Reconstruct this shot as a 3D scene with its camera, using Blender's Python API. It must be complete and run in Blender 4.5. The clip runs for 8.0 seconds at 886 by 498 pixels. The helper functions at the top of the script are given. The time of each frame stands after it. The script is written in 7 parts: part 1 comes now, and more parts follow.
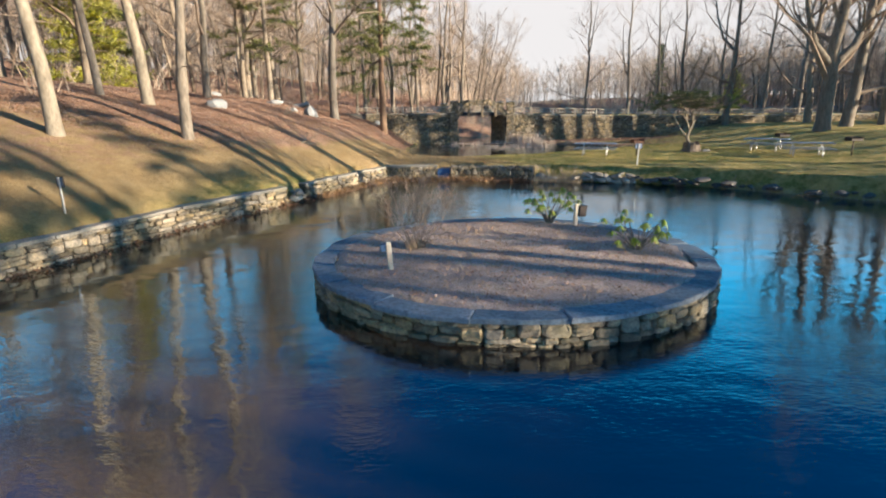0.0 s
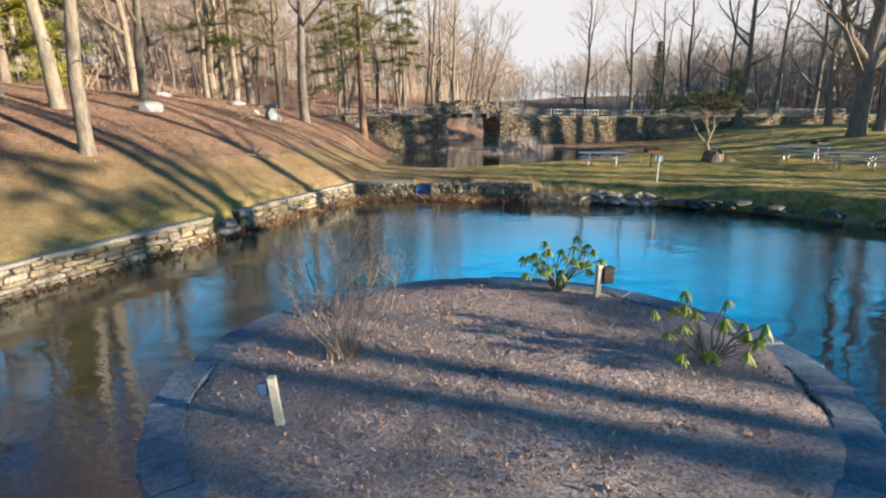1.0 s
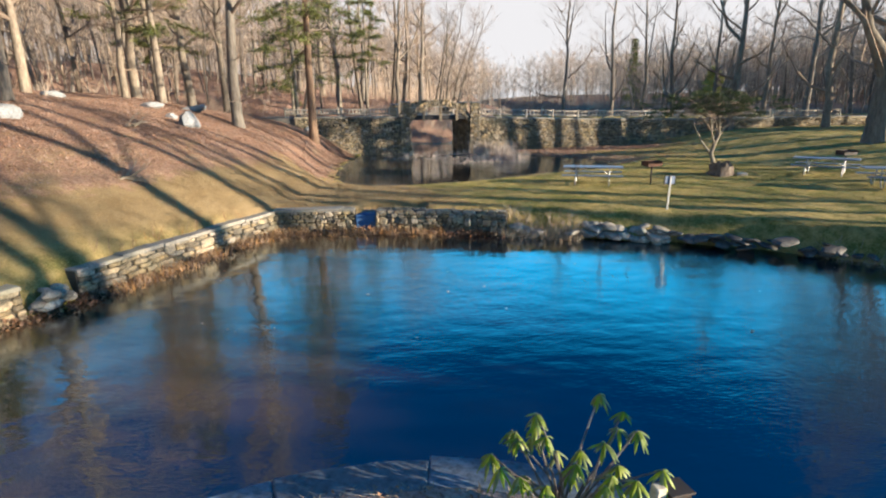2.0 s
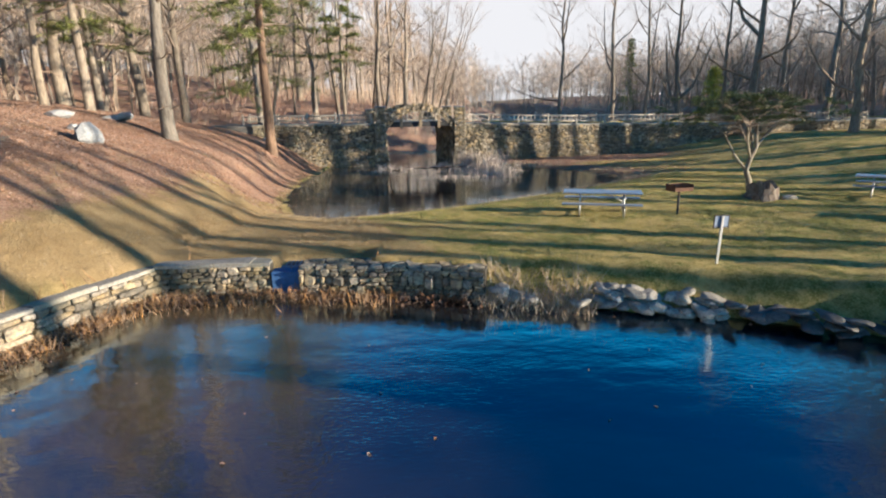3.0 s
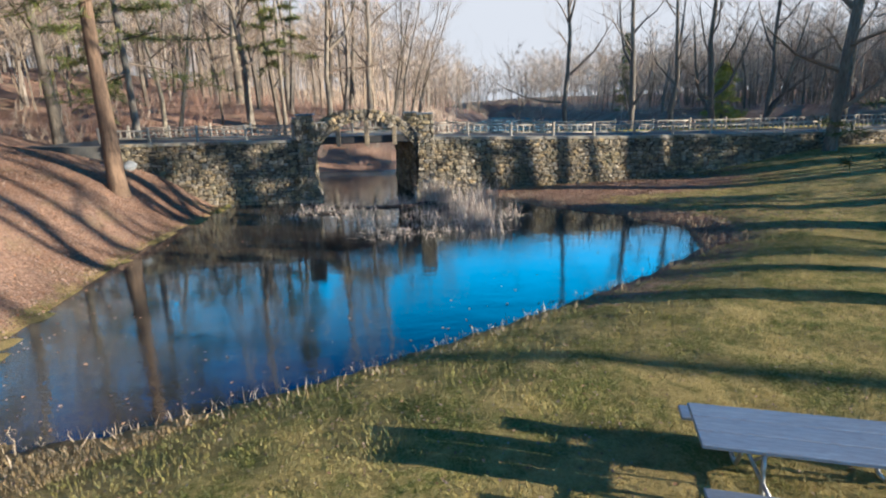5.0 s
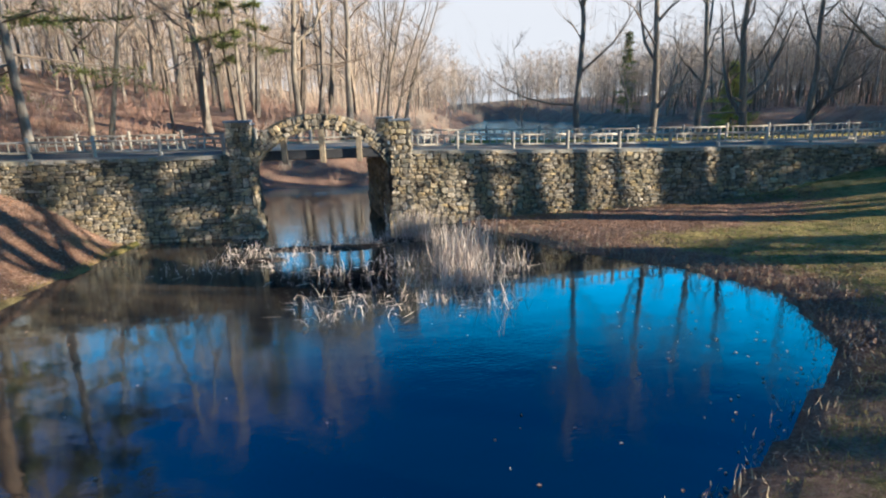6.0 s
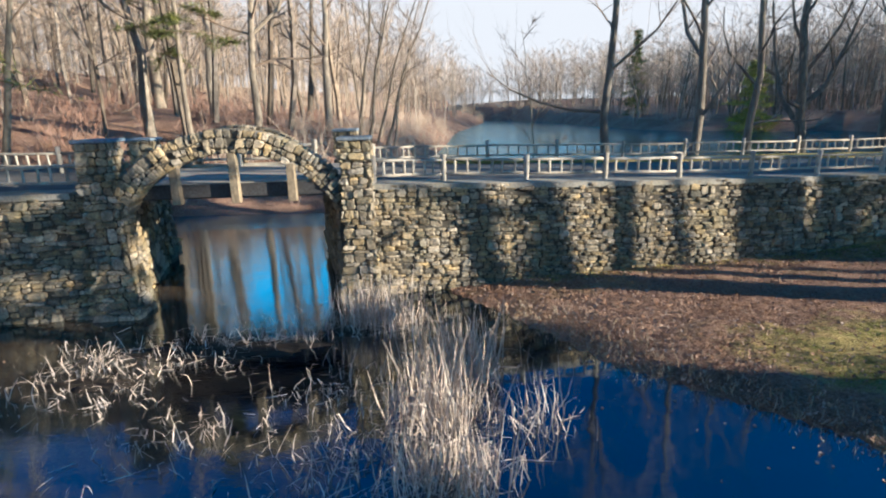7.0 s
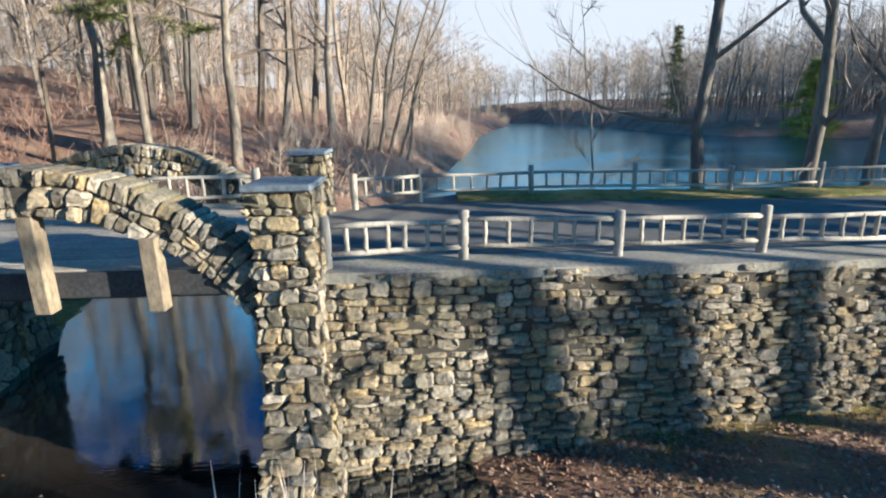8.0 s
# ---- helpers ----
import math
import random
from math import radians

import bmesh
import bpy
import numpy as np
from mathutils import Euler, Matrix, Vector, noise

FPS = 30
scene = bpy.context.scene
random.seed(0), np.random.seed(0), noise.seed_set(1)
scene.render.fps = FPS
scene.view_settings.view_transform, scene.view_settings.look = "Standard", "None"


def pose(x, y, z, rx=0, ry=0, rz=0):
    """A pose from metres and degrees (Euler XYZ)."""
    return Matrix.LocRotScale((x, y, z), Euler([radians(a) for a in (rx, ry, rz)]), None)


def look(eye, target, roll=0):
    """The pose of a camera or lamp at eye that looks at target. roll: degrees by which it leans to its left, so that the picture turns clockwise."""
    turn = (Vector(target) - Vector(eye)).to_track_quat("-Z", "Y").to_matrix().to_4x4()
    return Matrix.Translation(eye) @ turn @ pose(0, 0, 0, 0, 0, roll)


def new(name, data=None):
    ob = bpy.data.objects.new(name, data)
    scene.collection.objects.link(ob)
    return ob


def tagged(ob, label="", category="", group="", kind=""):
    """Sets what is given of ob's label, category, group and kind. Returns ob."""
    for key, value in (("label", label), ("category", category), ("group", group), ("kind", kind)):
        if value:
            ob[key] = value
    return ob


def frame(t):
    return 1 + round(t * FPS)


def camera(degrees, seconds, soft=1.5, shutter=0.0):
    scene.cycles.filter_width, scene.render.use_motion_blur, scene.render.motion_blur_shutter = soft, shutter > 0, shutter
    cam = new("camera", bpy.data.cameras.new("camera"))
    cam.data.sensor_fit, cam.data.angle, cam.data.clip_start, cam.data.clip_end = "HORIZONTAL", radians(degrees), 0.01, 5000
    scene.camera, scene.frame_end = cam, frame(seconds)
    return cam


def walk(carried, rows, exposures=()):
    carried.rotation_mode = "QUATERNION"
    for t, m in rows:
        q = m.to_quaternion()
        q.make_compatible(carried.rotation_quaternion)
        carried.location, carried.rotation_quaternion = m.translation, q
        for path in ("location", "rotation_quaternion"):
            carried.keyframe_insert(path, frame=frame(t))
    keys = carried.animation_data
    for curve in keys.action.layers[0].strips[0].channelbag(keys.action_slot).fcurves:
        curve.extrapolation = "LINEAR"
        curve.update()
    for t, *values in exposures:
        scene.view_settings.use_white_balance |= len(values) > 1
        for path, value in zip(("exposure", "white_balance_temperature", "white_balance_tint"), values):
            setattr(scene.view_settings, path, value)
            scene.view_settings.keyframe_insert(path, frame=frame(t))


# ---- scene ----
cam = camera(79.0, 8.0, soft=2.1)
PATH = [
    (0, (1.069, 0.989, 3.454), (1.014, 2.924, 2.953), -0.9),
    (0.5, (1.37, 3.422, 3.585), (1.318, 5.357, 3.081), -0.9),
    (1, (1.658, 6.102, 3.722), (1.621, 8.037, 3.214), -0.9),
    (1.5, (1.998, 8.932, 3.826), (2.016, 10.865, 3.313), -0.9),
    (1.7, (2.151, 10.1, 3.877), (2.191, 12.032, 3.361), -0.8),
    (2.8, (3.495, 16.133, 4.057), (3.56, 18.066, 3.545), -1.1),
    (3, (3.683, 17.341, 4.078), (3.752, 19.275, 3.571), -1.3),
    (3.5, (4.216, 20.442, 4.161), (4.305, 22.376, 3.657), -1.6),
    (4, (4.687, 23.622, 4.209), (4.782, 25.555, 3.707), -1.7),
    (4.5, (5.189, 26.924, 4.316), (5.286, 28.857, 3.811), -1.7),
    (4.7, (5.428, 28.311, 4.343), (5.53, 30.243, 3.837), -1.7),
    (5.8, (6.381, 35.718, 4.442), (6.507, 37.649, 3.939), -1.8),
    (6, (6.667, 37.04, 4.467), (6.795, 38.972, 3.966), -1.7),
    (6.5, (7.214, 40.609, 4.609), (7.346, 42.54, 4.106), -1.6),
    (7, (7.758, 44.198, 4.783), (7.886, 46.129, 4.281), -1.4),
    (7.5, (8.178, 47.643, 4.877), (8.271, 49.577, 4.375), -1.3),
    (8, (8.306, 51.158, 4.987), (8.352, 53.094, 4.488), -1.2),
]
walk(cam, [(t, look(eye, target, roll)) for t, eye, target, roll in PATH], [(0, 1.68, 5850, 9), (1, 1.68, 5800, 9), (3.5, 1.72, 5500, 8), (4, 1.66, 5350, 7), (4.5, 1.52, 5250, 7), (6, 1.66, 5350, 7), (6.5, 1.74, 5400, 7), (8, 1.72, 5050, 4)])


# ---------------------------------------------------------------- world and light
SUN_ELEV, SUN_AZ = 12.5, -20.0          # degrees; azimuth of the sun from +x towards +y
world = bpy.data.worlds.new("sky")
scene.world = world
world.use_nodes = True
wn = world.node_tree
sky = wn.nodes.new("ShaderNodeTexSky")
sky.sky_type, sky.sun_disc = "NISHITA", False
sky.sun_elevation, sky.sun_rotation = radians(SUN_ELEV), radians(90 - SUN_AZ)
sky.air_density, sky.dust_density, sky.ozone_density = 1.0, 1.0, 4.0
# white winter haze on the horizon, bright cyan above it, deep blue overhead
wco = wn.nodes.new("ShaderNodeTexCoord")
wsep = wn.nodes.new("ShaderNodeSeparateXYZ")
wn.links.new(wco.outputs["Generated"], wsep.inputs[0])


def sky_layer(below, colour, lo, hi, most):
    """Lays a colour over the sky, full below the height lo and gone above hi."""
    reach = wn.nodes.new("ShaderNodeMapRange")
    reach.interpolation_type = "SMOOTHSTEP"
    reach.inputs["From Min"].default_value, reach.inputs["From Max"].default_value = lo, hi
    reach.inputs["To Min"].default_value, reach.inputs["To Max"].default_value = most, 0.0
    wn.links.new(wsep.outputs["Z"], reach.inputs["Value"])
    layer = wn.nodes.new("ShaderNodeMix")
    layer.data_type = "RGBA"
    layer.inputs["B"].default_value = (*colour, 1)
    wn.links.new(reach.outputs[0], layer.inputs["Factor"])
    wn.links.new(below, layer.inputs["A"])
    return layer


wtint = wn.nodes.new("ShaderNodeMix")
wtint.data_type, wtint.blend_type = "RGBA", "MULTIPLY"
wtint.inputs["Factor"].default_value = 1.0
wtint.inputs["B"].default_value = (0.012, 0.27, 0.42, 1)
wn.links.new(sky.outputs[0], wtint.inputs["A"])
wmix = sky_layer(wtint.outputs["Result"], (0.6, 5.8, 9.2), 0.20, 0.47, 0.97)
wmix = sky_layer(wmix.outputs["Result"], (2.72, 2.36, 2.05), 0.17, 0.29, 0.98)
wn.links.new(wmix.outputs["Result"], wn.nodes["Background"].inputs[0])
wn.nodes["Background"].inputs[1].default_value = 0.11
sun = new("sun", bpy.data.lights.new("sun", "SUN"))
sun.data.energy, sun.data.angle, sun.data.color = 5.0, radians(0.45), (1.0, 0.77, 0.50)
sv = Vector((math.cos(radians(SUN_ELEV)) * math.cos(radians(SUN_AZ)), math.cos(radians(SUN_ELEV)) * math.sin(radians(SUN_AZ)), math.sin(radians(SUN_ELEV))))
sun.matrix_world = look(sv * 200, (0, 0, 0))

# ---------------------------------------------------------------- helpers
def mesh_from(name, verts, faces):
    me = bpy.data.meshes.new(name)
    me.from_pydata([tuple(v) for v in verts], [], faces)
    me.validate()
    me.update()
    return me


def put(name, data, material, parent=None, label="", smooth_shade=False):
    """Links a mesh (or a bmesh) as one object, under a thing or part if one is given."""
    if isinstance(data, bmesh.types.BMesh):
        me = bpy.data.meshes.new(name)
        data.normal_update()
        data.to_mesh(me)
        data.free()
    else:
        me = data
    if material is not None and not me.materials:
        me.materials.append(material)
    if smooth_shade:
        me.polygons.foreach_set("use_smooth", [True] * len(me.polygons))
    ob = new(name, me)
    if parent is not None:
        ob.parent = parent
    if label:
        ob["label"] = label
    return ob


def part(name, data, material, parent, label="", smooth_shade=False):
    return put(name, data, material, parent, label, smooth_shade)


def thing(name, label, category, group="", at=None, kind=""):
    ob = new(name)
    ob.empty_display_size = 0.2
    if at is not None:
        ob.matrix_basis = at
    return tagged(ob, label, category, group, kind)


class Shape:
    """Collects vertices and faces of one mesh."""

    def __init__(self):
        self.v, self.f = [], []

    def add(self, verts, faces):
        n = len(self.v)
        self.v.extend(verts)
        self.f.extend([tuple(i + n for i in f) for f in faces])

    def tube(self, pts, radii, sides=6, cap=True):
        """A tube along points, with a radius at each."""
        n = len(pts)
        start = len(self.v)
        side = Vector((1, 0, 0))
        for i, (p, r) in enumerate(zip(pts, radii)):
            way = Vector(pts[min(i + 1, n - 1)]) - Vector(pts[max(i - 1, 0)])
            way = way.normalized() if way.length > 1e-9 else Vector((0, 0, 1))
            side = side - way * side.dot(way)
            if side.length < 1e-4:
                side = way.orthogonal()
            side.normalize()
            other = way.cross(side)
            for k in range(sides):
                a = 2 * math.pi * k / sides
                q = Vector(p) + (side * math.cos(a) + other * math.sin(a)) * r
                self.v.append((q.x, q.y, q.z))
        for i in range(n - 1):
            for k in range(sides):
                a, b = start + i * sides + k, start + i * sides + (k + 1) % sides
                self.f.append((a, b, b + sides, a + sides))
        if cap:
            self.f.append(tuple(start + k for k in reversed(range(sides))))
            self.f.append(tuple(start + (n - 1) * sides + k for k in range(sides)))

    def box(self, x0, x1, y0, y1, z0, z1, chamfer=0.0, m=None):
        """A box with chamfered edges."""
        bm = bmesh.new()
        bmesh.ops.create_cube(bm, size=1)
        for v in bm.verts:
            v.co = ((x0 + x1) / 2 + v.co.x * (x1 - x0), (y0 + y1) / 2 + v.co.y * (y1 - y0), (z0 + z1) / 2 + v.co.z * (z1 - z0))
        if chamfer:
            bmesh.ops.bevel(bm, geom=bm.edges[:], offset=chamfer, segments=1, affect="EDGES", profile=0.5)
        bm.verts.index_update()
        co = [m @ v.co if m is not None else v.co.copy() for v in bm.verts]
        self.add([tuple(c) for c in co], [[v.index for v in f.verts] for f in bm.faces])
        bm.free()

    def mesh(self, name):
        return mesh_from(name, self.v, self.f)


def boxed(x0, x1, y0, y1, z0, z1, chamfer=0.01, m=None, name="box"):
    sh = Shape()
    sh.box(x0, x1, y0, y1, z0, z1, chamfer, m)
    return sh.mesh(name)


# ---------------------------------------------------------------- materials
def surface(name, colors, scale=2.0, fine=30.0, rough=(0.7, 0.95), bump=0.4, depth=0.01, metal=0.0, spread=0.0, island=0.0, stretch=(1, 1, 1), spec=0.4, moss=None, fine_mix=0.45):
    """A matt surface: three colours mixed by a broad and a fine noise, with relief from the fine one. spread: how far whole objects differ
    in brightness; island: how far loose pieces of one mesh do."""
    m = bpy.data.materials.new(name)
    m.use_nodes = True
    nt = m.node_tree
    nd, lk = nt.nodes, nt.links
    bsdf = nd["Principled BSDF"]
    co = nd.new("ShaderNodeTexCoord")
    mp = nd.new("ShaderNodeMapping")
    mp.inputs["Scale"].default_value = stretch
    lk.new(co.outputs["Object"], mp.inputs["Vector"])
    broad, grain = nd.new("ShaderNodeTexNoise"), nd.new("ShaderNodeTexNoise")
    for n, sc, dt in ((broad, scale, 4.0), (grain, fine, 6.0)):
        n.inputs["Scale"].default_value, n.inputs["Detail"].default_value, n.inputs["Roughness"].default_value = sc, dt, 0.65
        lk.new(mp.outputs[0], n.inputs["Vector"])
    ramp = nd.new("ShaderNodeValToRGB")
    ramp.color_ramp.elements[0].position, ramp.color_ramp.elements[1].position = 0.36, 0.64
    ramp.color_ramp.elements[0].color, ramp.color_ramp.elements[1].color = (*colors[0], 1), (*colors[1], 1)
    lk.new(broad.outputs["Fac"], ramp.inputs[0])
    mix = nd.new("ShaderNodeMix")
    mix.data_type = "RGBA"
    mix.inputs["B"].default_value = (*colors[2], 1)
    gr = nd.new("ShaderNodeMapRange")
    gr.inputs["From Min"].default_value, gr.inputs["From Max"].default_value, gr.inputs["To Max"].default_value = 0.4, 0.7, fine_mix * 2
    lk.new(grain.outputs["Fac"], gr.inputs["Value"])
    lk.new(gr.outputs[0], mix.inputs["Factor"])
    lk.new(ramp.outputs[0], mix.inputs["A"])
    last = mix.outputs["Result"]
    if spread or island:
        hsv = nd.new("ShaderNodeHueSaturation")
        if spread:
            src = nd.new("ShaderNodeObjectInfo").outputs["Random"]
            amount = spread
        else:
            src = nd.new("ShaderNodeNewGeometry").outputs["Random Per Island"]
            amount = island
        vr = nd.new("ShaderNodeMapRange")
        vr.inputs["To Min"].default_value, vr.inputs["To Max"].default_value = 1 - amount, 1 + amount
        lk.new(src, vr.inputs["Value"])
        lk.new(vr.outputs[0], hsv.inputs["Value"])
        hs = nd.new("ShaderNodeMath")
        hs.operation = "MULTIPLY_ADD"
        hs.inputs[1].default_value, hs.inputs[2].default_value = 7.31, 0.0
        fr = nd.new("ShaderNodeMath")
        fr.operation = "FRACT"
        lk.new(src, hs.inputs[0])
        lk.new(hs.outputs[0], fr.inputs[0])
        sr = nd.new("ShaderNodeMapRange")
        sr.inputs["To Min"].default_value, sr.inputs["To Max"].default_value = 1 - 0.8 * amount, 1 + 0.8 * amount
        lk.new(fr.outputs[0], sr.inputs["Value"])
        lk.new(sr.outputs[0], hsv.inputs["Saturation"])
        lk.new(last, hsv.inputs["Color"])
        last = hsv.outputs[0]
    if moss:
        wet = nd.new("ShaderNodeTexNoise")
        wet.inputs["Scale"].default_value, wet.inputs["Detail"].default_value = 0.9, 5.0
        lk.new(co.outputs["Object"], wet.inputs["Vector"])
        wr = nd.new("ShaderNodeMapRange")
        wr.inputs["From Min"].default_value, wr.inputs["From Max"].default_value, wr.inputs["To Max"].default_value = 0.5, 0.75, 0.8
        lk.new(wet.outputs["Fac"], wr.inputs["Value"])
        mm = nd.new("ShaderNodeMix")
        mm.data_type = "RGBA"
        mm.inputs["B"].default_value = (*moss, 1)
        lk.new(wr.outputs[0], mm.inputs["Factor"])
        lk.new(last, mm.inputs["A"])
        last = mm.outputs["Result"]
    lk.new(last, bsdf.inputs["Base Color"])
    rr = nd.new("ShaderNodeMapRange")
    rr.inputs["To Min"].default_value, rr.inputs["To Max"].default_value = rough
    lk.new(grain.outputs["Fac"], rr.inputs["Value"])
    lk.new(rr.outputs[0], bsdf.inputs["Roughness"])
    bsdf.inputs["Metallic"].default_value = metal
    bsdf.inputs["Specular IOR Level"].default_value = spec
    if bump:
        bp = nd.new("ShaderNodeBump")
        bp.inputs["Strength"].default_value, bp.inputs["Distance"].default_value = bump, depth
        lk.new(grain.outputs["Fac"], bp.inputs["Height"])
        lk.new(bp.outputs[0], bsdf.inputs["Normal"])
    return m


M_STONE = surface("field stone", [(0.185, 0.168, 0.136), (0.42, 0.335, 0.215), (0.075, 0.07, 0.06)], 2.6, 16, (0.75, 0.95), 1.0, 0.035, spread=0.45, moss=(0.17, 0.155, 0.09))
M_STONES = surface("field stones", [(0.185, 0.168, 0.136), (0.42, 0.335, 0.215), (0.075, 0.07, 0.06)], 2.6, 16, (0.75, 0.95), 1.0, 0.035, island=0.45, moss=(0.17, 0.155, 0.09))
M_SLATE = surface("coping slate", [(0.115, 0.16, 0.215), (0.215, 0.26, 0.315), (0.06, 0.08, 0.105)], 1.4, 14, (0.6, 0.85), 0.5, 0.01, spread=0.22)
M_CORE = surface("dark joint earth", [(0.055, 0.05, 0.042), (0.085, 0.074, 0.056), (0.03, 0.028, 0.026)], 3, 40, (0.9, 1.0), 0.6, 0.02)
M_CONCRETE = surface("weathered concrete", [(0.25, 0.24, 0.215), (0.37, 0.345, 0.295), (0.13, 0.125, 0.115)], 1.2, 18, (0.8, 0.95), 0.4, 0.008, moss=(0.22, 0.21, 0.13))
M_ROAD = surface("path gravel", [(0.10, 0.10, 0.10), (0.17, 0.16, 0.145), (0.06, 0.06, 0.06)], 0.9, 60, (0.8, 0.95), 0.6, 0.01)
M_BARK = surface("grey bark", [(0.17, 0.145, 0.12), (0.28, 0.245, 0.20), (0.08, 0.068, 0.057)], 1.1, 7, (0.85, 1.0), 1.0, 0.04, spread=0.3, stretch=(1.6, 1.6, 0.35))
M_BARK_RED = surface("red brown pine bark", [(0.16, 0.11, 0.08), (0.26, 0.18, 0.125), (0.07, 0.05, 0.04)], 1.1, 7, (0.85, 1.0), 1.0, 0.05, spread=0.15, stretch=(1.6, 1.6, 0.3))
M_BARK_PALE = surface("pale sycamore bark", [(0.22, 0.188, 0.14), (0.32, 0.28, 0.215), (0.12, 0.10, 0.075)], 1.6, 6, (0.8, 0.95), 0.5, 0.02, spread=0.12, stretch=(1.4, 1.4, 0.5))
M_TWIG = surface("twigs", [(0.20, 0.155, 0.12), (0.28, 0.22, 0.17), (0.12, 0.095, 0.08)], 0.3, 3, (0.85, 1.0), 0.0, island=0.0, spread=0.25)
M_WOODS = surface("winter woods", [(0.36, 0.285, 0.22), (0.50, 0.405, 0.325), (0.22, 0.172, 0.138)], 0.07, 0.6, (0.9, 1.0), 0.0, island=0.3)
M_TRUNKS = surface("woodland trunks", [(0.15, 0.125, 0.10), (0.26, 0.215, 0.175), (0.09, 0.073, 0.06)], 0.3, 2.0, (0.9, 1.0), 0.0, island=0.4)
M_SCRUB = surface("reddish scrub", [(0.25, 0.15, 0.115), (0.36, 0.235, 0.185), (0.15, 0.095, 0.078)], 0.3, 2.0, (0.9, 1.0), 0.0, island=0.35)
M_RAIL = surface("weathered cedar rail", [(0.36, 0.325, 0.275), (0.48, 0.44, 0.38), (0.21, 0.185, 0.155)], 3.0, 24, (0.75, 0.95), 0.5, 0.006, spread=0.2, stretch=(1, 1, 0.3))
M_TIMBER = surface("old bridge timber", [(0.38, 0.35, 0.30), (0.50, 0.46, 0.39), (0.22, 0.20, 0.17)], 2.0, 20, (0.75, 0.95), 0.5, 0.008, spread=0.15)
M_POST = surface("tan timber post", [(0.20, 0.16, 0.11), (0.30, 0.24, 0.16), (0.10, 0.08, 0.058)], 2.5, 18, (0.8, 0.95), 0.5, 0.008, spread=0.15, stretch=(1, 1, 0.4))
M_DARKWOOD = surface("near-black timber", [(0.035, 0.035, 0.04), (0.06, 0.06, 0.065), (0.02, 0.02, 0.02)], 2.0, 18, (0.6, 0.9), 0.4, 0.008)


# ---------------------------------------------------------------- the lie of the land
LOW, UP = -0.15, 0.12                   # water levels of the lower pond, and of the upper pond and lake
LOWER = [(-14, -9), (-12.2, 2), (-9.4, 12.4), (-7.75, 17.8), (-5.6, 22.6), (-3.5, 28.0), (-2.7, 29.8), (-0.8, 29.8), (0.7, 29.62), (3.0, 29.35),
         (5.0, 28.85), (6.3, 28.25), (7.4, 27.9), (8.4, 27.52), (9.7, 27.2), (10.5, 26.8), (11.6, 26.3), (13.3, 25.0), (14.8, 23.6), (17.2, 21.3), (20, 16), (22, 7), (20, -8), (10, -16), (-5, -16)]
UPPER = [(-1.3, 37.8), (0.3, 36.9), (1.8, 37.3), (4.6, 38.6), (6.3, 39.6), (8.4, 40.9), (11.1, 42.6), (14.2, 45.2), (15.3, 48.3), (13.9, 50.6), (11.5, 53.0),
         (9.9, 55.8), (8.6, 57.9), (6.2, 58.6), (6.2, 66.5), (-1.3, 66.5), (-0.4, 62.0), (0.75, 57.6), (-2.9, 57.6), (-2.9, 54.4), (-3.3, 50.0), (-3.0, 46.0), (-2.7, 43.0), (-2.4, 41.0)]
LAKE = [(-7, 66), (-5, 70.5), (0.5, 70.4), (4.3, 69.9), (6.5, 74), (9, 90), (13, 115), (18.6, 158), (34, 225), (42, 277), (50, 262), (55, 215), (52, 160), (57, 138), (78, 126),
        (84, 104), (62, 76), (30, 70.5), (16, 68.6), (9, 66.5), (6, 65.5), (1, 65.5)]
TOE = [(-14.2, -9), (-12.4, 2), (-9.7, 12.4), (-8.0, 17.8), (-5.9, 22.6), (-3.8, 28.0), (-2.6, 31.0), (-1.6, 34.5), (-1.6, 38.0), (-2.5, 41.0), (-2.8, 44.0), (-3.1, 47.0), (-3.4, 50.0),
       (-3.0, 54.4), (-3.4, 57.6), (-7.5, 61), (-9, 65), (-6, 70.2), (0.5, 70.4), (4.3, 69.9), (6.5, 74), (9, 90), (13, 115), (18.6, 158), (34, 225), (42, 277), (44, 420)]


def wall_y(x):
    """The front face of the bridge wall, seen from above."""
    return 57.62 + 0.11 * (x - 7.0)


def smooth(a, lo, hi):
    t = np.clip((np.asarray(a, float) - lo) / (hi - lo), 0, 1)
    return t * t * (3 - 2 * t)


def line_distance(px, py, line, closed=False):
    """Distance to a line of points, and whether each place lies to the left of its nearest piece."""
    best, side = np.full(np.shape(px), 1e9), np.zeros(np.shape(px))
    pts = line + [line[0]] if closed else line
    for (ax, ay), (bx, by) in zip(pts[:-1], pts[1:]):
        ux, uy = bx - ax, by - ay
        k = np.clip(((px - ax) * ux + (py - ay) * uy) / (ux * ux + uy * uy), 0, 1)
        d = np.hypot(px - ax - k * ux, py - ay - k * uy)
        cross = ux * (py - ay) - uy * (px - ax)
        near = d < best
        best, side = np.where(near, d, best), np.where(near, np.sign(cross), side)
    return best, side


def inside(px, py, ring):
    hit = np.zeros(np.shape(px), bool)
    for (ax, ay), (bx, by) in zip(ring, ring[1:] + ring[:1]):
        if ay != by:
            hit ^= ((ay > py) != (by > py)) & (px < (bx - ax) * (py - ay) / (by - ay) + ax)
    return hit


def ring_distance(px, py, ring):
    d, _ = line_distance(px, py, ring, True)
    return np.where(inside(px, py, ring), -d, d)


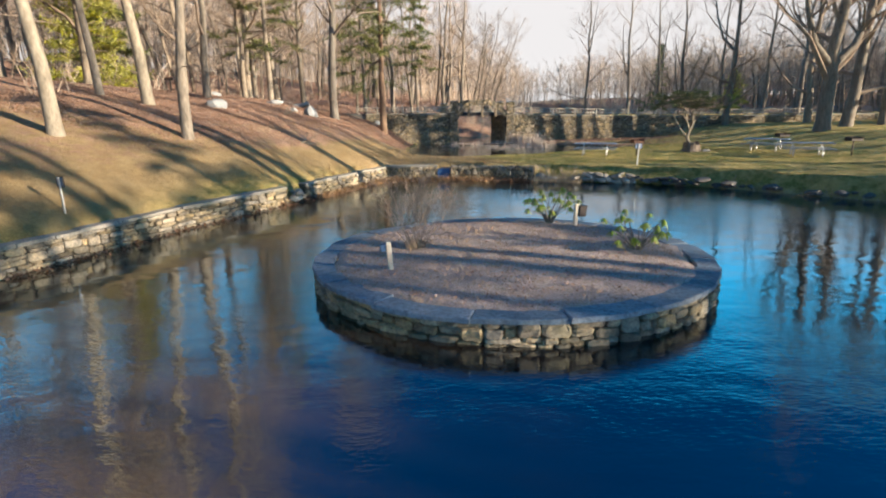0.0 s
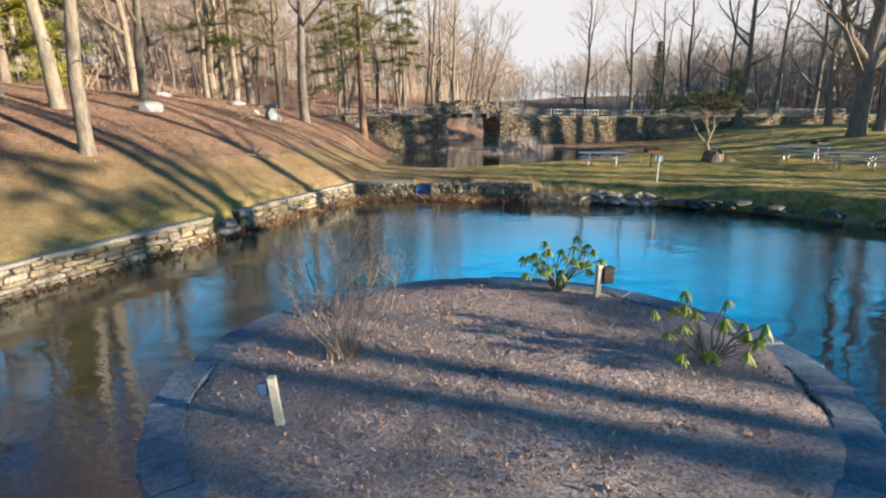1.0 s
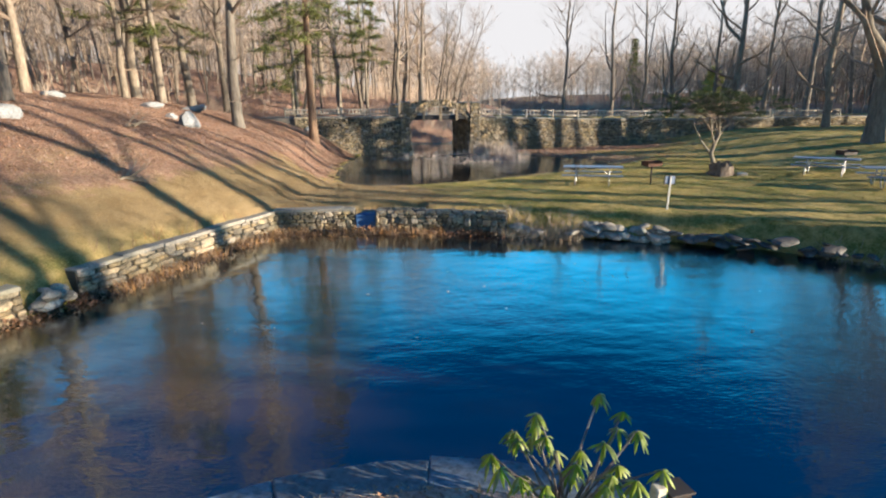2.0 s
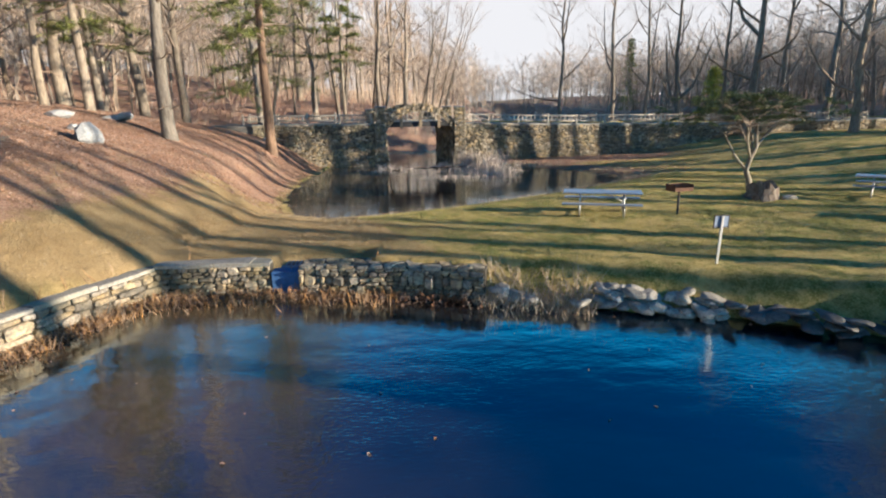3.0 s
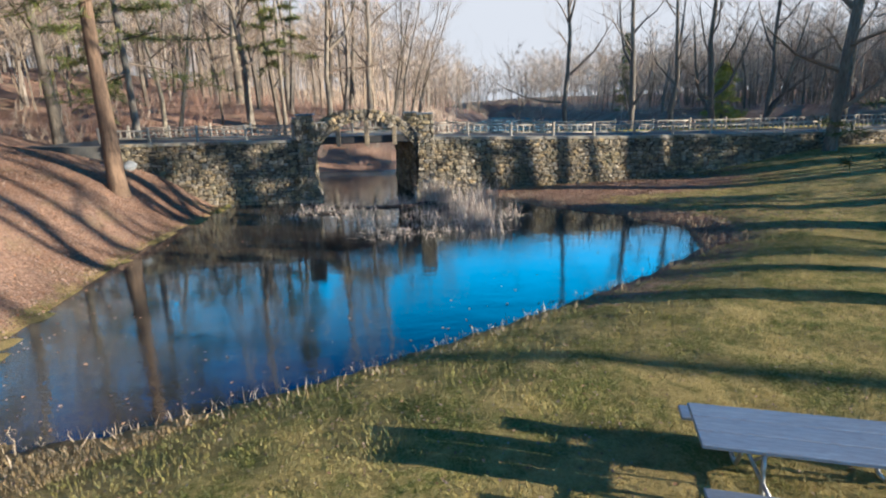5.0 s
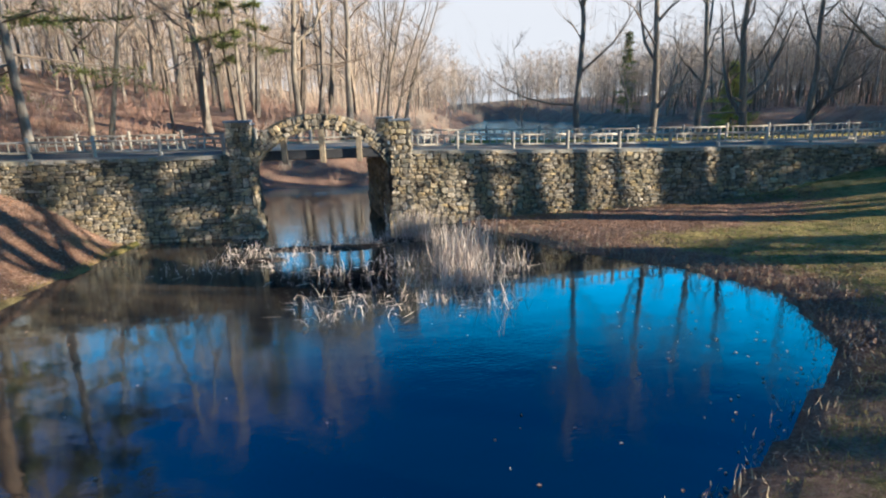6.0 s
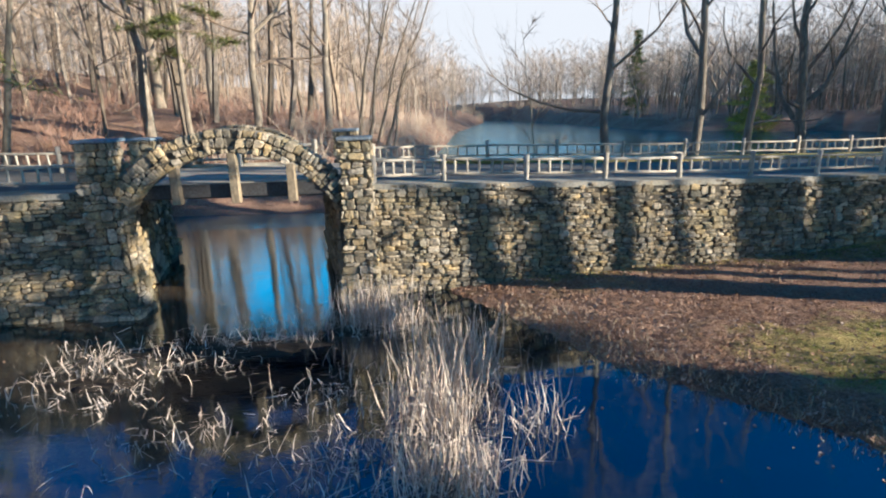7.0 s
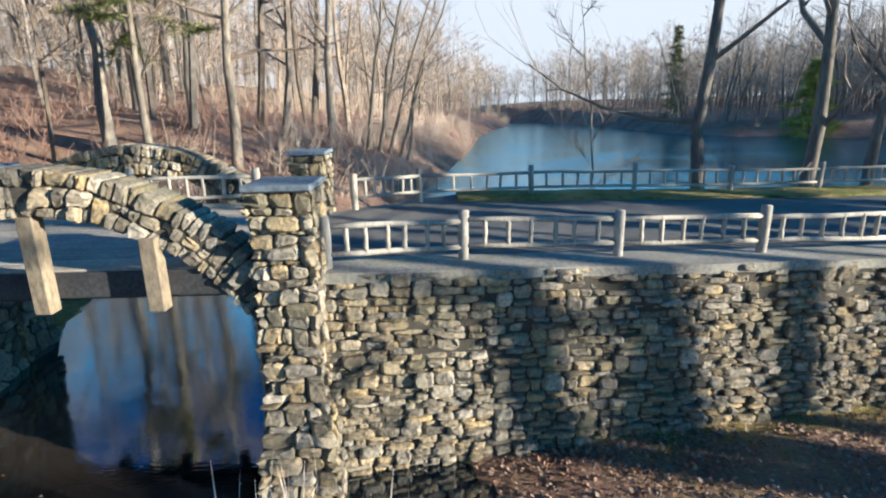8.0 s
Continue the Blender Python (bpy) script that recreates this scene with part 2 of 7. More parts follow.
def wave(x, y, s):
    """Soft unevenness of the ground, about -1 to 1, at a scale of s metres."""
    x, y = x / s, y / s
    return (np.sin(x + 1.7 * np.sin(0.7 * y + 1)) + np.sin(1.3 * y - 0.6 + 1.4 * np.sin(0.9 * x)) + np.sin(0.8 * x + 1.1 * y + 2)) / 3


def left_of_toe(x, y):
    d, side = line_distance(x, y, TOE)
    return np.where(side > 0, d, -d)


def height(x, y):
    x, y = np.asarray(x, float), np.asarray(y, float)
    lawn = 0.62 + 0.05 * wave(x, y, 3.1) + 1.1 * smooth(x, 19, 31) + 1.4 * smooth(x, 40, 80) - 0.32 * smooth(y, 46, 56) * smooth(x, 2, 9) * (1 - 0.7 * smooth(x, 16, 32))
    lawn = lawn + 6.0 * smooth(np.hypot(x - 10, y - 40), 130, 330) * (0.45 + 0.55 * smooth(y, 60, 150))
    d = left_of_toe(x, y)
    reach = np.maximum(d, 0)
    fall = 9.2 - 2.2 * smooth(y, 33, 40)
    bank = 5.0 * (1 - np.exp(-reach / fall)) * (1 + 0.05 * wave(x, y, 2.3)) + 0.035 * np.maximum(reach - 7, 0) + 9.0 * smooth(reach, 22, 58) * (1 - 0.5 * smooth(y, 45, 85)) + 7.0 * smooth(reach, 50, 200)
    bank = bank * (1 - 0.38 * smooth(y, 62, 70) * (1 - smooth(y, 72, 86)))
    z = np.where(d > 0, np.maximum(bank + np.where(y < 34, 0.62, 0.62 - 0.5 * smooth(y, 34, 38)), 0), lawn)
    # round the toe of the slope off into the lawn
    z = z + 0.12 * np.exp(-(d / 1.5) ** 2) * (y > 30) * (y < 40)
    # ponds and lake
    for ring, level, soft in ((LOWER, LOW, 0.5), (UPPER, UP, 3.2), (LAKE, UP, 2.5)):
        s = ring_distance(x, y, ring)
        if ring is LOWER:
            natural = smooth(x, 4.6, 6.2)
            rim = smooth(s, 0.05, 0.35) * (1 - natural) + natural * smooth(s, -0.1, 1.0)
            z = np.where(s < 1.3, (z - (level - 0.1)) * rim + level - 0.1, z)
        else:
            z = np.where(s > 0, level - 0.02 + (z - level + 0.02) * smooth(s, -1.2, soft), z)
        z = np.where(s < 0, np.minimum(z, level - 0.03 - 0.9 * smooth(-s, 0, 2.5)), z)
    # a sunken place for the sluice behind the pond wall
    z = np.where((x > 0.1) & (x < 2.35) & (y > 29.5) & (y < 30.72), np.minimum(z, 0.30), z)
    # the ground lies low under the causeway, which stands on it
    back = y - wall_y(x)
    under = smooth(back, 0.1, 0.5) * (1 - smooth(back, 9, 11)) * smooth(x, -7.5, -5.5) * (1 - smooth(x, 60, 70))
    z = np.where(under > 0, z * (1 - under) + under * np.minimum(z, 1.2), z)
    return z


# ---------------------------------------------------------------- ground
def steps(fine_lo, fine_hi, step, far_lo, far_hi, grow=1.13):
    """Grid lines: even in the middle, ever wider towards both ends."""
    mid = list(np.arange(fine_lo, fine_hi + 1e-6, step))
    lo, hi, w = [], [], step
    p = fine_lo
    while p > far_lo:
        w *= grow
        p -= w
        lo.append(p)
    p, w = fine_hi, step
    while p < far_hi:
        w *= grow
        p += w
        hi.append(p)
    return np.array(lo[::-1] + mid + hi)


def grid_faces(nx, ny):
    i = np.arange(nx * ny).reshape(ny, nx)
    return np.stack([i[:-1, :-1], i[:-1, 1:], i[1:, 1:], i[1:, :-1]], -1).reshape(-1, 4).tolist()


gx, gy = steps(-17, 27, 0.24, -620, 620), steps(7, 62, 0.24, -500, 900)
XX, YY = np.meshgrid(gx, gy)
ZZ = height(XX, YY)
near = np.exp(-(np.maximum(np.hypot(XX - 5, YY - 35) - 25, 0) / 20) ** 2)
dry = np.minimum(np.minimum(ring_distance(XX, YY, LOWER), ring_distance(XX, YY, UPPER)), ring_distance(XX, YY, LAKE))
ZZ = ZZ + 0.035 * near * (dry > 0.6) * (wave(XX, YY, 0.42) + 0.6 * wave(YY + 9, XX, 0.19))
ground_mesh = mesh_from("ground", np.stack([XX, YY, ZZ], -1).reshape(-1, 3).tolist(), grid_faces(len(gx), len(gy)))
TOE_D = left_of_toe(XX, YY)
litter = np.clip(smooth(TOE_D + 1.1 * wave(XX, YY, 1.9), 1.2, 4.6) * (0.35 + 0.65 * smooth(YY + 0.25 * TOE_D + 1.5 * wave(YY, XX, 2.7), 23, 32)), 0, 1)
litter = np.maximum(litter, smooth(TOE_D, -0.5, 1.5) * smooth(YY, 38.5, 41))
shore = np.exp(-(np.abs(ring_distance(XX, YY, UPPER)) / 1.4) ** 2) * smooth(XX, 8, 11) * 0.9 + np.exp(-((YY - wall_y(XX) + 2.5) / 2.4) ** 2) * smooth(XX, 8, 9) * (1 - smooth(XX, 17, 26))
woods = np.maximum(smooth(np.hypot(XX - 10, YY - 40), 52, 66), smooth(YY, 64, 68))
litter = np.maximum(np.maximum(litter, np.clip(shore, 0, 1)), woods)
dead_turf = (1 - smooth(XX + 1.4 * wave(XX, YY, 1.7) + 0.5 * wave(YY, XX, 0.6), 0.5, 5.0)) * smooth(YY, 28, 30) * (1 - smooth(YY, 37, 39.5))
straw = np.clip(0.9 * dead_turf + smooth(TOE_D + 0.8 * wave(XX, YY, 2.2), -1.2, 1.6) + 0.5 * np.exp(-((YY - 33) / 5) ** 2) * smooth(wave(XX, YY, 1.3), 0.0, 0.7) * (XX < 12), 0, 1)
att = ground_mesh.attributes.new("straw", "FLOAT", "POINT")
att.data.foreach_set("value", straw.ravel().astype(np.float32))
att = ground_mesh.attributes.new("litter", "FLOAT", "POINT")
att.data.foreach_set("value", litter.ravel().astype(np.float32))


def ground_material():
    m = bpy.data.materials.new("winter ground")
    m.use_nodes = True
    nd, lk = m.node_tree.nodes, m.node_tree.links
    bsdf = nd["Principled BSDF"]
    co = nd.new("ShaderNodeTexCoord").outputs["Object"]

    def noise_tex(scale, detail=5.0, rough=0.65):
        n = nd.new("ShaderNodeTexNoise")
        n.inputs["Scale"].default_value, n.inputs["Detail"].default_value, n.inputs["Roughness"].default_value = scale, detail, rough
        lk.new(co, n.inputs["Vector"])
        return n.outputs["Fac"]

    def span(src, lo, hi, to=1.0):
        r = nd.new("ShaderNodeMapRange")
        r.inputs["From Min"].default_value, r.inputs["From Max"].default_value, r.inputs["To Max"].default_value = lo, hi, to
        lk.new(src, r.inputs["Value"])
        return r.outputs[0]

    def mixed(fac, a, b):
        x = nd.new("ShaderNodeMix")
        x.data_type = "RGBA"
        lk.new(fac, x.inputs["Factor"])
        for key, v in (("A", a), ("B", b)):
            if isinstance(v, tuple):
                x.inputs[key].default_value = (*v, 1)
            else:
                lk.new(v, x.inputs[key])
        return x.outputs["Result"]

    patch, blade, leaf, broad = noise_tex(0.9, 8, 0.7), noise_tex(26, 6, 0.75), noise_tex(13, 6, 0.8), noise_tex(0.22, 3)
    turf = mixed(span(patch, 0.42, 0.56), (0.15, 0.168, 0.036), (0.44, 0.345, 0.128))
    turf = mixed(span(blade, 0.48, 0.72), turf, (0.50, 0.40, 0.18))
    turf = mixed(span(blade, 0.5, 0.25, 0.7), turf, (0.035, 0.045, 0.012))
    clump = noise_tex(3.4, 6, 0.75)
    turf = mixed(span(clump, 0.52, 0.68, 0.75), turf, (0.54, 0.415, 0.17))
    turf = mixed(span(clump, 0.48, 0.32, 0.7), turf, (0.075, 0.10, 0.022))
    st = nd.new("ShaderNodeAttribute")
    st.attribute_name = "straw"
    hay = mixed(span(patch, 0.35, 0.65), (0.25, 0.178, 0.088), (0.38, 0.285, 0.152))
    hay = mixed(span(blade, 0.5, 0.25, 0.8), hay, (0.15, 0.105, 0.06))
    turf = mixed(st.outputs["Fac"], turf, hay)
    leaves = mixed(span(broad, 0.4, 0.62), (0.225, 0.13, 0.09), (0.37, 0.235, 0.17))
    leaves = mixed(span(leaf, 0.5, 0.70), leaves, (0.52, 0.375, 0.28))
    leaves = mixed(span(leaf, 0.48, 0.28), leaves, (0.075, 0.042, 0.028))
    leaves = mixed(span(clump, 0.48, 0.32, 0.5), leaves, (0.085, 0.05, 0.036))
    leaves = mixed(span(noise_tex(0.55, 4), 0.56, 0.70, 0.6), leaves, (0.30, 0.235, 0.125))
    at = nd.new("ShaderNodeAttribute")
    at.attribute_name = "litter"
    add = nd.new("ShaderNodeMath")
    add.operation = "ADD"
    lk.new(at.outputs["Fac"], add.inputs[0])
    lk.new(span(noise_tex(2.1, 6), 0.3, 0.7, 0.5), add.inputs[1])
    lk.new(mixed(span(add.outputs[0], 0.5, 0.8), turf, leaves), bsdf.inputs["Base Color"])
    bsdf.inputs["Roughness"].default_value = 0.95
    bsdf.inputs["Specular IOR Level"].default_value = 0.15
    bp = nd.new("ShaderNodeBump")
    bp.inputs["Strength"].default_value, bp.inputs["Distance"].default_value = 1.0, 0.085
    rel = nd.new("ShaderNodeMath")
    rel.operation = "MULTIPLY_ADD"
    rel.inputs[1].default_value = 1.6
    lk.new(clump, rel.inputs[0])
    lk.new(leaf, rel.inputs[2])
    lk.new(rel.outputs[0], bp.inputs["Height"])
    lk.new(bp.outputs[0], bsdf.inputs["Normal"])
    return m


M_GROUND = ground_material()
ground = tagged(put("ground", ground_mesh, M_GROUND, smooth_shade=True), "winter lawn and leaf-covered wooded slopes round two ponds", "ground", kind="structure")


# ---------------------------------------------------------------- water
def water_material(name, body, ripple, rough=0.03, woods_sheen=None, tint=(0.86, 0.94, 1.0)):
    """Water: a dark body, the woods' brown reflection painted into it in the west, under a gloss that grows towards
    grazing angles.
    """
    m = bpy.data.materials.new(name)
    m.use_nodes = True
    nd, lk = m.node_tree.nodes, m.node_tree.links
    bsdf = nd["Principled BSDF"]
    bsdf.inputs["Base Color"].default_value = (*body, 1)
    bsdf.inputs["Roughness"].default_value = 0.6
    bsdf.inputs["Specular IOR Level"].default_value = 0.0
    gloss, fres, blend = nd.new("ShaderNodeBsdfGlossy"), nd.new("ShaderNodeFresnel"), nd.new("ShaderNodeMixShader")
    gloss.inputs["Color"].default_value = (*tint, 1)
    gloss.inputs["Roughness"].default_value = rough
    fres.inputs["IOR"].default_value = 2.8
    lk.new(fres.outputs[0], blend.inputs[0])
    lk.new(bsdf.outputs[0], blend.inputs[1])
    lk.new(gloss.outputs[0], blend.inputs[2])
    lk.new(blend.outputs[0], nd["Material Output"].inputs["Surface"])
    # brown mirror image of the wooded bank, put into the body colour
    if woods_sheen:
        pos, bed, edge, browned = nd.new("ShaderNodeTexCoord"), nd.new("ShaderNodeTexNoise"), nd.new("ShaderNodeSeparateXYZ"), nd.new("ShaderNodeMix")
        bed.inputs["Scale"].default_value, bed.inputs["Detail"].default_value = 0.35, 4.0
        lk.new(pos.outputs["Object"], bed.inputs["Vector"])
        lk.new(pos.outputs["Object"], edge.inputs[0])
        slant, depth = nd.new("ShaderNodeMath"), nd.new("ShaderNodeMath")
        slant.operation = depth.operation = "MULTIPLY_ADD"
        slant.inputs[1].default_value = woods_sheen[1]
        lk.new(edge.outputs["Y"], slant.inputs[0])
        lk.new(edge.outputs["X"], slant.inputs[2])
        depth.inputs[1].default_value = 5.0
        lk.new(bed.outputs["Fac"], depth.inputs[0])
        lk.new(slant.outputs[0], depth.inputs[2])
        # reach of the painted brown: full in the west, gone eastwards
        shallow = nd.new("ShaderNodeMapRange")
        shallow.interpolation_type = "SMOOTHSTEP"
        shallow.inputs["From Min"].default_value, shallow.inputs["From Max"].default_value = woods_sheen[2], woods_sheen[3]
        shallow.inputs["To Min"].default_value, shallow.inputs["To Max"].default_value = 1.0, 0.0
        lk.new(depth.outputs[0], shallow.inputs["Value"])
        browned.data_type = "RGBA"
        browned.inputs["A"].default_value, browned.inputs["B"].default_value = (*body, 1), (*woods_sheen[0], 1)
        lk.new(shallow.outputs[0], browned.inputs["Factor"])
        lk.new(browned.outputs["Result"], bsdf.inputs["Base Color"])
    co = nd.new("ShaderNodeTexCoord")
    heights = []
    for scale, stretch in ((1.1, (1, 1.6, 1)), (8.0, (1, 2.2, 1))):
        mp = nd.new("ShaderNodeMapping")
        mp.inputs["Scale"].default_value = stretch
        lk.new(co.outputs["Object"], mp.inputs["Vector"])
        n = nd.new("ShaderNodeTexNoise")
        n.inputs["Scale"].default_value, n.inputs["Detail"].default_value = scale, 2.0
        lk.new(mp.outputs[0], n.inputs["Vector"])
        heights.append(n.outputs["Fac"])
    calm = nd.new("ShaderNodeTexNoise")
    calm.inputs["Scale"].default_value = 0.12
    lk.new(co.outputs["Object"], calm.inputs["Vector"])
    cr = nd.new("ShaderNodeMapRange")
    cr.inputs["From Min"].default_value, cr.inputs["From Max"].default_value, cr.inputs["To Min"].default_value = 0.4, 0.65, 0.15
    lk.new(calm.outputs["Fac"], cr.inputs["Value"])
    mul = nd.new("ShaderNodeMath")
    mul.operation = "MULTIPLY"
    lk.new(heights[1], mul.inputs[0])
    lk.new(cr.outputs[0], mul.inputs[1])
    b1, b2 = nd.new("ShaderNodeBump"), nd.new("ShaderNodeBump")
    b1.inputs["Strength"].default_value, b1.inputs["Distance"].default_value = 1.0, 0.006 * ripple
    b2.inputs["Strength"].default_value, b2.inputs["Distance"].default_value = 1.0, 0.0034 * ripple
    lk.new(heights[0], b1.inputs["Height"])
    lk.new(mul.outputs[0], b2.inputs["Height"])
    lk.new(b1.outputs[0], b2.inputs["Normal"])
    lk.new(b2.outputs[0], gloss.inputs["Normal"])
    lk.new(b2.outputs[0], fres.inputs["Normal"])
    return m


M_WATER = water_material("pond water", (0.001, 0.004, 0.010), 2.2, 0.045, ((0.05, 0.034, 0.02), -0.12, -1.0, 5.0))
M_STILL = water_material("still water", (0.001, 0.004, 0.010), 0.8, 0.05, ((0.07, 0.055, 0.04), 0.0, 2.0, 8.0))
M_LAKE = water_material("lake water", (0.008, 0.06, 0.10), 3.5, 0.10, None, (0.66, 0.9, 1.0))


def water(name, ring, level, out, material, label):
    c = np.mean(np.array(ring), 0)
    pts = []
    n = len(ring)
    for i in range(n):
        a, b = np.array(ring[i - 1]), np.array(ring[(i + 1) % n])
        t = (b - a) / np.linalg.norm(b - a)
        nrm = np.array((t[1], -t[0]))
        p = np.array(ring[i])
        q = p + out * nrm
        if inside(np.array([q[0]]), np.array([q[1]]), ring)[0]:
            q = p - out * nrm
        pts.append((q[0], q[1], level))
    bm = bmesh.new()
    f = bm.faces.new([bm.verts.new(p) for p in pts])
    bmesh.ops.triangulate(bm, faces=[f])
    bm.normal_update()
    for f in bm.faces:
        if f.normal.z < 0:
            f.normal_flip()
    return tagged(put(name, bm, material), label, "water", kind="structure")


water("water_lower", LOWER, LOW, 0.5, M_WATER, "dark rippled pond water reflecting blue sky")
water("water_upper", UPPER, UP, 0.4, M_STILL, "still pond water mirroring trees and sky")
water("water_lake", LAKE, UP - 0.004, 0.4, M_LAKE, "blue lake water behind the causeway")


# ---------------------------------------------------------------- causeway and bridge wall
TOPS = ((-14, 3.25), (1, 3.12), (7, 3.0), (11, 2.86), (17.5, 2.66), (29, 2.45), (45, 2.4), (80, 2.4))


def wall_top(x):
    return float(np.interp(x, [a for a, _ in TOPS], [b for _, b in TOPS]))


ARCH_X, ARCH_Z, ARCH_R, ARCH_T = 3.62, 1.12, 2.78, 0.56     # centre, inner radius and thickness of the bridge arches
GAP0, GAP1 = 1.0, 6.1
SKEW = -0.22                            # the passage under the bridge drifts west by this much a metre


def causeway(name, x0, x1, label):
    """The earth body between the wall and the lake, with its top and its sloping back."""
    xs = np.arange(x0, x1 + 1e-6, (x1 - x0) / max(4, round((x1 - x0) / 0.8)))
    ts = [0.3, 0.32, 0.8, 1.6, 2.6, 3.6, 4.6, 5.6, 6.6, 7.4, 8.0, 9.5, 11.0]
    verts = []
    narrow = lambda x: 0.5 + 0.5 * float(smooth(max(GAP0 - x, x - GAP1), 0.4, 3.5))
    drift = lambda x, back: SKEW * min(back, 5.3) * (1 - float(smooth(max(GAP0 - x, x - GAP1), 0.3, 4.0)))
    for t in ts:
        for x in xs:
            top = wall_top(x) - 0.04
            z = -0.8 if t == 0.3 else top + 0.03 * math.sin(1.7 * x + 2 * t) if t < 7.7 else top - (t - 7.4) * 0.95
            back = t if t < 1 else 1 + (t - 1) * narrow(x)
            verts.append((x + drift(x, back), wall_y(x) + back, z))
    faces = grid_faces(len(xs), len(ts))
    n, m = len(xs), len(ts)
    low = len(verts)
    for e in (0, n - 1):
        for t in ts:
            back = t if t < 1 else 1 + (t - 1) * narrow(xs[e])
            verts.append((xs[e] + drift(xs[e], back), wall_y(xs[e]) + back, -0.9))
    for k in range(m - 1):
        faces.append((k * n, (k + 1) * n, low + k + 1, low + k))
        faces.append(((k + 1) * n + n - 1, k * n + n - 1, low + m + k, low + m + k + 1))
    me = mesh_from(name, verts, faces)
    return tagged(put(name, me, M_ROAD), label, "causeway", kind="structure")


causeway("causeway_west", -12.0, GAP0, "gravel causeway leading onto the bridge")
causeway("causeway_east", GAP1, 78.0, "gravel causeway along the lake")


def strip(name, x0, x1, t0, t1, lift, material, label, what):
    """A band along the top of the causeway, a little above it, with uneven edges."""
    rng = random.Random(33)
    sh = Shape()
    xs = np.arange(x0, x1 + 1e-6, 0.45)
    for x in xs:
        a, b = wall_y(x) + t0 + rng.uniform(-0.03, 0.03), wall_y(x) + t1 + rng.uniform(-0.12, 0.12)
        z = wall_top(x) + lift + rng.uniform(-0.008, 0.008)
        sh.v += [(x, a, z - 0.14), (x, a, z), (x, (a + b) / 2, z + 0.01), (x, b, z), (x, b + 0.02, z - 0.14)]
    for i in range(len(xs) - 1):
        sh.f += [(5 * i + k, 5 * i + k + 5, 5 * i + k + 6, 5 * i + k + 1) for k in range(4)]
    sh.f += [(0, 1, 2, 3, 4), tuple(5 * (len(xs) - 1) + k for k in (4, 3, 2, 1, 0))]
    return tagged(put(name, sh.mesh(name), material), label, what, kind="structure")


strip("wall_coping", GAP1 + 0.75, 52, 0.1, 0.95, 0.01, M_CONCRETE, "pale mortared coping along the causeway wall", "coping")
strip("wall_coping", -8.0, GAP0 - 0.6, 0.1, 0.95, 0.01, M_CONCRETE, "pale mortared coping along the causeway wall", "coping")
strip("verge", 9.0, 60, 5.9, 7.3, 0.03, M_GROUND, "strip of winter grass beside the lake fence", "verge")


def wall_core(name, x0, x1, foot):
    sh = Shape()
    xs = np.linspace(x0, x1, max(2, int((x1 - x0) / 1.5)))
    for t, zf in ((0.06, None), (0.5, None)):
        for x in xs:
            sh.v.append((x, wall_y(x) + t, foot))
            sh.v.append((x, wall_y(x) + t + (0.08 if t < 0.1 else 0), wall_top(x) - 0.03))
    n = len(xs)
    for i in range(n - 1):
        a, b = 2 * i, 2 * (n + i)
        sh.f += [(a, a + 2, a + 3, a + 1), (b + 2, b, b + 1, b + 3), (a + 1, a + 3, b + 3, b + 1)]
    sh.f += [(0, 1, 2 * n + 1, 2 * n), (2 * n - 2, 4 * n - 2, 4 * n - 1, 2 * n - 1)]
    return tagged(put(name, sh.mesh(name), M_CORE), "dry-laid fieldstone retaining wall of the causeway", "stone wall", kind="structure")


wall_west = wall_core("wall_west", -8.0, GAP0 - 0.2, -0.5)
wall_east = wall_core("wall_east", GAP1 + 0.2, 52.0, -0.5)


# ---------------------------------------------------------------- stonework
def cells(width, height_, cw, ch, rng, jitter=0.42, drop=0.16):
    """Outlines of stones that fill a field: irregular, wider than high."""
    k = cw / ch
    rows, cols = max(1, round(height_ / ch)), max(1, round(width / cw))
    pts = []
    for r in range(rows):
        shift = rng.random()
        for c in range(-1, cols + 1):
            if rng.random() < drop:
                continue
            pts.append(((c + 0.5 + shift + rng.uniform(-jitter, jitter)) * width / cols, (r + 0.5 + rng.uniform(-jitter, jitter) * 0.85) * height_ / rows * k))
    arr = np.array(pts)
    out = []
    for i, (px, py) in enumerate(pts):
        if not -0.01 <= px <= width + 0.01:
            continue
        poly = [(0, 0), (width, 0), (width, height_ * k), (0, height_ * k)]
        poly = [(max(px - 2.5 * cw, 0), 0), (min(px + 2.5 * cw, width), 0), (min(px + 2.5 * cw, width), height_ * k), (max(px - 2.5 * cw, 0), height_ * k)]
        dist = np.hypot(arr[:, 0] - px, arr[:, 1] - py)
        for j in np.argsort(dist)[1:20]:
            qx, qy = pts[j]
            mx, my, nx, ny = (px + qx) / 2, (py + qy) / 2, qx - px, qy - py
            new_poly = []
            for a, b in zip(poly, poly[1:] + poly[:1]):
                da, db = (a[0] - mx) * nx + (a[1] - my) * ny, (b[0] - mx) * nx + (b[1] - my) * ny
                if da <= 0:
                    new_poly.append(a)
                if (da < 0) != (db < 0) and da != db:
                    t = da / (da - db)
                    new_poly.append((a[0] + t * (b[0] - a[0]), a[1] + t * (b[1] - a[1])))
            poly = new_poly
            if len(poly) < 3:
                break
        if len(poly) >= 3:
            out.append([(x, y / k) for x, y in poly])
    return out


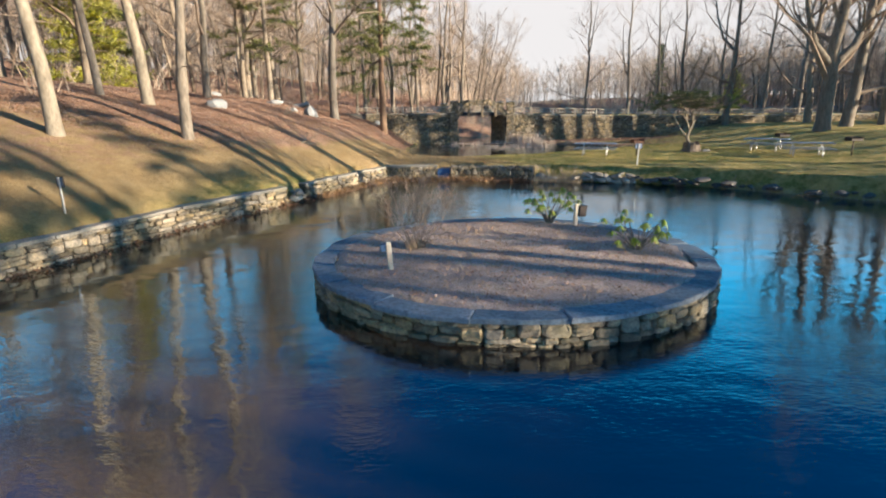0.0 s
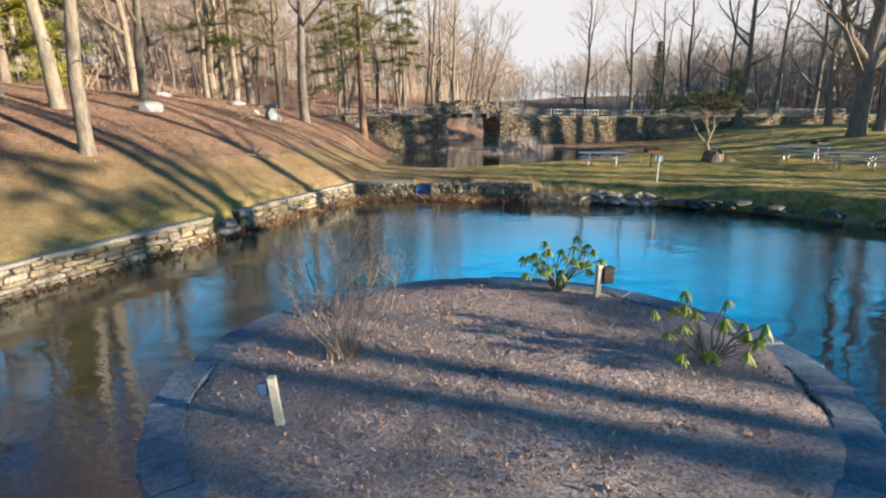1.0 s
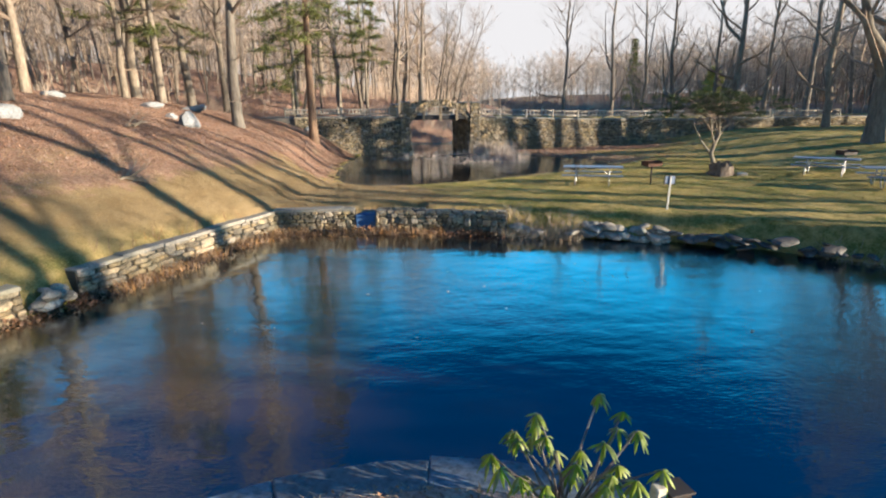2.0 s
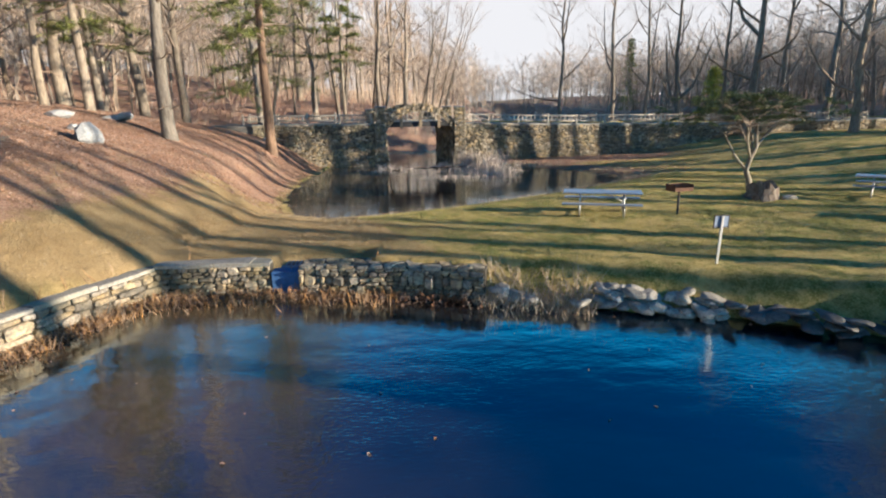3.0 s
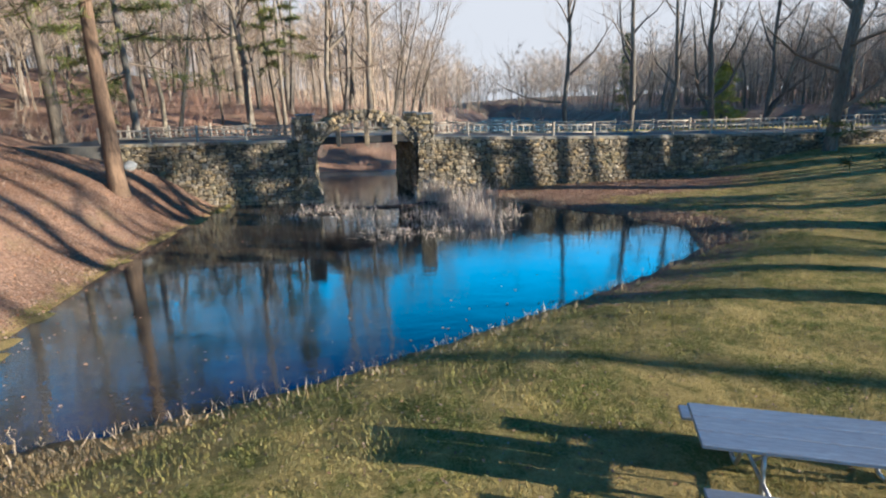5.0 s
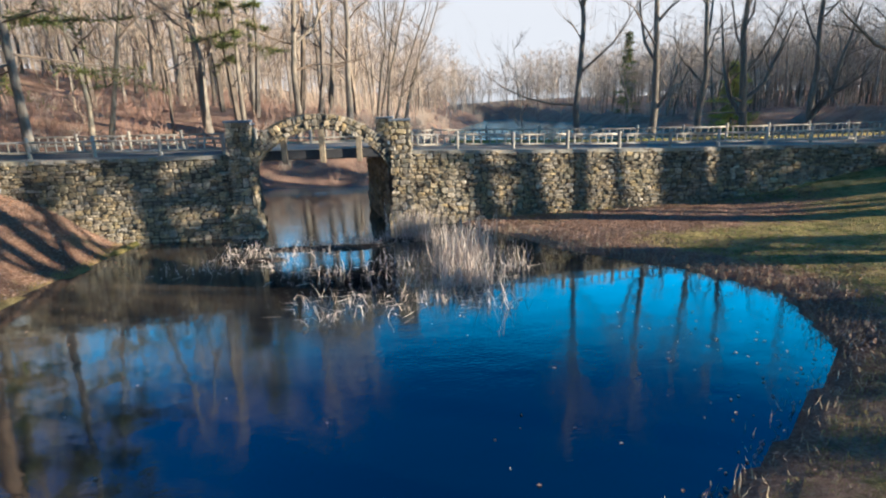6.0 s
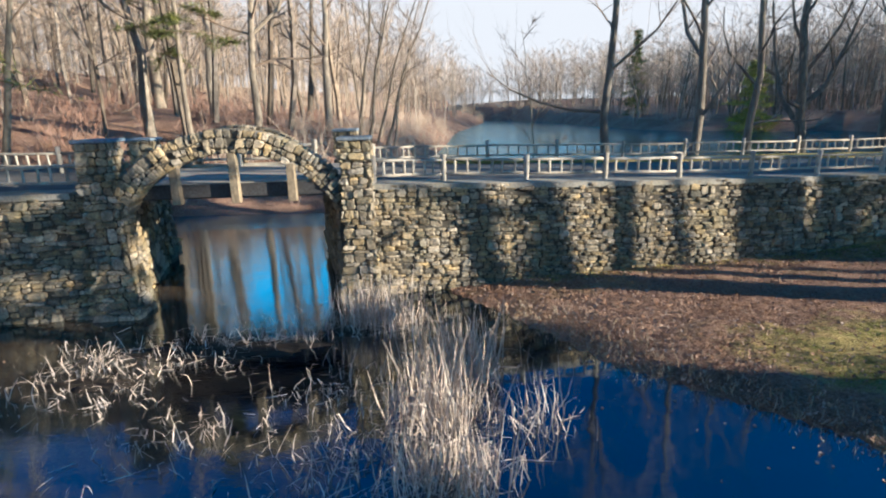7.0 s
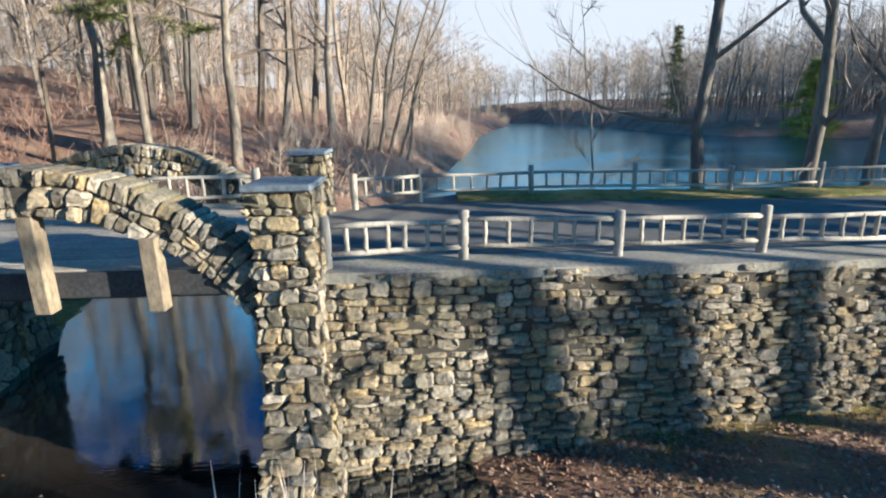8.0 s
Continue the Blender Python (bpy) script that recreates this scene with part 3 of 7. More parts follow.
def courses(width, height_, cw, ch, rng, tall=0.16):
    """Outlines of stones laid in rough courses: flat and chunky ones mixed, some as high as two courses."""
    ys = [0.0]
    while ys[-1] < height_ - 0.5 * ch:
        ys.append(ys[-1] + ch * rng.uniform(0.55, 1.5))
    ys = [y * height_ / ys[-1] for y in ys]
    waves = [(rng.uniform(0, 6.3), rng.uniform(1.5, 3.0), rng.uniform(0, 6.3), rng.uniform(5, 8)) for _ in ys]

    def bed(r, x):
        if r == 0 or r == len(ys) - 1:
            return ys[r]
        a, f, b, g = waves[r]
        return ys[r] + ch * (0.2 * math.sin(a + f * x) + 0.13 * math.sin(b + g * x))

    out, taken = [], []
    for r in range(len(ys) - 1):
        x, held, taken = 0.0, sorted(taken), []
        while x < width - 0.02:
            block = next((h for h in held if h[0] - 0.02 <= x < h[1] - 0.001), None)
            if block:
                x = block[1]
                continue
            w = cw * rng.choice((0.55, 0.7, 0.85, 1.0, 1.0, 1.25, 1.6))
            limit = min([h[0] for h in held if h[0] > x] + [width])
            if limit - x - w < 0.35 * cw:
                w = limit - x if limit - x < 1.7 * cw else (limit - x) / 2
            e = x + w
            two = r < len(ys) - 2 and 0.7 * cw < w < 1.3 * cw and rng.random() < tall
            top = r + 2 if two else r + 1
            if two:
                taken.append((x, e))
            j = lambda: rng.uniform(-0.09, 0.09) * ch
            s0, s1 = rng.uniform(-0.12, 0.12) * ch, rng.uniform(-0.12, 0.12) * ch
            m = (x + e) / 2 + rng.uniform(-0.15, 0.15) * w
            out.append([(x + s0, bed(r, x)), (m, bed(r, m) + j()), (e + s1, bed(r, e)), (e - s1, bed(top, e)), (m, bed(top, m) + j()), (x - s0, bed(top, x))])
            x = e
    return out


def stone(sh, poly, place, proud, rng, gap=0.012, back=-0.06, round_off=True):
    """One stone: its outline drawn in a little, its edge rounded, its face bulged and tilted."""
    cx, cy = sum(p[0] for p in poly) / len(poly), sum(p[1] for p in poly) / len(poly)
    size = max(0.03, min(max(p[0] for p in poly) - min(p[0] for p in poly), max(p[1] for p in poly) - min(p[1] for p in poly)))
    shrink = max(0.6, 1 - 2 * gap / size)
    pts = [(cx + (x - cx) * shrink, cy + (y - cy) * shrink) for x, y in poly]
    if round_off:
        cut = []
        rag = 0.06 * size
        for a, b in zip(pts, pts[1:] + pts[:1]):
            if math.hypot(b[0] - a[0], b[1] - a[1]) > 0.25 * size:
                c0 = rng.uniform(0.16, 0.30)
                cut += [(a[0] * (1 - c0) + b[0] * c0 + rng.uniform(-rag, rag), a[1] * (1 - c0) + b[1] * c0 + rng.uniform(-rag, rag)), (a[0] * 0.24 + b[0] * 0.76, a[1] * 0.24 + b[1] * 0.76)]
            else:
                cut.append(((a[0] + b[0]) / 2, (a[1] + b[1]) / 2))
        pts = cut
    n = len(pts)
    if n < 3:
        return
    tx, ty = rng.uniform(-0.12, 0.12), rng.uniform(-0.2, 0.2)
    edge = min(0.03, 0.22 * size)
    verts = [place(x, y, back) for x, y in pts]
    verts += [place(x, y, proud - edge + tx * (x - cx) + ty * (y - cy)) for x, y in pts]
    inn = 1 - 2 * edge / size * 0.8
    verts += [place(cx + (x - cx) * inn, cy + (y - cy) * inn, proud + tx * (x - cx) + ty * (y - cy) + rng.uniform(-0.014, 0.014)) for x, y in pts]
    faces = [(k + r * n, (k + 1) % n + r * n, (k + 1) % n + (r + 1) * n, k + (r + 1) * n) for r in (0, 1) for k in range(n)]
    faces.append(tuple(range(2 * n, 3 * n)))
    sh.add(verts, faces)


def stone_field(parent, polys, place, rng, near, name="stone", proud=(0.05, 0.13), gap=0.012, back=-0.06):
    """Stones of a wall: those that near() picks as parts of their own, the rest as one mesh."""
    rest = Shape()
    for poly in polys:
        c = (sum(p[0] for p in poly) / len(poly), sum(p[1] for p in poly) / len(poly))
        if near(*c):
            sh = Shape()
            stone(sh, poly, place, rng.uniform(*proud), rng, gap, back)
            if sh.v:
                part(name, sh.mesh(name), M_STONE, parent)
        else:
            stone(rest, poly, place, rng.uniform(*proud), rng, gap, back)
    if rest.v:
        ob = part("stones", rest.mesh("stones"), M_STONES, parent)
        tagged(ob, kind="stuff")


# ---------------------------------------------------------------- bridge: arches, piers, deck
def arch_ring(name, x_off, y_off, depth, seed, label):
    rng = random.Random(seed)
    half = math.asin((GAP1 - GAP0) / 2 / ARCH_R) + 0.04
    th = thing(name, label, "stone arch", "bridge arches")

    def place(u, v, d):
        r, ang = ARCH_R + v, u
        x = ARCH_X + x_off + r * math.sin(ang)
        return (x, wall_y(x) + y_off - d, ARCH_Z + r * math.cos(ang))

    def rough(u, v, d):
        return place(u / ARCH_R - half, v * (1 - 0.12 * abs(u / ARCH_R - half) / half), d)

    for poly in courses(2 * half * ARCH_R, ARCH_T + 0.02, 0.14, 0.19, rng, 0.3):
        sh = Shape()
        stone(sh, poly, rough, rng.uniform(-0.02, 0.09), rng, 0.006, -depth)
        if sh.v:
            part("arch_stone", sh.mesh("arch_stone"), M_STONE, th)
    # mortar behind the stones
    core = Shape()
    for i in range(33):
        ang = -half + 2 * half * i / 32
        for v, d in ((0.04, -0.02), (ARCH_T - 0.09, -0.02), (ARCH_T - 0.09, 0.04 - depth), (0.04, 0.04 - depth)):
            core.v.append(place(ang, v, d))
    core.f += [(4 * i + k, 4 * i + (k + 1) % 4, 4 * i + 4 + (k + 1) % 4, 4 * i + 4 + k) for i in range(32) for k in range(4)]
    part("core", core.mesh("core"), M_CORE, th)
    return th


arch_ring("bridge_arch", 0.0, 0.0, 0.55, 11, "arch of rough tan fieldstone over the bridge opening")
arch_ring("bridge_arch", -1.1, 4.7, 0.55, 12, "far arch of rough grey fieldstone over the bridge")


def pier(x0, x1, y0, y1, z0, z1, seed, label, splay=0.18):
    """A square stone pier of stacked blocks, wider at its foot, with a flat cap."""
    rng = random.Random(seed)
    th = thing("stone_pier", label, "pier", "bridge piers", pose((x0 + x1) / 2, y0, 0))
    w, d = x1 - x0, y1 - y0
    tall = z1 - 0.08 - z0

    def place(u, v, out):
        # u runs along the west side, the front and the east side
        grow = splay * max(0, 1 - v / 1.6) + out
        if u < d:
            x, y = -w / 2 - grow, d - u * (1 + grow / d)
        elif u < d + w:
            x, y = -w / 2 - grow + (u - d) * (w + 2 * grow) / w, -grow
        else:
            x, y = w / 2 + grow, -grow + (u - d - w) * (1 + grow / d)
        return (x, y, z0 + v)

    for poly in courses(2 * d + w, tall, 0.25, 0.13, rng, 0.3):
        sh = Shape()
        stone(sh, poly, place, rng.uniform(-0.01, 0.07), rng, 0.007, -0.1)
        if sh.v:
            part("stone", sh.mesh("stone"), M_STONE, th)
    sh = Shape()
    sh.box(-w / 2 - 0.06, w / 2 + 0.06, -0.06, d + 0.06, z1 - 0.08, z1, 0.02)
    part("cap", sh.mesh("cap"), M_SLATE, th, "flat slate cap")
    sh = Shape()
    sh.box(-w / 2 - splay * 0.5 + 0.05, w / 2 + splay * 0.5 - 0.05, 0.05 - splay * 0.5, d - 0.04, z0 - 0.3, min(z0 + 0.7, z1), 0)
    sh.box(-w / 2 + 0.04, w / 2 - 0.04, 0.04, d - 0.04, z0 + 0.5, z1 - 0.06, 0)
    part("core", sh.mesh("core"), M_CORE, th)
    return th


pier(6.2, 6.9, wall_y(6.5) - 0.22, wall_y(6.5) + 0.6, 0.05, 4.2, 21, "tall rough stone pier beside the bridge arch")
pier(0.48, 1.16, wall_y(0.8) - 0.15, wall_y(0.8) + 0.6, 0.05, 4.32, 22, "shaded stone pier at the west foot of the arch")
pier(5.5, 6.2, wall_y(6.5) + 4.6, wall_y(6.5) + 5.35, 0.3, 4.25, 23, "stone pier of the far bridge arch")
pier(-0.65, 0.0, wall_y(0.8) + 4.6, wall_y(0.8) + 5.35, 0.3, 4.15, 24, "stone pier at the far west foot of the bridge")


def jamb(name, x, face, label):
    """The side wall of the passage under the bridge."""
    rng = random.Random(31 + face)
    sh = Shape()
    y0 = wall_y(x)
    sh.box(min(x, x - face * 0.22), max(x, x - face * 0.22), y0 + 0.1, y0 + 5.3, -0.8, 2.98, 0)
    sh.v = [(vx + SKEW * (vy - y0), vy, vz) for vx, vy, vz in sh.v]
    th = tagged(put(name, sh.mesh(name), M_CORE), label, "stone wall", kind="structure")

    def place(u, v, d):
        back = 0.12 + (u if face > 0 else 5.1 - u)
        return (x + face * d + SKEW * back, y0 + back, v - 0.3)

    stone_field(th, cells(5.1, 3.15, 0.42, 0.22, rng), place, rng, lambda u, v: False, proud=(0.02, 0.07))
    return th


jamb("wall_passage_west", GAP0, 1, "stone side wall of the passage under the bridge")
jamb("wall_passage_east", GAP1, -1, "stone side wall of the passage under the bridge")


def bridge_deck():
    th = thing("bridge_deck", "weathered timber bridge deck hung between two stone arches", "bridge deck")
    y0 = wall_y(ARCH_X)
    for k in range(26):
        y = y0 + 0.35 + k * 0.165
        part("deck_board", boxed(GAP0 - 0.25 + SKEW * (y - y0), GAP1 + 0.25 + SKEW * (y - y0) * 0.3, y, y + 0.155, 3.14, 3.19, 0.008), M_TIMBER, th)
    for y in (y0 + 0.3, y0 + 2.3, y0 + 4.35):
        part("beam", boxed(GAP0 - 0.2 + SKEW * (y - y0), GAP1 + 0.2 + SKEW * (y - y0) * 0.6, y, y + 0.18, 2.82, 3.135, 0.012), M_DARKWOOD, th, "dark beam under the deck")
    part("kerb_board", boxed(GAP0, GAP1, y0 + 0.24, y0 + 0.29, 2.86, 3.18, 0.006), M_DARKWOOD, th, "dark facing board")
    part("kerb_board", boxed(GAP0 - 1.0, GAP1 - 1.0, y0 + 4.62, y0 + 4.67, 3.13, 3.28, 0.006), M_TIMBER, th)
    for x in (2.3, 3.68, 5.02):
        for off in (0.04, 4.72):
            top = ARCH_Z + math.sqrt(ARCH_R ** 2 - (x - ARCH_X) ** 2) + 0.1
            sh = Shape()
            at = x + (off > 1) * -1.1
            sh.box(at - 0.1, at + 0.1, y0 + off, y0 + off + 0.2, 2.72, top, 0.015)
            part("hanger", sh.mesh("hanger"), M_POST, th, "square timber hanger post")
    return th


bridge_deck()


# ---------------------------------------------------------------- rustic fences
def round_log(p0, p1, r, rng, sides=8, bend=0.012):
    sh = Shape()
    a, b = Vector(p0), Vector(p1)
    pts = [a.lerp(b, t) + Vector((rng.uniform(-bend, bend), rng.uniform(-bend, bend), rng.uniform(-bend, bend))) * (0 < t < 1) for t in (0, 0.25, 0.5, 0.75, 1)]
    sh.tube(pts, [r * rng.uniform(0.88, 1.1) for _ in pts], sides)
    return sh.mesh("log")


def fence(line, ground_z, seed, label, rail_hi=0.62, rail_lo=0.25, pickets=6, post_h=0.78):
    """A fence of log posts, two rails and short pickets between them, along points of the plan."""
    rng = random.Random(seed)
    th = thing("rustic_fence", label, "fence", "rustic fences", pose(*line[0], ground_z(*line[0])))
    inv = th.matrix_basis.inverted()

    def at(p, z):
        return inv @ Vector((p[0], p[1], ground_z(*p) + z))

    for i, p in enumerate(line):
        me = round_log(at(p, -0.25), at((p[0] + rng.uniform(-0.03, 0.03), p[1] + rng.uniform(-0.03, 0.03)), post_h + rng.uniform(-0.04, 0.06)), 0.075, rng, 8, 0.01)
        part("post", me, M_RAIL, th, smooth_shade=True)
    for a, b in zip(line, line[1:]):
        dz = rng.uniform(-0.012, 0.012)
        for z in (rail_hi, rail_lo):
            part("rail", round_log(at(a, z + dz), at(b, z + rng.uniform(-0.015, 0.015)), 0.042, rng, 6, 0.015), M_RAIL, th, smooth_shade=True)
        for k in range(pickets):
            t = (k + 1) / (pickets + 1) + rng.uniform(-0.015, 0.015)
            q = (a[0] + (b[0] - a[0]) * t, a[1] + (b[1] - a[1]) * t)
            part("picket", round_log(at(q, rail_lo - 0.02), at((q[0] + rng.uniform(-0.012, 0.012), q[1]), rail_hi + 0.02), 0.036, rng, 5, 0.006), M_RAIL, th, smooth_shade=True)
    return th


def deck_z(x, y):
    return 3.19 if GAP0 - 0.8 < x < GAP1 else wall_top(x) - 0.05


fence([(6.95, wall_y(6.95) + 0.35)] + [(8.75 + 2.29 * k, wall_y(8.75 + 2.29 * k) + 0.62) for k in range(15)], deck_z, 41, "weathered rustic log fence along the causeway wall")
fence([(6.7, 62.7)] + [(8.1 + 2.8 * k, 63.6 + 0.16 * (2.8 * k) + 0.6 * min(1, k)) for k in range(14)], deck_z, 42, "weathered rustic log fence on the lake side of the causeway")
fence([(0.15 - 2.3 * k, wall_y(0) + 0.6 + 0.05 * k) for k in range(5)], deck_z, 43, "weathered rustic log fence west of the bridge")
fence([(-0.85 - 2.3 * k, wall_y(0) + 5.3 + 0.1 * k) for k in range(5)], deck_z, 44, "weathered rustic log fence west of the bridge, lake side")
fence([(0.3, wall_y(0.3) + 4.5), (2.6, wall_y(2.6) + 4.5), (4.9, wall_y(4.9) + 4.5)], deck_z, 45, "low rustic railing on the far side of the bridge deck")


# ---------------------------------------------------------------- trees
def ground_z(x, y):
    return float(height(np.array([x]), np.array([y]))[0])


def branch(sh, p, way, length, r, depth, rng, tips=None, lift=0.25, sides=(6, 4, 3), kids=(5, 4), wob=0.36):
    """A limb with side branches and twigs."""
    n = (5, 4, 3)[depth]
    pts, radii = [p.copy()], [r]
    d = way.normalized()
    for i in range(1, n):
        d = (d + Vector((rng.uniform(-wob, wob), rng.uniform(-wob, wob), rng.uniform(-wob, wob) + lift * 0.35))).normalized()
        pts.append(pts[-1] + d * length / (n - 1))
        radii.append(r * (1 - 0.8 * i / (n - 1)))
    sh.tube(pts, radii, sides[depth], cap=False)
    if tips is not None and depth >= 1:
        tips.append((pts[-1].copy(), d.copy()))
    if depth < 2:
        for k in range(kids[depth]):
            t = rng.uniform(0.3, 1.0)
            i = min(int(t * (n - 1)), n - 2)
            q = pts[i].lerp(pts[i + 1], t * (n - 1) - i)
            axis = Vector((rng.uniform(-1, 1), rng.uniform(-1, 1), rng.uniform(-0.3, 0.8)))
            w = (d * 0.8 + axis.normalized() * 0.9).normalized()
            branch(sh, q, w, length * rng.uniform(0.35, 0.6), max(0.006, r * (1 - 0.8 * t) * 0.6), depth + 1, rng, tips, lift, sides, kids, wob)


def stem(x, y, z, h, r, lean, rng, flare=0.35, n=9, wander=0.3):
    """Points and radii of a trunk."""
    pts, radii = [], []
    ox = oy = 0.0
    for i in range(n):
        t = i / (n - 1)
        if i > 1:
            ox += rng.uniform(-wander, wander)
            oy += rng.uniform(-wander, wander)
        pts.append(Vector((x + lean[0] * h * t + ox, y + lean[1] * h * t + oy, z - 0.25 + (h + 0.25) * t)))
        radii.append(r * (1 - 0.82 * t) * (1 + flare * (i == 0) + 0.08 * (i == 1)))
    pts.insert(1, pts[0].lerp(pts[1], 0.25))
    radii.insert(1, r * (1 + 0.3 * flare))
    return pts, radii


def on_stem(pts, radii, t):
    i = min(int(t * (len(pts) - 1)), len(pts) - 2)
    f = t * (len(pts) - 1) - i
    return pts[i].lerp(pts[i + 1], f), radii[i] * (1 - f) + radii[i + 1] * f


def twig_haze(sh, base, way, length, n, rng, width):
    """Many fine twigs round each of a set of limbs: base, way and length are arrays, one row a limb."""
    base, way, length = (np.repeat(np.asarray(q, float), n, 0) for q in (base, way, length))
    m = len(base)
    start = base + way * (length * rng.uniform(0.1, 1.0, m))[:, None]
    d = way + rng.uniform(-1, 1, (m, 3)) * (1, 1, 0.6) + (0, 0, 0.25)
    d = d / np.linalg.norm(d, axis=1)[:, None] * (length * rng.uniform(0.25, 0.75, m))[:, None]
    side = np.cross(d, rng.uniform(-1, 1, (m, 3)))
    side = side / (np.linalg.norm(side, axis=1)[:, None] + 1e-9) * width
    v = np.stack([start - side, start + side, start + d], 1).reshape(-1, 3)
    i = len(sh.v) + 3 * np.arange(m)[:, None]
    sh.v.extend(map(tuple, v.tolist()))
    sh.f.extend(map(tuple, (i + np.array([[0, 1, 2]])).tolist()))


def bare_tree(x, y, dia, h, lean, seed, label, material, first=0.35, limbs=11, fork=False, group="bare trees of the park", haze=30):
    rng = random.Random(seed)
    z = ground_z(x, y)
    if 0.3 < y - wall_y(x) < 7.6 and x > -11:
        z = deck_z(x, y)
    th = thing("tree", label, "tree", group, pose(x, y, z))
    tr, cr = Shape(), Shape()
    pts, radii = stem(0, 0, 0, h, dia / 2, lean, rng)
    tr.tube(pts, radii, 12, cap=False)
    hb, hw, hl = [], [], []
    for f in range(2 if fork else rng.choice((0, 1, 1))):
        # a great limb that leaves the trunk in a fork and turns upward
        p, r = on_stem(pts, radii, rng.uniform(0.26, 0.36) if fork else rng.uniform(0.4, 0.6))
        a = rng.uniform(0, 6.28) if f or not fork else 0.2
        out, up = h * rng.uniform(0.09, 0.15), h * rng.uniform(0.3, 0.42)
        side = Vector((math.cos(a), math.sin(a), 0))
        q = [p, p + side * out * 0.55 + Vector((0, 0, up * 0.2)), p + side * out * 0.85 + Vector((0, 0, up * 0.5)), p + side * out * 1.2 + Vector((0.2, 0, up))]
        rr = [r * 0.72, r * 0.6, r * 0.42, r * 0.12]
        tr.tube(q, rr, 9, cap=False)
        for k in range(6):
            b, rb = on_stem(q, rr, rng.uniform(0.35, 0.98))
            w = Vector((rng.uniform(-1, 1), rng.uniform(-1, 1), 0.7))
            branch(cr, b, w, h * 0.17, rb * 0.5, 0, rng, sides=(5, 3, 3), kids=(5, 2))
            hb.append(tuple(b)), hw.append(tuple(w.normalized())), hl.append(h * 0.17)
    turn = rng.uniform(0, 6.28)
    for k in range(limbs):
        t = first + (0.97 - first) * (k + rng.random() * 0.8) / limbs
        p, r = on_stem(pts, radii, t)
        turn += 2.4 + rng.uniform(-0.5, 0.5)
        up = 0.35 + 0.9 * t
        w = Vector((math.cos(turn), math.sin(turn), up * rng.uniform(0.5, 1.2)))
        ln = h * (0.36 - 0.24 * t) * rng.uniform(0.75, 1.25)
        branch(cr, p, w, ln, max(0.02, r * 0.5), 0, rng, sides=(5, 3, 3), kids=(5, 2))
        hb.append(tuple(p)), hw.append(tuple(w.normalized())), hl.append(ln * 1.1)
    twig_haze(cr, hb, hw, hl, haze, np.random.default_rng(seed), 0.008)
    # a few dead stubs low on the trunk
    for k in range(3):
        p, r = on_stem(pts, radii, rng.uniform(0.14, 0.33))
        a = rng.uniform(0, 6.28)
        branch(cr, p, Vector((math.cos(a), math.sin(a), 0.15)), rng.uniform(0.8, 2.4), r * 0.14, 1, rng, lift=-0.1)
    part("trunk", tr.mesh("trunk"), material, th, smooth_shade=True)
    part("crown", cr.mesh("crown"), M_TWIG, th, "bare winter branches and twigs")
    return th


GREY, PALE, RED = M_BARK, M_BARK_PALE, M_BARK_RED
SLOPE_TREES = ((-12.9, 19.8, 0.46, 20, -0.03, 0.0), (-16.8, 28.6, 0.36, 19, -0.07, 0.02), (-14.4, 28.6, 0.52, 22, -0.05, 0.0), (-10.1, 23.5, 0.42, 20, 0.01, 0.0),
               (-18.2, 52.5, 0.62, 22, -0.03, 0.0), (-8.65, 44.85, 0.62, 22, -0.015, 0.01), (-17.5, 49.7, 0.42, 18, -0.02, 0.0), (-19.8, 55.6, 0.4, 18, -0.04, 0.0),
               (-20.0, 66.3, 0.78, 23, -0.05, 0.0), (-17.6, 68.6, 0.74, 23, 0.01, 0.0))
for i, (x, y, d, h, lx, ly) in enumerate(SLOPE_TREES):
    pale = i in (0, 2)
    bare_tree(x, y, d, h, (lx, ly), 100 + i, "tall bare tree with pale smooth bark on the leafy slope" if pale else "tall bare tree with furrowed grey bark on the slope", PALE if i in (0, 2) else GREY, first=0.34, limbs=17, haze=90)
for i, (x, y, d) in enumerate(((-17.5, 12.0, 0.5), (-15.5, 6.0, 0.55), (-20.5, 19.0, 0.5), (-22.5, 26.5, 0.6), (-19.0, 0.5, 0.5), (-24.0, 9.0, 0.6), (-21.5, 35.0, 0.5), (-26.0, 18.0, 0.55), (-24.5, 32.0, 0.5), (-13.8, 34.0, 0.4), (-20.0, 44.0, 0.5))):
    bare_tree(x, y, d, 19, (0.02, 0.0), 400 + i, "tall bare tree with furrowed grey bark on the slope", GREY, first=0.25, limbs=16, haze=80)
FAR_BANK = ((-16.8, 98.5, 0.7, 22, 0.0), (-13.5, 99.4, 0.7, 22, 0.01), (-0.9, 96.6, 0.55, 21, 0.09), (-7.9, 79.6, 0.62, 21, -0.04), (-11.9, 91.0, 0.8, 23, -0.02), (-5.5, 84.4, 0.5, 20, -0.03),
            (-0.85, 77.4, 0.48, 20, 0.05), (1.9, 88.5, 0.58, 22, 0.0))
for i, (x, y, d, h, lx) in enumerate(FAR_BANK):
    bare_tree(x, y, d, h, (lx, 0.0), 140 + i, "bare tree with grey bark on the wooded bank behind the bridge", GREY, first=0.3, limbs=10)
for i, (dx, lean, d) in enumerate(((0, 0.22, 0.3), (0.6, 0.3, 0.24), (1.3, 0.36, 0.26), (-0.7, 0.12, 0.28), (1.9, 0.2, 0.2))):
    bare_tree(4.9 + dx, 89.5 + 0.8 * dx, d, 15, (lean, -0.04), 160 + i, "slender leaning tree at the lake shore behind the bridge", GREY, first=0.3, limbs=10)
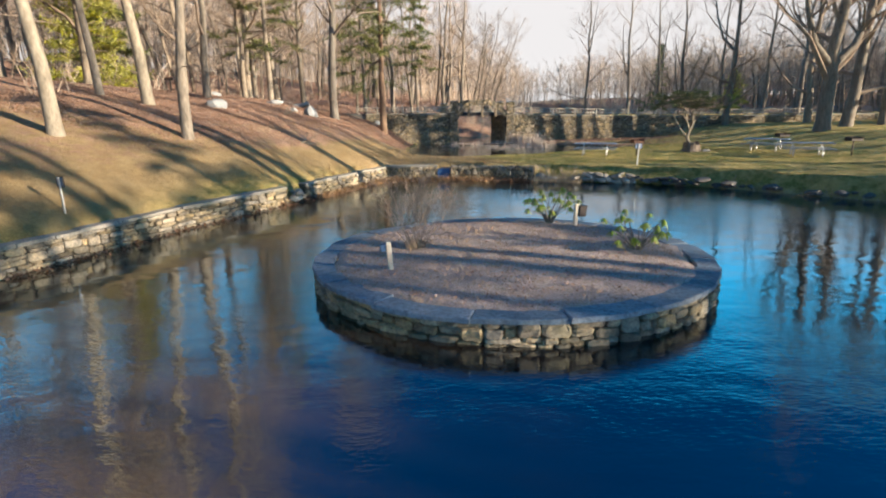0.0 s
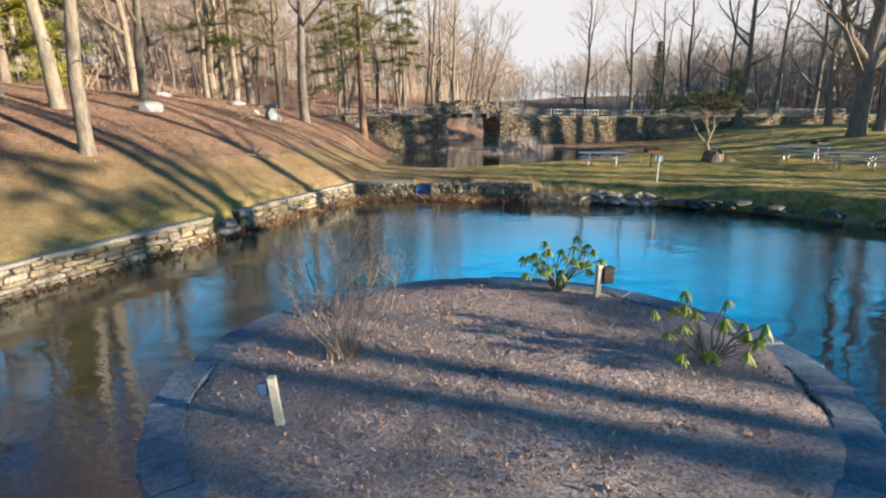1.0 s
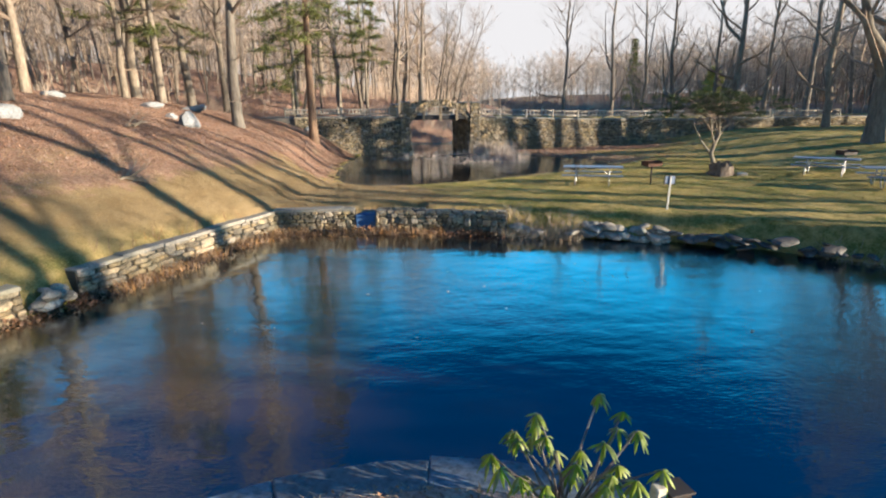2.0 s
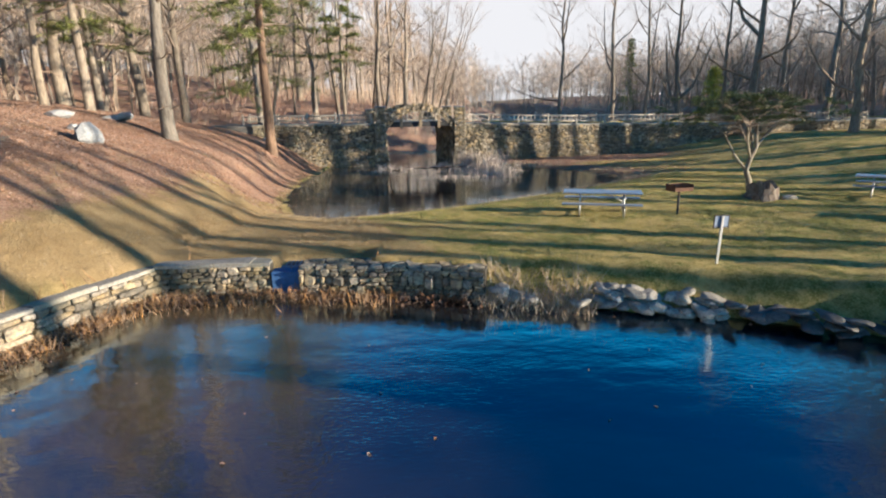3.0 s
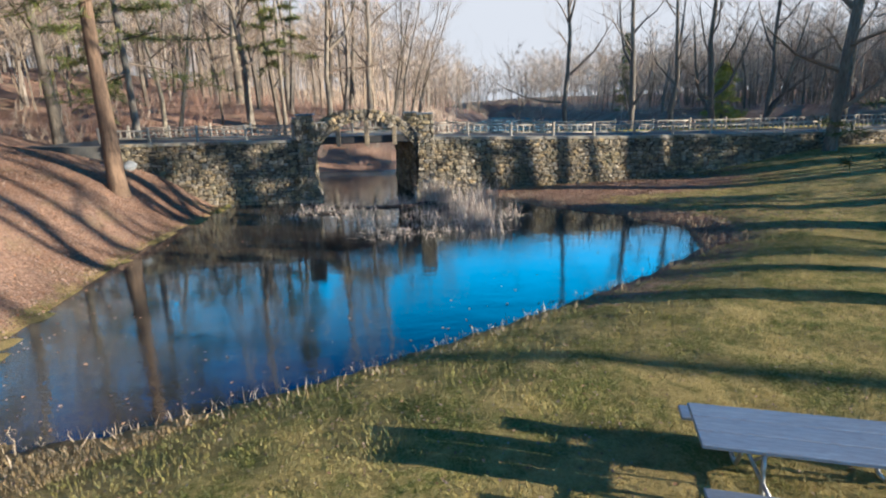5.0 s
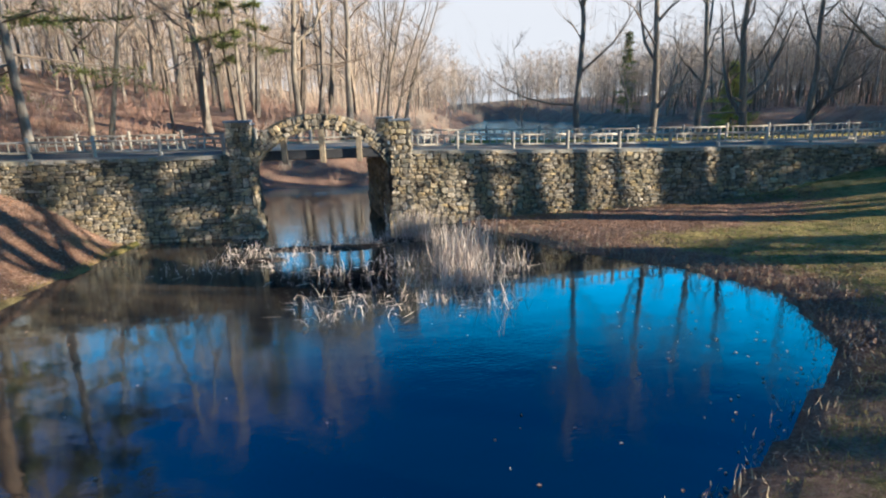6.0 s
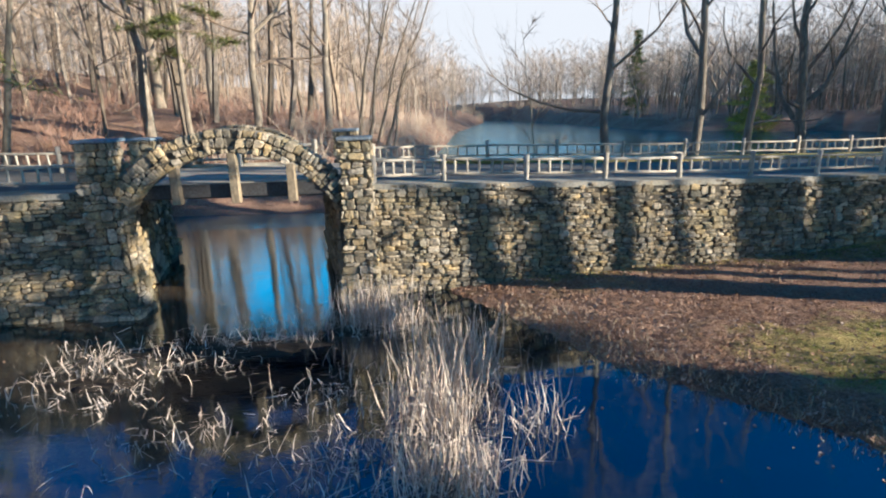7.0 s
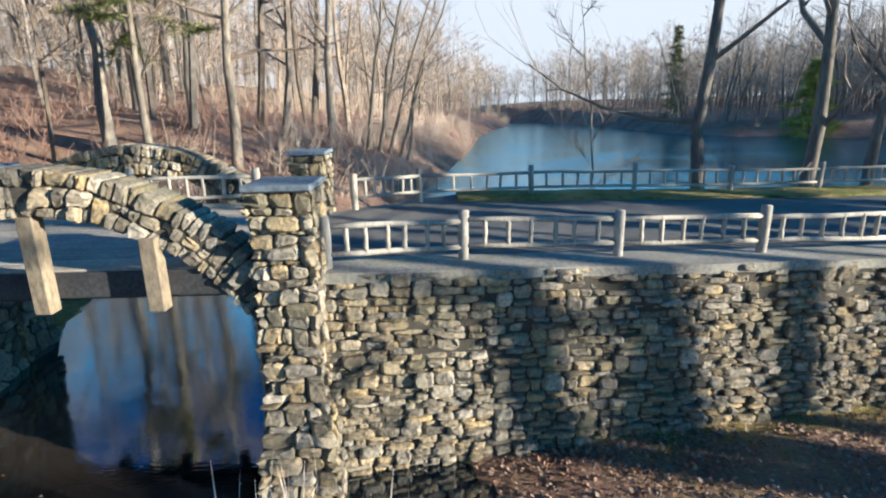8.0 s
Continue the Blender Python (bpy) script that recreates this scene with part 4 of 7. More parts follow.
for k, (dx, lean) in enumerate(((-0.25, -0.10), (0.25, 0.15))):
    bare_tree(-10.9 + dx, 70.4, 0.34, 16, (lean, 0.0), 170 + k, "pale white-barked tree growing in a fork beside the path", PALE, first=0.35, limbs=8)
LAKE_SIDE = ((16.4, 67.1, 0.42, 17, 0.02), (22.3, 70.7, 0.52, 19, -0.01), (26.5, 73.0, 0.48, 19, 0.0), (30.9, 74.5, 0.62, 20, 0.0), (34.8, 73.5, 0.5, 20, 0.0), (38.8, 70.5, 0.5, 20, 0.01), (40.5, 66.3, 0.55, 21, 0.03))
for i, (x, y, d, h, lx) in enumerate(LAKE_SIDE):
    bare_tree(x, y, d, h, (lx, 0.0), 180 + i, "bare tree with dark grey bark between causeway and lake", GREY, first=0.3, limbs=9, fork=i in (3, 4), haze=16)
# from the fifth on, trees added so that their trunk shadows stripe the wall
LAWN_TREES = ((28.0, 42.3, 0.95, 23, 0.02, 1), (31.2, 44.5, 0.8, 23, 0.10, 0), (29.0, 59.2, 0.6, 20, 0.02, 0), (36.4, 57.6, 0.6, 21, -0.01, 0), (36.9, 48.37, 0.6, 23, 0.0, 0), (39.4, 48.96, 0.5, 23, 0.0, 0), (41.0, 50.66, 0.8, 23, 0.0, 0), (42.5, 48.68, 0.34, 22, 0.0, 0), (43.5, 50.69, 0.85, 23, 0.0, 0), (40.2, 51.41, 0.7, 23, 0.0, 0))
for i, (x, y, d, h, lx, fk) in enumerate(LAWN_TREES):
    bare_tree(x, y, d, h, (lx, 0.0), 200 + i, "large bare tree with thick limbs beside the lawn, later ones added to shade the wall", GREY, first=0.2 if i < 4 else 0.58, limbs=13 if i < 4 else 7, fork=bool(fk), haze=14 if i < 4 else 6)
bare_tree(13.5, 68.2, 0.09, 8, (0.0, 0.0), 210, "thin pale sapling beside the lake fence", PALE, first=0.3, limbs=6)
# added trees, mostly out of view, that throw shadow bands on the wall
for i, (x, y, d) in enumerate(((41.5, 47.1, 0.7), (50.0, 50.0, 0.6), (39.5, 51.5, 0.5), (53.5, 42.8, 0.7), (45.5, 53.0, 0.5))):
    bare_tree(x, y, d, 23, (0.0, 0.02), 215 + i, "bare tree added east of the causeway to cast shadow on the wall", GREY, first=0.62, limbs=6, haze=10)
# unseen wood added east of the lawn; the low sun comes through it in bands
rng = random.Random(5)
for i in range(43):
    x, y = 33 + 3.9 * (i % 8) + rng.uniform(-1.8, 1.8), -12 + 9.6 * (i // 8) + rng.uniform(-4.2, 4.2)
    if i % 3 == 2 or (x < 38 and y > 22):
        continue
    bare_tree(x, y, rng.uniform(0.45, 0.85), rng.uniform(18, 23), (rng.uniform(-0.05, 0.05), rng.uniform(-0.03, 0.03)), 230 + i, "bare tree added out of view in the east to cast shadow bands", GREY, first=0.3, limbs=4, haze=4)


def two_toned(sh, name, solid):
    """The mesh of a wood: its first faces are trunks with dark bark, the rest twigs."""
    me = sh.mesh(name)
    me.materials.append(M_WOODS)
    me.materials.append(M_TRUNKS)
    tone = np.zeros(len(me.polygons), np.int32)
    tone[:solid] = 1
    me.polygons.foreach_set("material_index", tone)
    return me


def wood(name, places, seed, label, lo=13, hi=22, limbs=9, haze=22):
    """A stand of slender trees far off, as one mesh."""
    rng, nrng = random.Random(seed), np.random.default_rng(seed)
    sh = Shape()
    zs = height(np.array([p[0] for p in places]), np.array([p[1] for p in places]))
    base, way, length = [], [], []
    for (x, y), z in zip(places, zs):
        h = rng.uniform(lo, hi)
        r = rng.choice((0.07, 0.09, 0.12, 0.16, 0.24))
        lean = Vector((rng.uniform(-0.1, 0.1), rng.uniform(-0.1, 0.1), 1)).normalized()
        pts, d = [Vector((x, y, z - 0.3))], lean.copy()
        for _ in range(5):
            d = (d + Vector((rng.uniform(-0.13, 0.13), rng.uniform(-0.13, 0.13), 0.03))).normalized()
            pts.append(pts[-1] + d * h / 5)
        radii = [r, r * 0.86, r * 0.72, r * 0.5, r * 0.3, 0.015]
        sh.tube(pts, radii, 4, cap=False)
        stems = [(pts, radii, h)]
        for _ in range(rng.choice((0, 1, 1, 2))):        # a fork of the trunk
            p, rr = on_stem(pts, radii, rng.uniform(0.3, 0.65))
            a, ln = rng.uniform(0, 6.28), h * rng.uniform(0.3, 0.5)
            w = Vector((math.cos(a) * 0.5, math.sin(a) * 0.5, 1)).normalized()
            q = [p, p + w * ln * 0.4, p + w * ln * 0.7 + Vector((0, 0, 0.08 * ln)), p + w * ln + Vector((0, 0, 0.2 * ln))]
            sh.tube(q, [rr * 0.75, rr * 0.55, rr * 0.35, 0.012], 3, cap=False)
            stems.append((q, [rr * 0.75, rr * 0.55, rr * 0.35, 0.012], ln * 1.6))
        for q, radius, size in stems:
            for k in range(limbs if q is pts else limbs // 2):
                t = rng.uniform(0.22, 0.97)
                p, rr = on_stem(q, radius, t)
                a = rng.uniform(0, 6.28)
                ln = size * (0.28 - 0.17 * t) * rng.uniform(0.6, 1.25)
                w = Vector((math.cos(a), math.sin(a), rng.uniform(0.1, 1.3))).normalized()
                sh.tube([p, p + w * ln + Vector((0, 0, 0.12 * ln))], [rr * 0.4, 0.01], 3, cap=False)
                base.append(p)
                way.append(w)
                length.append(ln)
    solid = len(sh.f)
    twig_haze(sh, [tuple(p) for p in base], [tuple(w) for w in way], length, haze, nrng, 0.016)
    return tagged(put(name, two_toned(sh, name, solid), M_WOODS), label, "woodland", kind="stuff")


def scatter(n, x0, x1, y0, y1, seed, keep):
    rng = random.Random(seed)
    out = []
    while len(out) < n:
        x, y = rng.uniform(x0, x1), rng.uniform(y0, y1)
        if keep(x, y):
            out.append((x, y))
    return out


def off_water(x, y, d=2.0):
    return all(ring_distance(np.array([x]), np.array([y]), ring)[0] > d for ring in (LAKE, UPPER, LOWER))


wood("woods_west", scatter(320, -85, -20, 5, 125, 301, lambda x, y: x < -22 - 0.12 * (y < 60) * (60 - y) or y > 66), 311, "bare winter wood on the western hillside", haze=34)
wood("woods_north", scatter(160, -45, 16, 74, 200, 302, lambda x, y: off_water(x, y) and x < 2 + (y - 74) * 0.12), 312, "bare winter wood on the bank behind the bridge", 13, 20, haze=26)
wood("woods_far", scatter(260, -20, 190, 150, 330, 303, lambda x, y: off_water(x, y, 3) and (y > 215 or x > 62)), 313, "distant bare woods at the head of the lake", 15, 23)
wood("woods_east", scatter(56, 44, 130, -10, 110, 304, lambda x, y: off_water(x, y) and x > 58 - 14 * (y > 56)), 314, "bare winter wood east of the lawn and lake", 12, 21, limbs=5, haze=3)


wood("woods_shore", scatter(330, 30, 165, 126, 215, 305, lambda x, y: off_water(x, y, 2) and x > 56 and y < 120 + x), 315, "bare winter wood on the far shore of the lake", 11, 18)
wood("woods_point", scatter(130, 44, 86, 60, 82, 306, lambda x, y: off_water(x, y, 1.5) and not -1 < y - wall_y(x) < 8), 316, "bare trees round the end of the causeway", 14, 21)


def far_wood(name, places, seed, label, lo, hi):
    """Woods so far off that only their haze of twigs is seen."""
    rng, nrng = random.Random(seed), np.random.default_rng(seed)
    sh = Shape()
    zs = height(np.array([p[0] for p in places]), np.array([p[1] for p in places]))
    base, way, length = [], [], []
    for (x, y), z in zip(places, zs):
        h = rng.uniform(lo, hi)
        lx = rng.uniform(-0.08, 0.08) * h
        pts = [Vector((x, y, z - 0.3)), Vector((x + lx * 0.3 + rng.uniform(-0.4, 0.4), y, z + h * 0.35)), Vector((x + lx * 0.7, y, z + h * 0.7)), Vector((x + lx, y, z + h))]
        sh.tube(pts, [rng.uniform(0.08, 0.17), 0.1, 0.06, 0.02], 3, cap=False)
        for _ in range(13):
            t = rng.uniform(0.12, 1.0)
            p, _r = on_stem(pts, [0, 0, 0, 0], t)
            a = rng.uniform(0, 6.28)
            base.append(tuple(p))
            way.append(tuple(Vector((math.cos(a), math.sin(a), rng.uniform(0.1, 1.2))).normalized()))
            length.append(h * (0.30 - 0.17 * t) * rng.uniform(0.7, 1.3))
    solid = len(sh.f)
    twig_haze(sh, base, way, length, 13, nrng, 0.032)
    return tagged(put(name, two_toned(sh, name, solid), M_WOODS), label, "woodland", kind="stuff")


far_wood("woods_hill", scatter(520, -150, -34, -20, 190, 341, lambda x, y: True), 351, "hazy bare woods high on the western hill", 13, 20)
far_wood("woods_bank", scatter(420, -90, 30, 95, 300, 342, lambda x, y: off_water(x, y) and x < 4 + (y - 95) * 0.19), 352, "hazy bare woods west of the lake", 13, 20)
far_wood("woods_head", scatter(1000, 20, 230, 130, 330, 343, lambda x, y: off_water(x, y, 3) and (y > 235 or x > 58)), 353, "hazy bare woods round the head of the lake", 14, 22)
far_wood("woods_rise", scatter(420, 60, 220, -40, 135, 344, lambda x, y: off_water(x, y, 3) and x > 105 - 40 * (y > 70)), 354, "hazy bare woods on the eastern rise", 13, 21)


def brush(name, places, seed, label, lo, hi, stems, material):
    """Low bare scrub: clumps of thin stems."""
    rng = random.Random(seed)
    sh = Shape()
    zs = height(np.array([p[0] for p in places]), np.array([p[1] for p in places]))
    for (x, y), z in zip(places, zs):
        for _ in range(stems):
            h = rng.uniform(lo, hi)
            p = Vector((x + rng.uniform(-0.5, 0.5), y + rng.uniform(-0.5, 0.5), z - 0.05))
            w = Vector((rng.uniform(-0.6, 0.6), rng.uniform(-0.6, 0.6), 1)).normalized()
            q = p + w * h * 0.6
            e = q + (w + Vector((rng.uniform(-0.6, 0.6), rng.uniform(-0.6, 0.6), 0))).normalized() * h * 0.4
            sh.tube([p, q, e], [0.018, 0.012, 0.004], 3, cap=False)
            for _ in range(3):
                s0 = p.lerp(q, rng.uniform(0.4, 1))
                sh.tube([s0, s0 + Vector((rng.uniform(-1, 1), rng.uniform(-1, 1), rng.uniform(0.1, 1))).normalized() * h * 0.3], [0.009, 0.003], 3, cap=False)
    return tagged(put(name, sh.mesh(name), material), label, "scrub", kind="stuff")


far_wood("woods_lakeside", scatter(260, 82, 150, 80, 175, 345, lambda x, y: off_water(x, y, 2)), 355, "tall bare woods on the eastern lake shore", 15, 22)
brush("scrub_lake", scatter(150, -6, 18, 70, 150, 321, lambda x, y: 0.3 < ring_distance(np.array([x]), np.array([y]), LAKE)[0] < 7), 331, "tangle of bare reddish scrub along the lake bank", 1.0, 3.2, 7, M_WOODS)
brush("scrub_bank", scatter(240, -24, 4, 69, 96, 324, lambda x, y: off_water(x, y, 0.5)), 334, "reddish bare scrub on the bank behind the bridge", 0.5, 1.8, 6, M_SCRUB)
brush("scrub_ridge", scatter(300, -75, 6, 96, 170, 325, lambda x, y: off_water(x, y, 2.0)), 335, "grey-brown thicket along the ridge behind the bridge", 2.5, 6.0, 7, M_WOODS)
brush("scrub_hill", scatter(160, -60, -16, 20, 90, 322, lambda x, y: True), 332, "bare scrub between the trees of the hillside", 0.8, 2.6, 5, M_WOODS)
brush("scrub_far", scatter(200, 30, 140, 120, 290, 323, lambda x, y: 0.3 < ring_distance(np.array([x]), np.array([y]), LAKE)[0] < 14), 333, "dark scrub on the far lake shore", 2.0, 4.5, 7, M_WOODS)


# ---------------------------------------------------------------- evergreens
def leaf_material(name, a, b, rough=0.5, island=0.35):
    return surface(name, [a, b, tuple(v * 0.5 for v in a)], 1.5, 9, (rough, rough + 0.2), 0.0, island=island, fine_mix=0.3)


M_PINE = leaf_material("pine needles", (0.10, 0.125, 0.035), (0.19, 0.20, 0.06), 0.6)
M_YELLOWGREEN = leaf_material("yellow green boughs", (0.26, 0.28, 0.045), (0.40, 0.38, 0.08), 0.6)
M_YEW = leaf_material("dark yew needles", (0.06, 0.085, 0.025), (0.11, 0.13, 0.045), 0.55)
M_RHODO = leaf_material("rhododendron leaves", (0.17, 0.24, 0.04), (0.32, 0.35, 0.07), 0.35)


def needles(sh, p, w, length, n, rng, size):
    """Tufts of needles along a bough."""
    for _ in range(n):
        c = p + w * length * rng.random()
        d = Vector((rng.uniform(-1, 1), rng.uniform(-1, 1), rng.uniform(-0.5, 0.6))).normalized()
        s = d.cross(Vector((rng.uniform(-1, 1), rng.uniform(-1, 1), 1))).normalized() * size * 0.05
        e = c + d * size * rng.uniform(0.6, 1.2)
        sh.add([tuple(c - s), tuple(c + s), tuple(e + s * 0.5), tuple(e - s * 0.5)], [(0, 1, 2, 3)])


def conifer(x, y, dia, h, seed, label, leaf, bare=0.35, width=0.17, boughs=26, tufts=70, size=0.5, name="pine_tree", bark=None):
    rng = random.Random(seed)
    th = thing(name, label, "evergreen tree", at=pose(x, y, ground_z(x, y)))
    tr, cr, nd = Shape(), Shape(), Shape()
    pts, radii = stem(0, 0, 0, h, dia / 2, (0, 0), rng, wander=0.06)
    tr.tube(pts, radii, 10, cap=False)
    turn = 0
    for k in range(boughs):
        t = bare + (0.98 - bare) * (k + rng.random()) / boughs
        p, r = on_stem(pts, radii, t)
        turn += 2.4 + rng.uniform(-0.4, 0.4)
        ln = h * width * (1.1 - t) / (1.1 - bare) * rng.uniform(0.7, 1.25)
        w = Vector((math.cos(turn), math.sin(turn), rng.uniform(-0.25, 0.25))).normalized()
        mid = p + w * ln * 0.6
        end = p + w * ln + Vector((0, 0, -0.12 * ln))
        cr.tube([p, mid, end], [max(0.02, r * 0.35), max(0.014, r * 0.2), 0.006], 4, cap=False)
        for _ in range(7):
            q = p.lerp(end, rng.uniform(0.15, 0.95))
            v = (w * 0.8 + Vector((rng.uniform(-1, 1), rng.uniform(-1, 1), rng.uniform(-0.3, 0.15)))).normalized()
            reach = ln * rng.uniform(0.3, 0.6)
            cr.tube([q, q + v * reach], [0.012, 0.003], 3, cap=False)
            needles(nd, q, v, reach, int(tufts * 0.32), rng, size)
        needles(nd, p.lerp(end, 0.25), (end - p).normalized(), ln * 0.8, int(tufts * 0.5), rng, size)
    part("trunk", tr.mesh("trunk"), bark or M_BARK, th, smooth_shade=True)
    part("crown", cr.mesh("crown"), M_TWIG, th)
    part("needles", nd.mesh("needles"), leaf, th, "soft green needles")
    return th


conifer(-24.5, 40.0, 0.4, 11, 401, "bushy yellow-green evergreen at the top of the slope", M_YELLOWGREEN, bare=0.08, width=0.32, boughs=40, tufts=110, size=0.6)
conifer(-27.0, 46.0, 0.4, 12, 402, "dark evergreen at the top of the slope", M_PINE, bare=0.1, width=0.3, boughs=34, tufts=100, size=0.6)
conifer(-15.5, 50.5, 0.5, 20, 403, "tall pine with sparse green boughs on the slope", M_PINE, bare=0.3, width=0.2, boughs=26, tufts=150, size=0.4)
conifer(-20.5, 60.5, 0.5, 20, 404, "tall pine with sparse green boughs near the path", M_PINE, bare=0.28, width=0.2, boughs=26, tufts=150, size=0.4)
conifer(-4.2, 76.0, 0.36, 17, 405, "slim pine with green boughs behind the bridge", M_PINE, bare=0.45, width=0.17, boughs=26, tufts=150, size=0.4)
conifer(-5.75, 52.2, 0.6, 22, 120, "tall pine with peeling red-brown bark above the pond", M_PINE, bare=0.37, width=0.25, boughs=34, tufts=150, size=0.42, bark=M_BARK_RED)
conifer(-8.8, 60.9, 0.42, 19, 406, "tall pine whose boughs hang over the slope path", M_PINE, bare=0.36, width=0.26, boughs=28, tufts=150, size=0.42)
conifer(61.4, 170.0, 0.5, 19, 407, "dark green spruce on the far lake shore", M_PINE, bare=0.1, width=0.15, boughs=44, tufts=60, size=0.9, name="spruce_tree")
# unseen pines, added to shade the west bank and the island
for i, (x, y, h) in enumerate(((43.0, -5.5, 19), (46.0, 1.0, 18), (50.0, -9.5, 20))):
    conifer(x, y, 0.5, h, 441 + i, "tall dense pine added out of view to shade the pond bank and island", M_PINE, bare=0.3, width=0.26, boughs=40, tufts=80, size=0.5)
# unseen pines, added for broad shade on the wall's east end
for i, (x, y, h) in enumerate(((48.0, 51.2, 15),)):
    conifer(x, y, 0.45, h, 451 + i, "dense green pine added out of view to shade the far end of the wall", M_PINE, bare=0.12, width=0.22, boughs=32, tufts=90, size=0.55)
for i, (x, y, h) in enumerate(((49.0, 51.0, 15), (52.5, 54.0, 16), (56.0, 49.0, 17))):
    conifer(x, y, 0.5, h, 431 + i, "dense green pine added out of view to shade the far end of the wall", M_PINE, bare=0.12, width=0.24, boughs=44, tufts=110, size=0.5)
# unseen spruce, added so its crown shades the west wall and pier
conifer(47.0, 39.98, 0.4, 26, 461, "tall slim spruce with a high narrow crown, added out of view to shade the bridge", M_PINE, bare=0.30, width=0.06, boughs=75, tufts=170, size=0.4, name="spruce_tree")
conifer(64.0, 130.0, 0.5, 12, 409, "bright yellow-green evergreen across the lake", M_YELLOWGREEN, bare=0.08, width=0.4, boughs=40, tufts=110, size=0.8)


def yew(x, y):
    """A small spreading evergreen: a crooked pale trunk that forks under a flat dark crown."""
    rng = random.Random(420)
    th = thing("yew_tree", "small spreading dark evergreen on a crooked pale trunk", "evergreen tree", at=pose(x, y, ground_z(x, y)))
    nd, tr, cr = Shape(), Shape(), Shape()
    main = [Vector(p) for p in ((0, 0, -0.1), (-0.06, 0.02, 0.35), (-0.22, 0.05, 0.8), (-0.12, 0.02, 1.25), (0.06, 0.0, 1.7), (0.02, 0.05, 2.5), (-0.2, 0.1, 3.3))]
    tr.tube(main, [0.14, 0.11, 0.10, 0.09, 0.075, 0.05, 0.03], 9, cap=False)
    forks = [[main[2], Vector((-0.75, 0.0, 1.35)), Vector((-1.2, 0.1, 2.2)), Vector((-1.9, 0.1, 2.75))], [main[3], Vector((-0.5, -0.3, 1.9)), Vector((-0.8, -0.7, 2.5))],
             [main[4], Vector((0.5, 0.2, 2.15)), Vector((1.1, 0.3, 2.7)), Vector((1.7, 0.4, 3.0))], [main[3], Vector((0.2, 0.5, 1.9)), Vector((0.3, 1.1, 2.6))]]
    for f in forks:
        tr.tube(f, [0.06, 0.045, 0.03, 0.02][:len(f)], 7, cap=False)
    for j in range(150):
        c = Vector((rng.gauss(-0.45, 1.3), rng.gauss(0.1, 0.9), 0))
        c.z = 3.35 - 0.14 * abs(c.x + 0.3) + rng.uniform(-0.55, 0.55)
        f = rng.choice(forks + [main])
        cr.tube([f[-1 if rng.random() < 0.7 else -2], c], [0.014, 0.004], 3, cap=False)
        needles(nd, c, Vector((rng.uniform(-1, 1), rng.uniform(-1, 1), -0.1)).normalized(), 0.6, 110, rng, 0.17)
    part("trunk", tr.mesh("trunk"), M_BARK_PALE, th, "crooked pale trunk", True)
    part("crown", cr.mesh("crown"), M_TWIG, th)
    part("foliage", nd.mesh("foliage"), M_YEW, th, "flat crown of dark needles")
    return th


yew(16.8, 38.3)


# ---------------------------------------------------------------- the island
IX, IY, IR, ITOP = 2.22, 12.68, 4.08, 0.33
M_MULCH = surface("dry mulch and dead grass", [(0.38, 0.315, 0.305), (0.55, 0.455, 0.42), (0.16, 0.135, 0.132)], 1.6, 24, (0.9, 1.0), 1.0, 0.05, fine_mix=0.5)
M_STRAW = surface("dead grass", [(0.34, 0.27, 0.19), (0.46, 0.38, 0.27), (0.20, 0.15, 0.11)], 0.8, 8, (0.85, 1.0), 0.0, island=0.35)


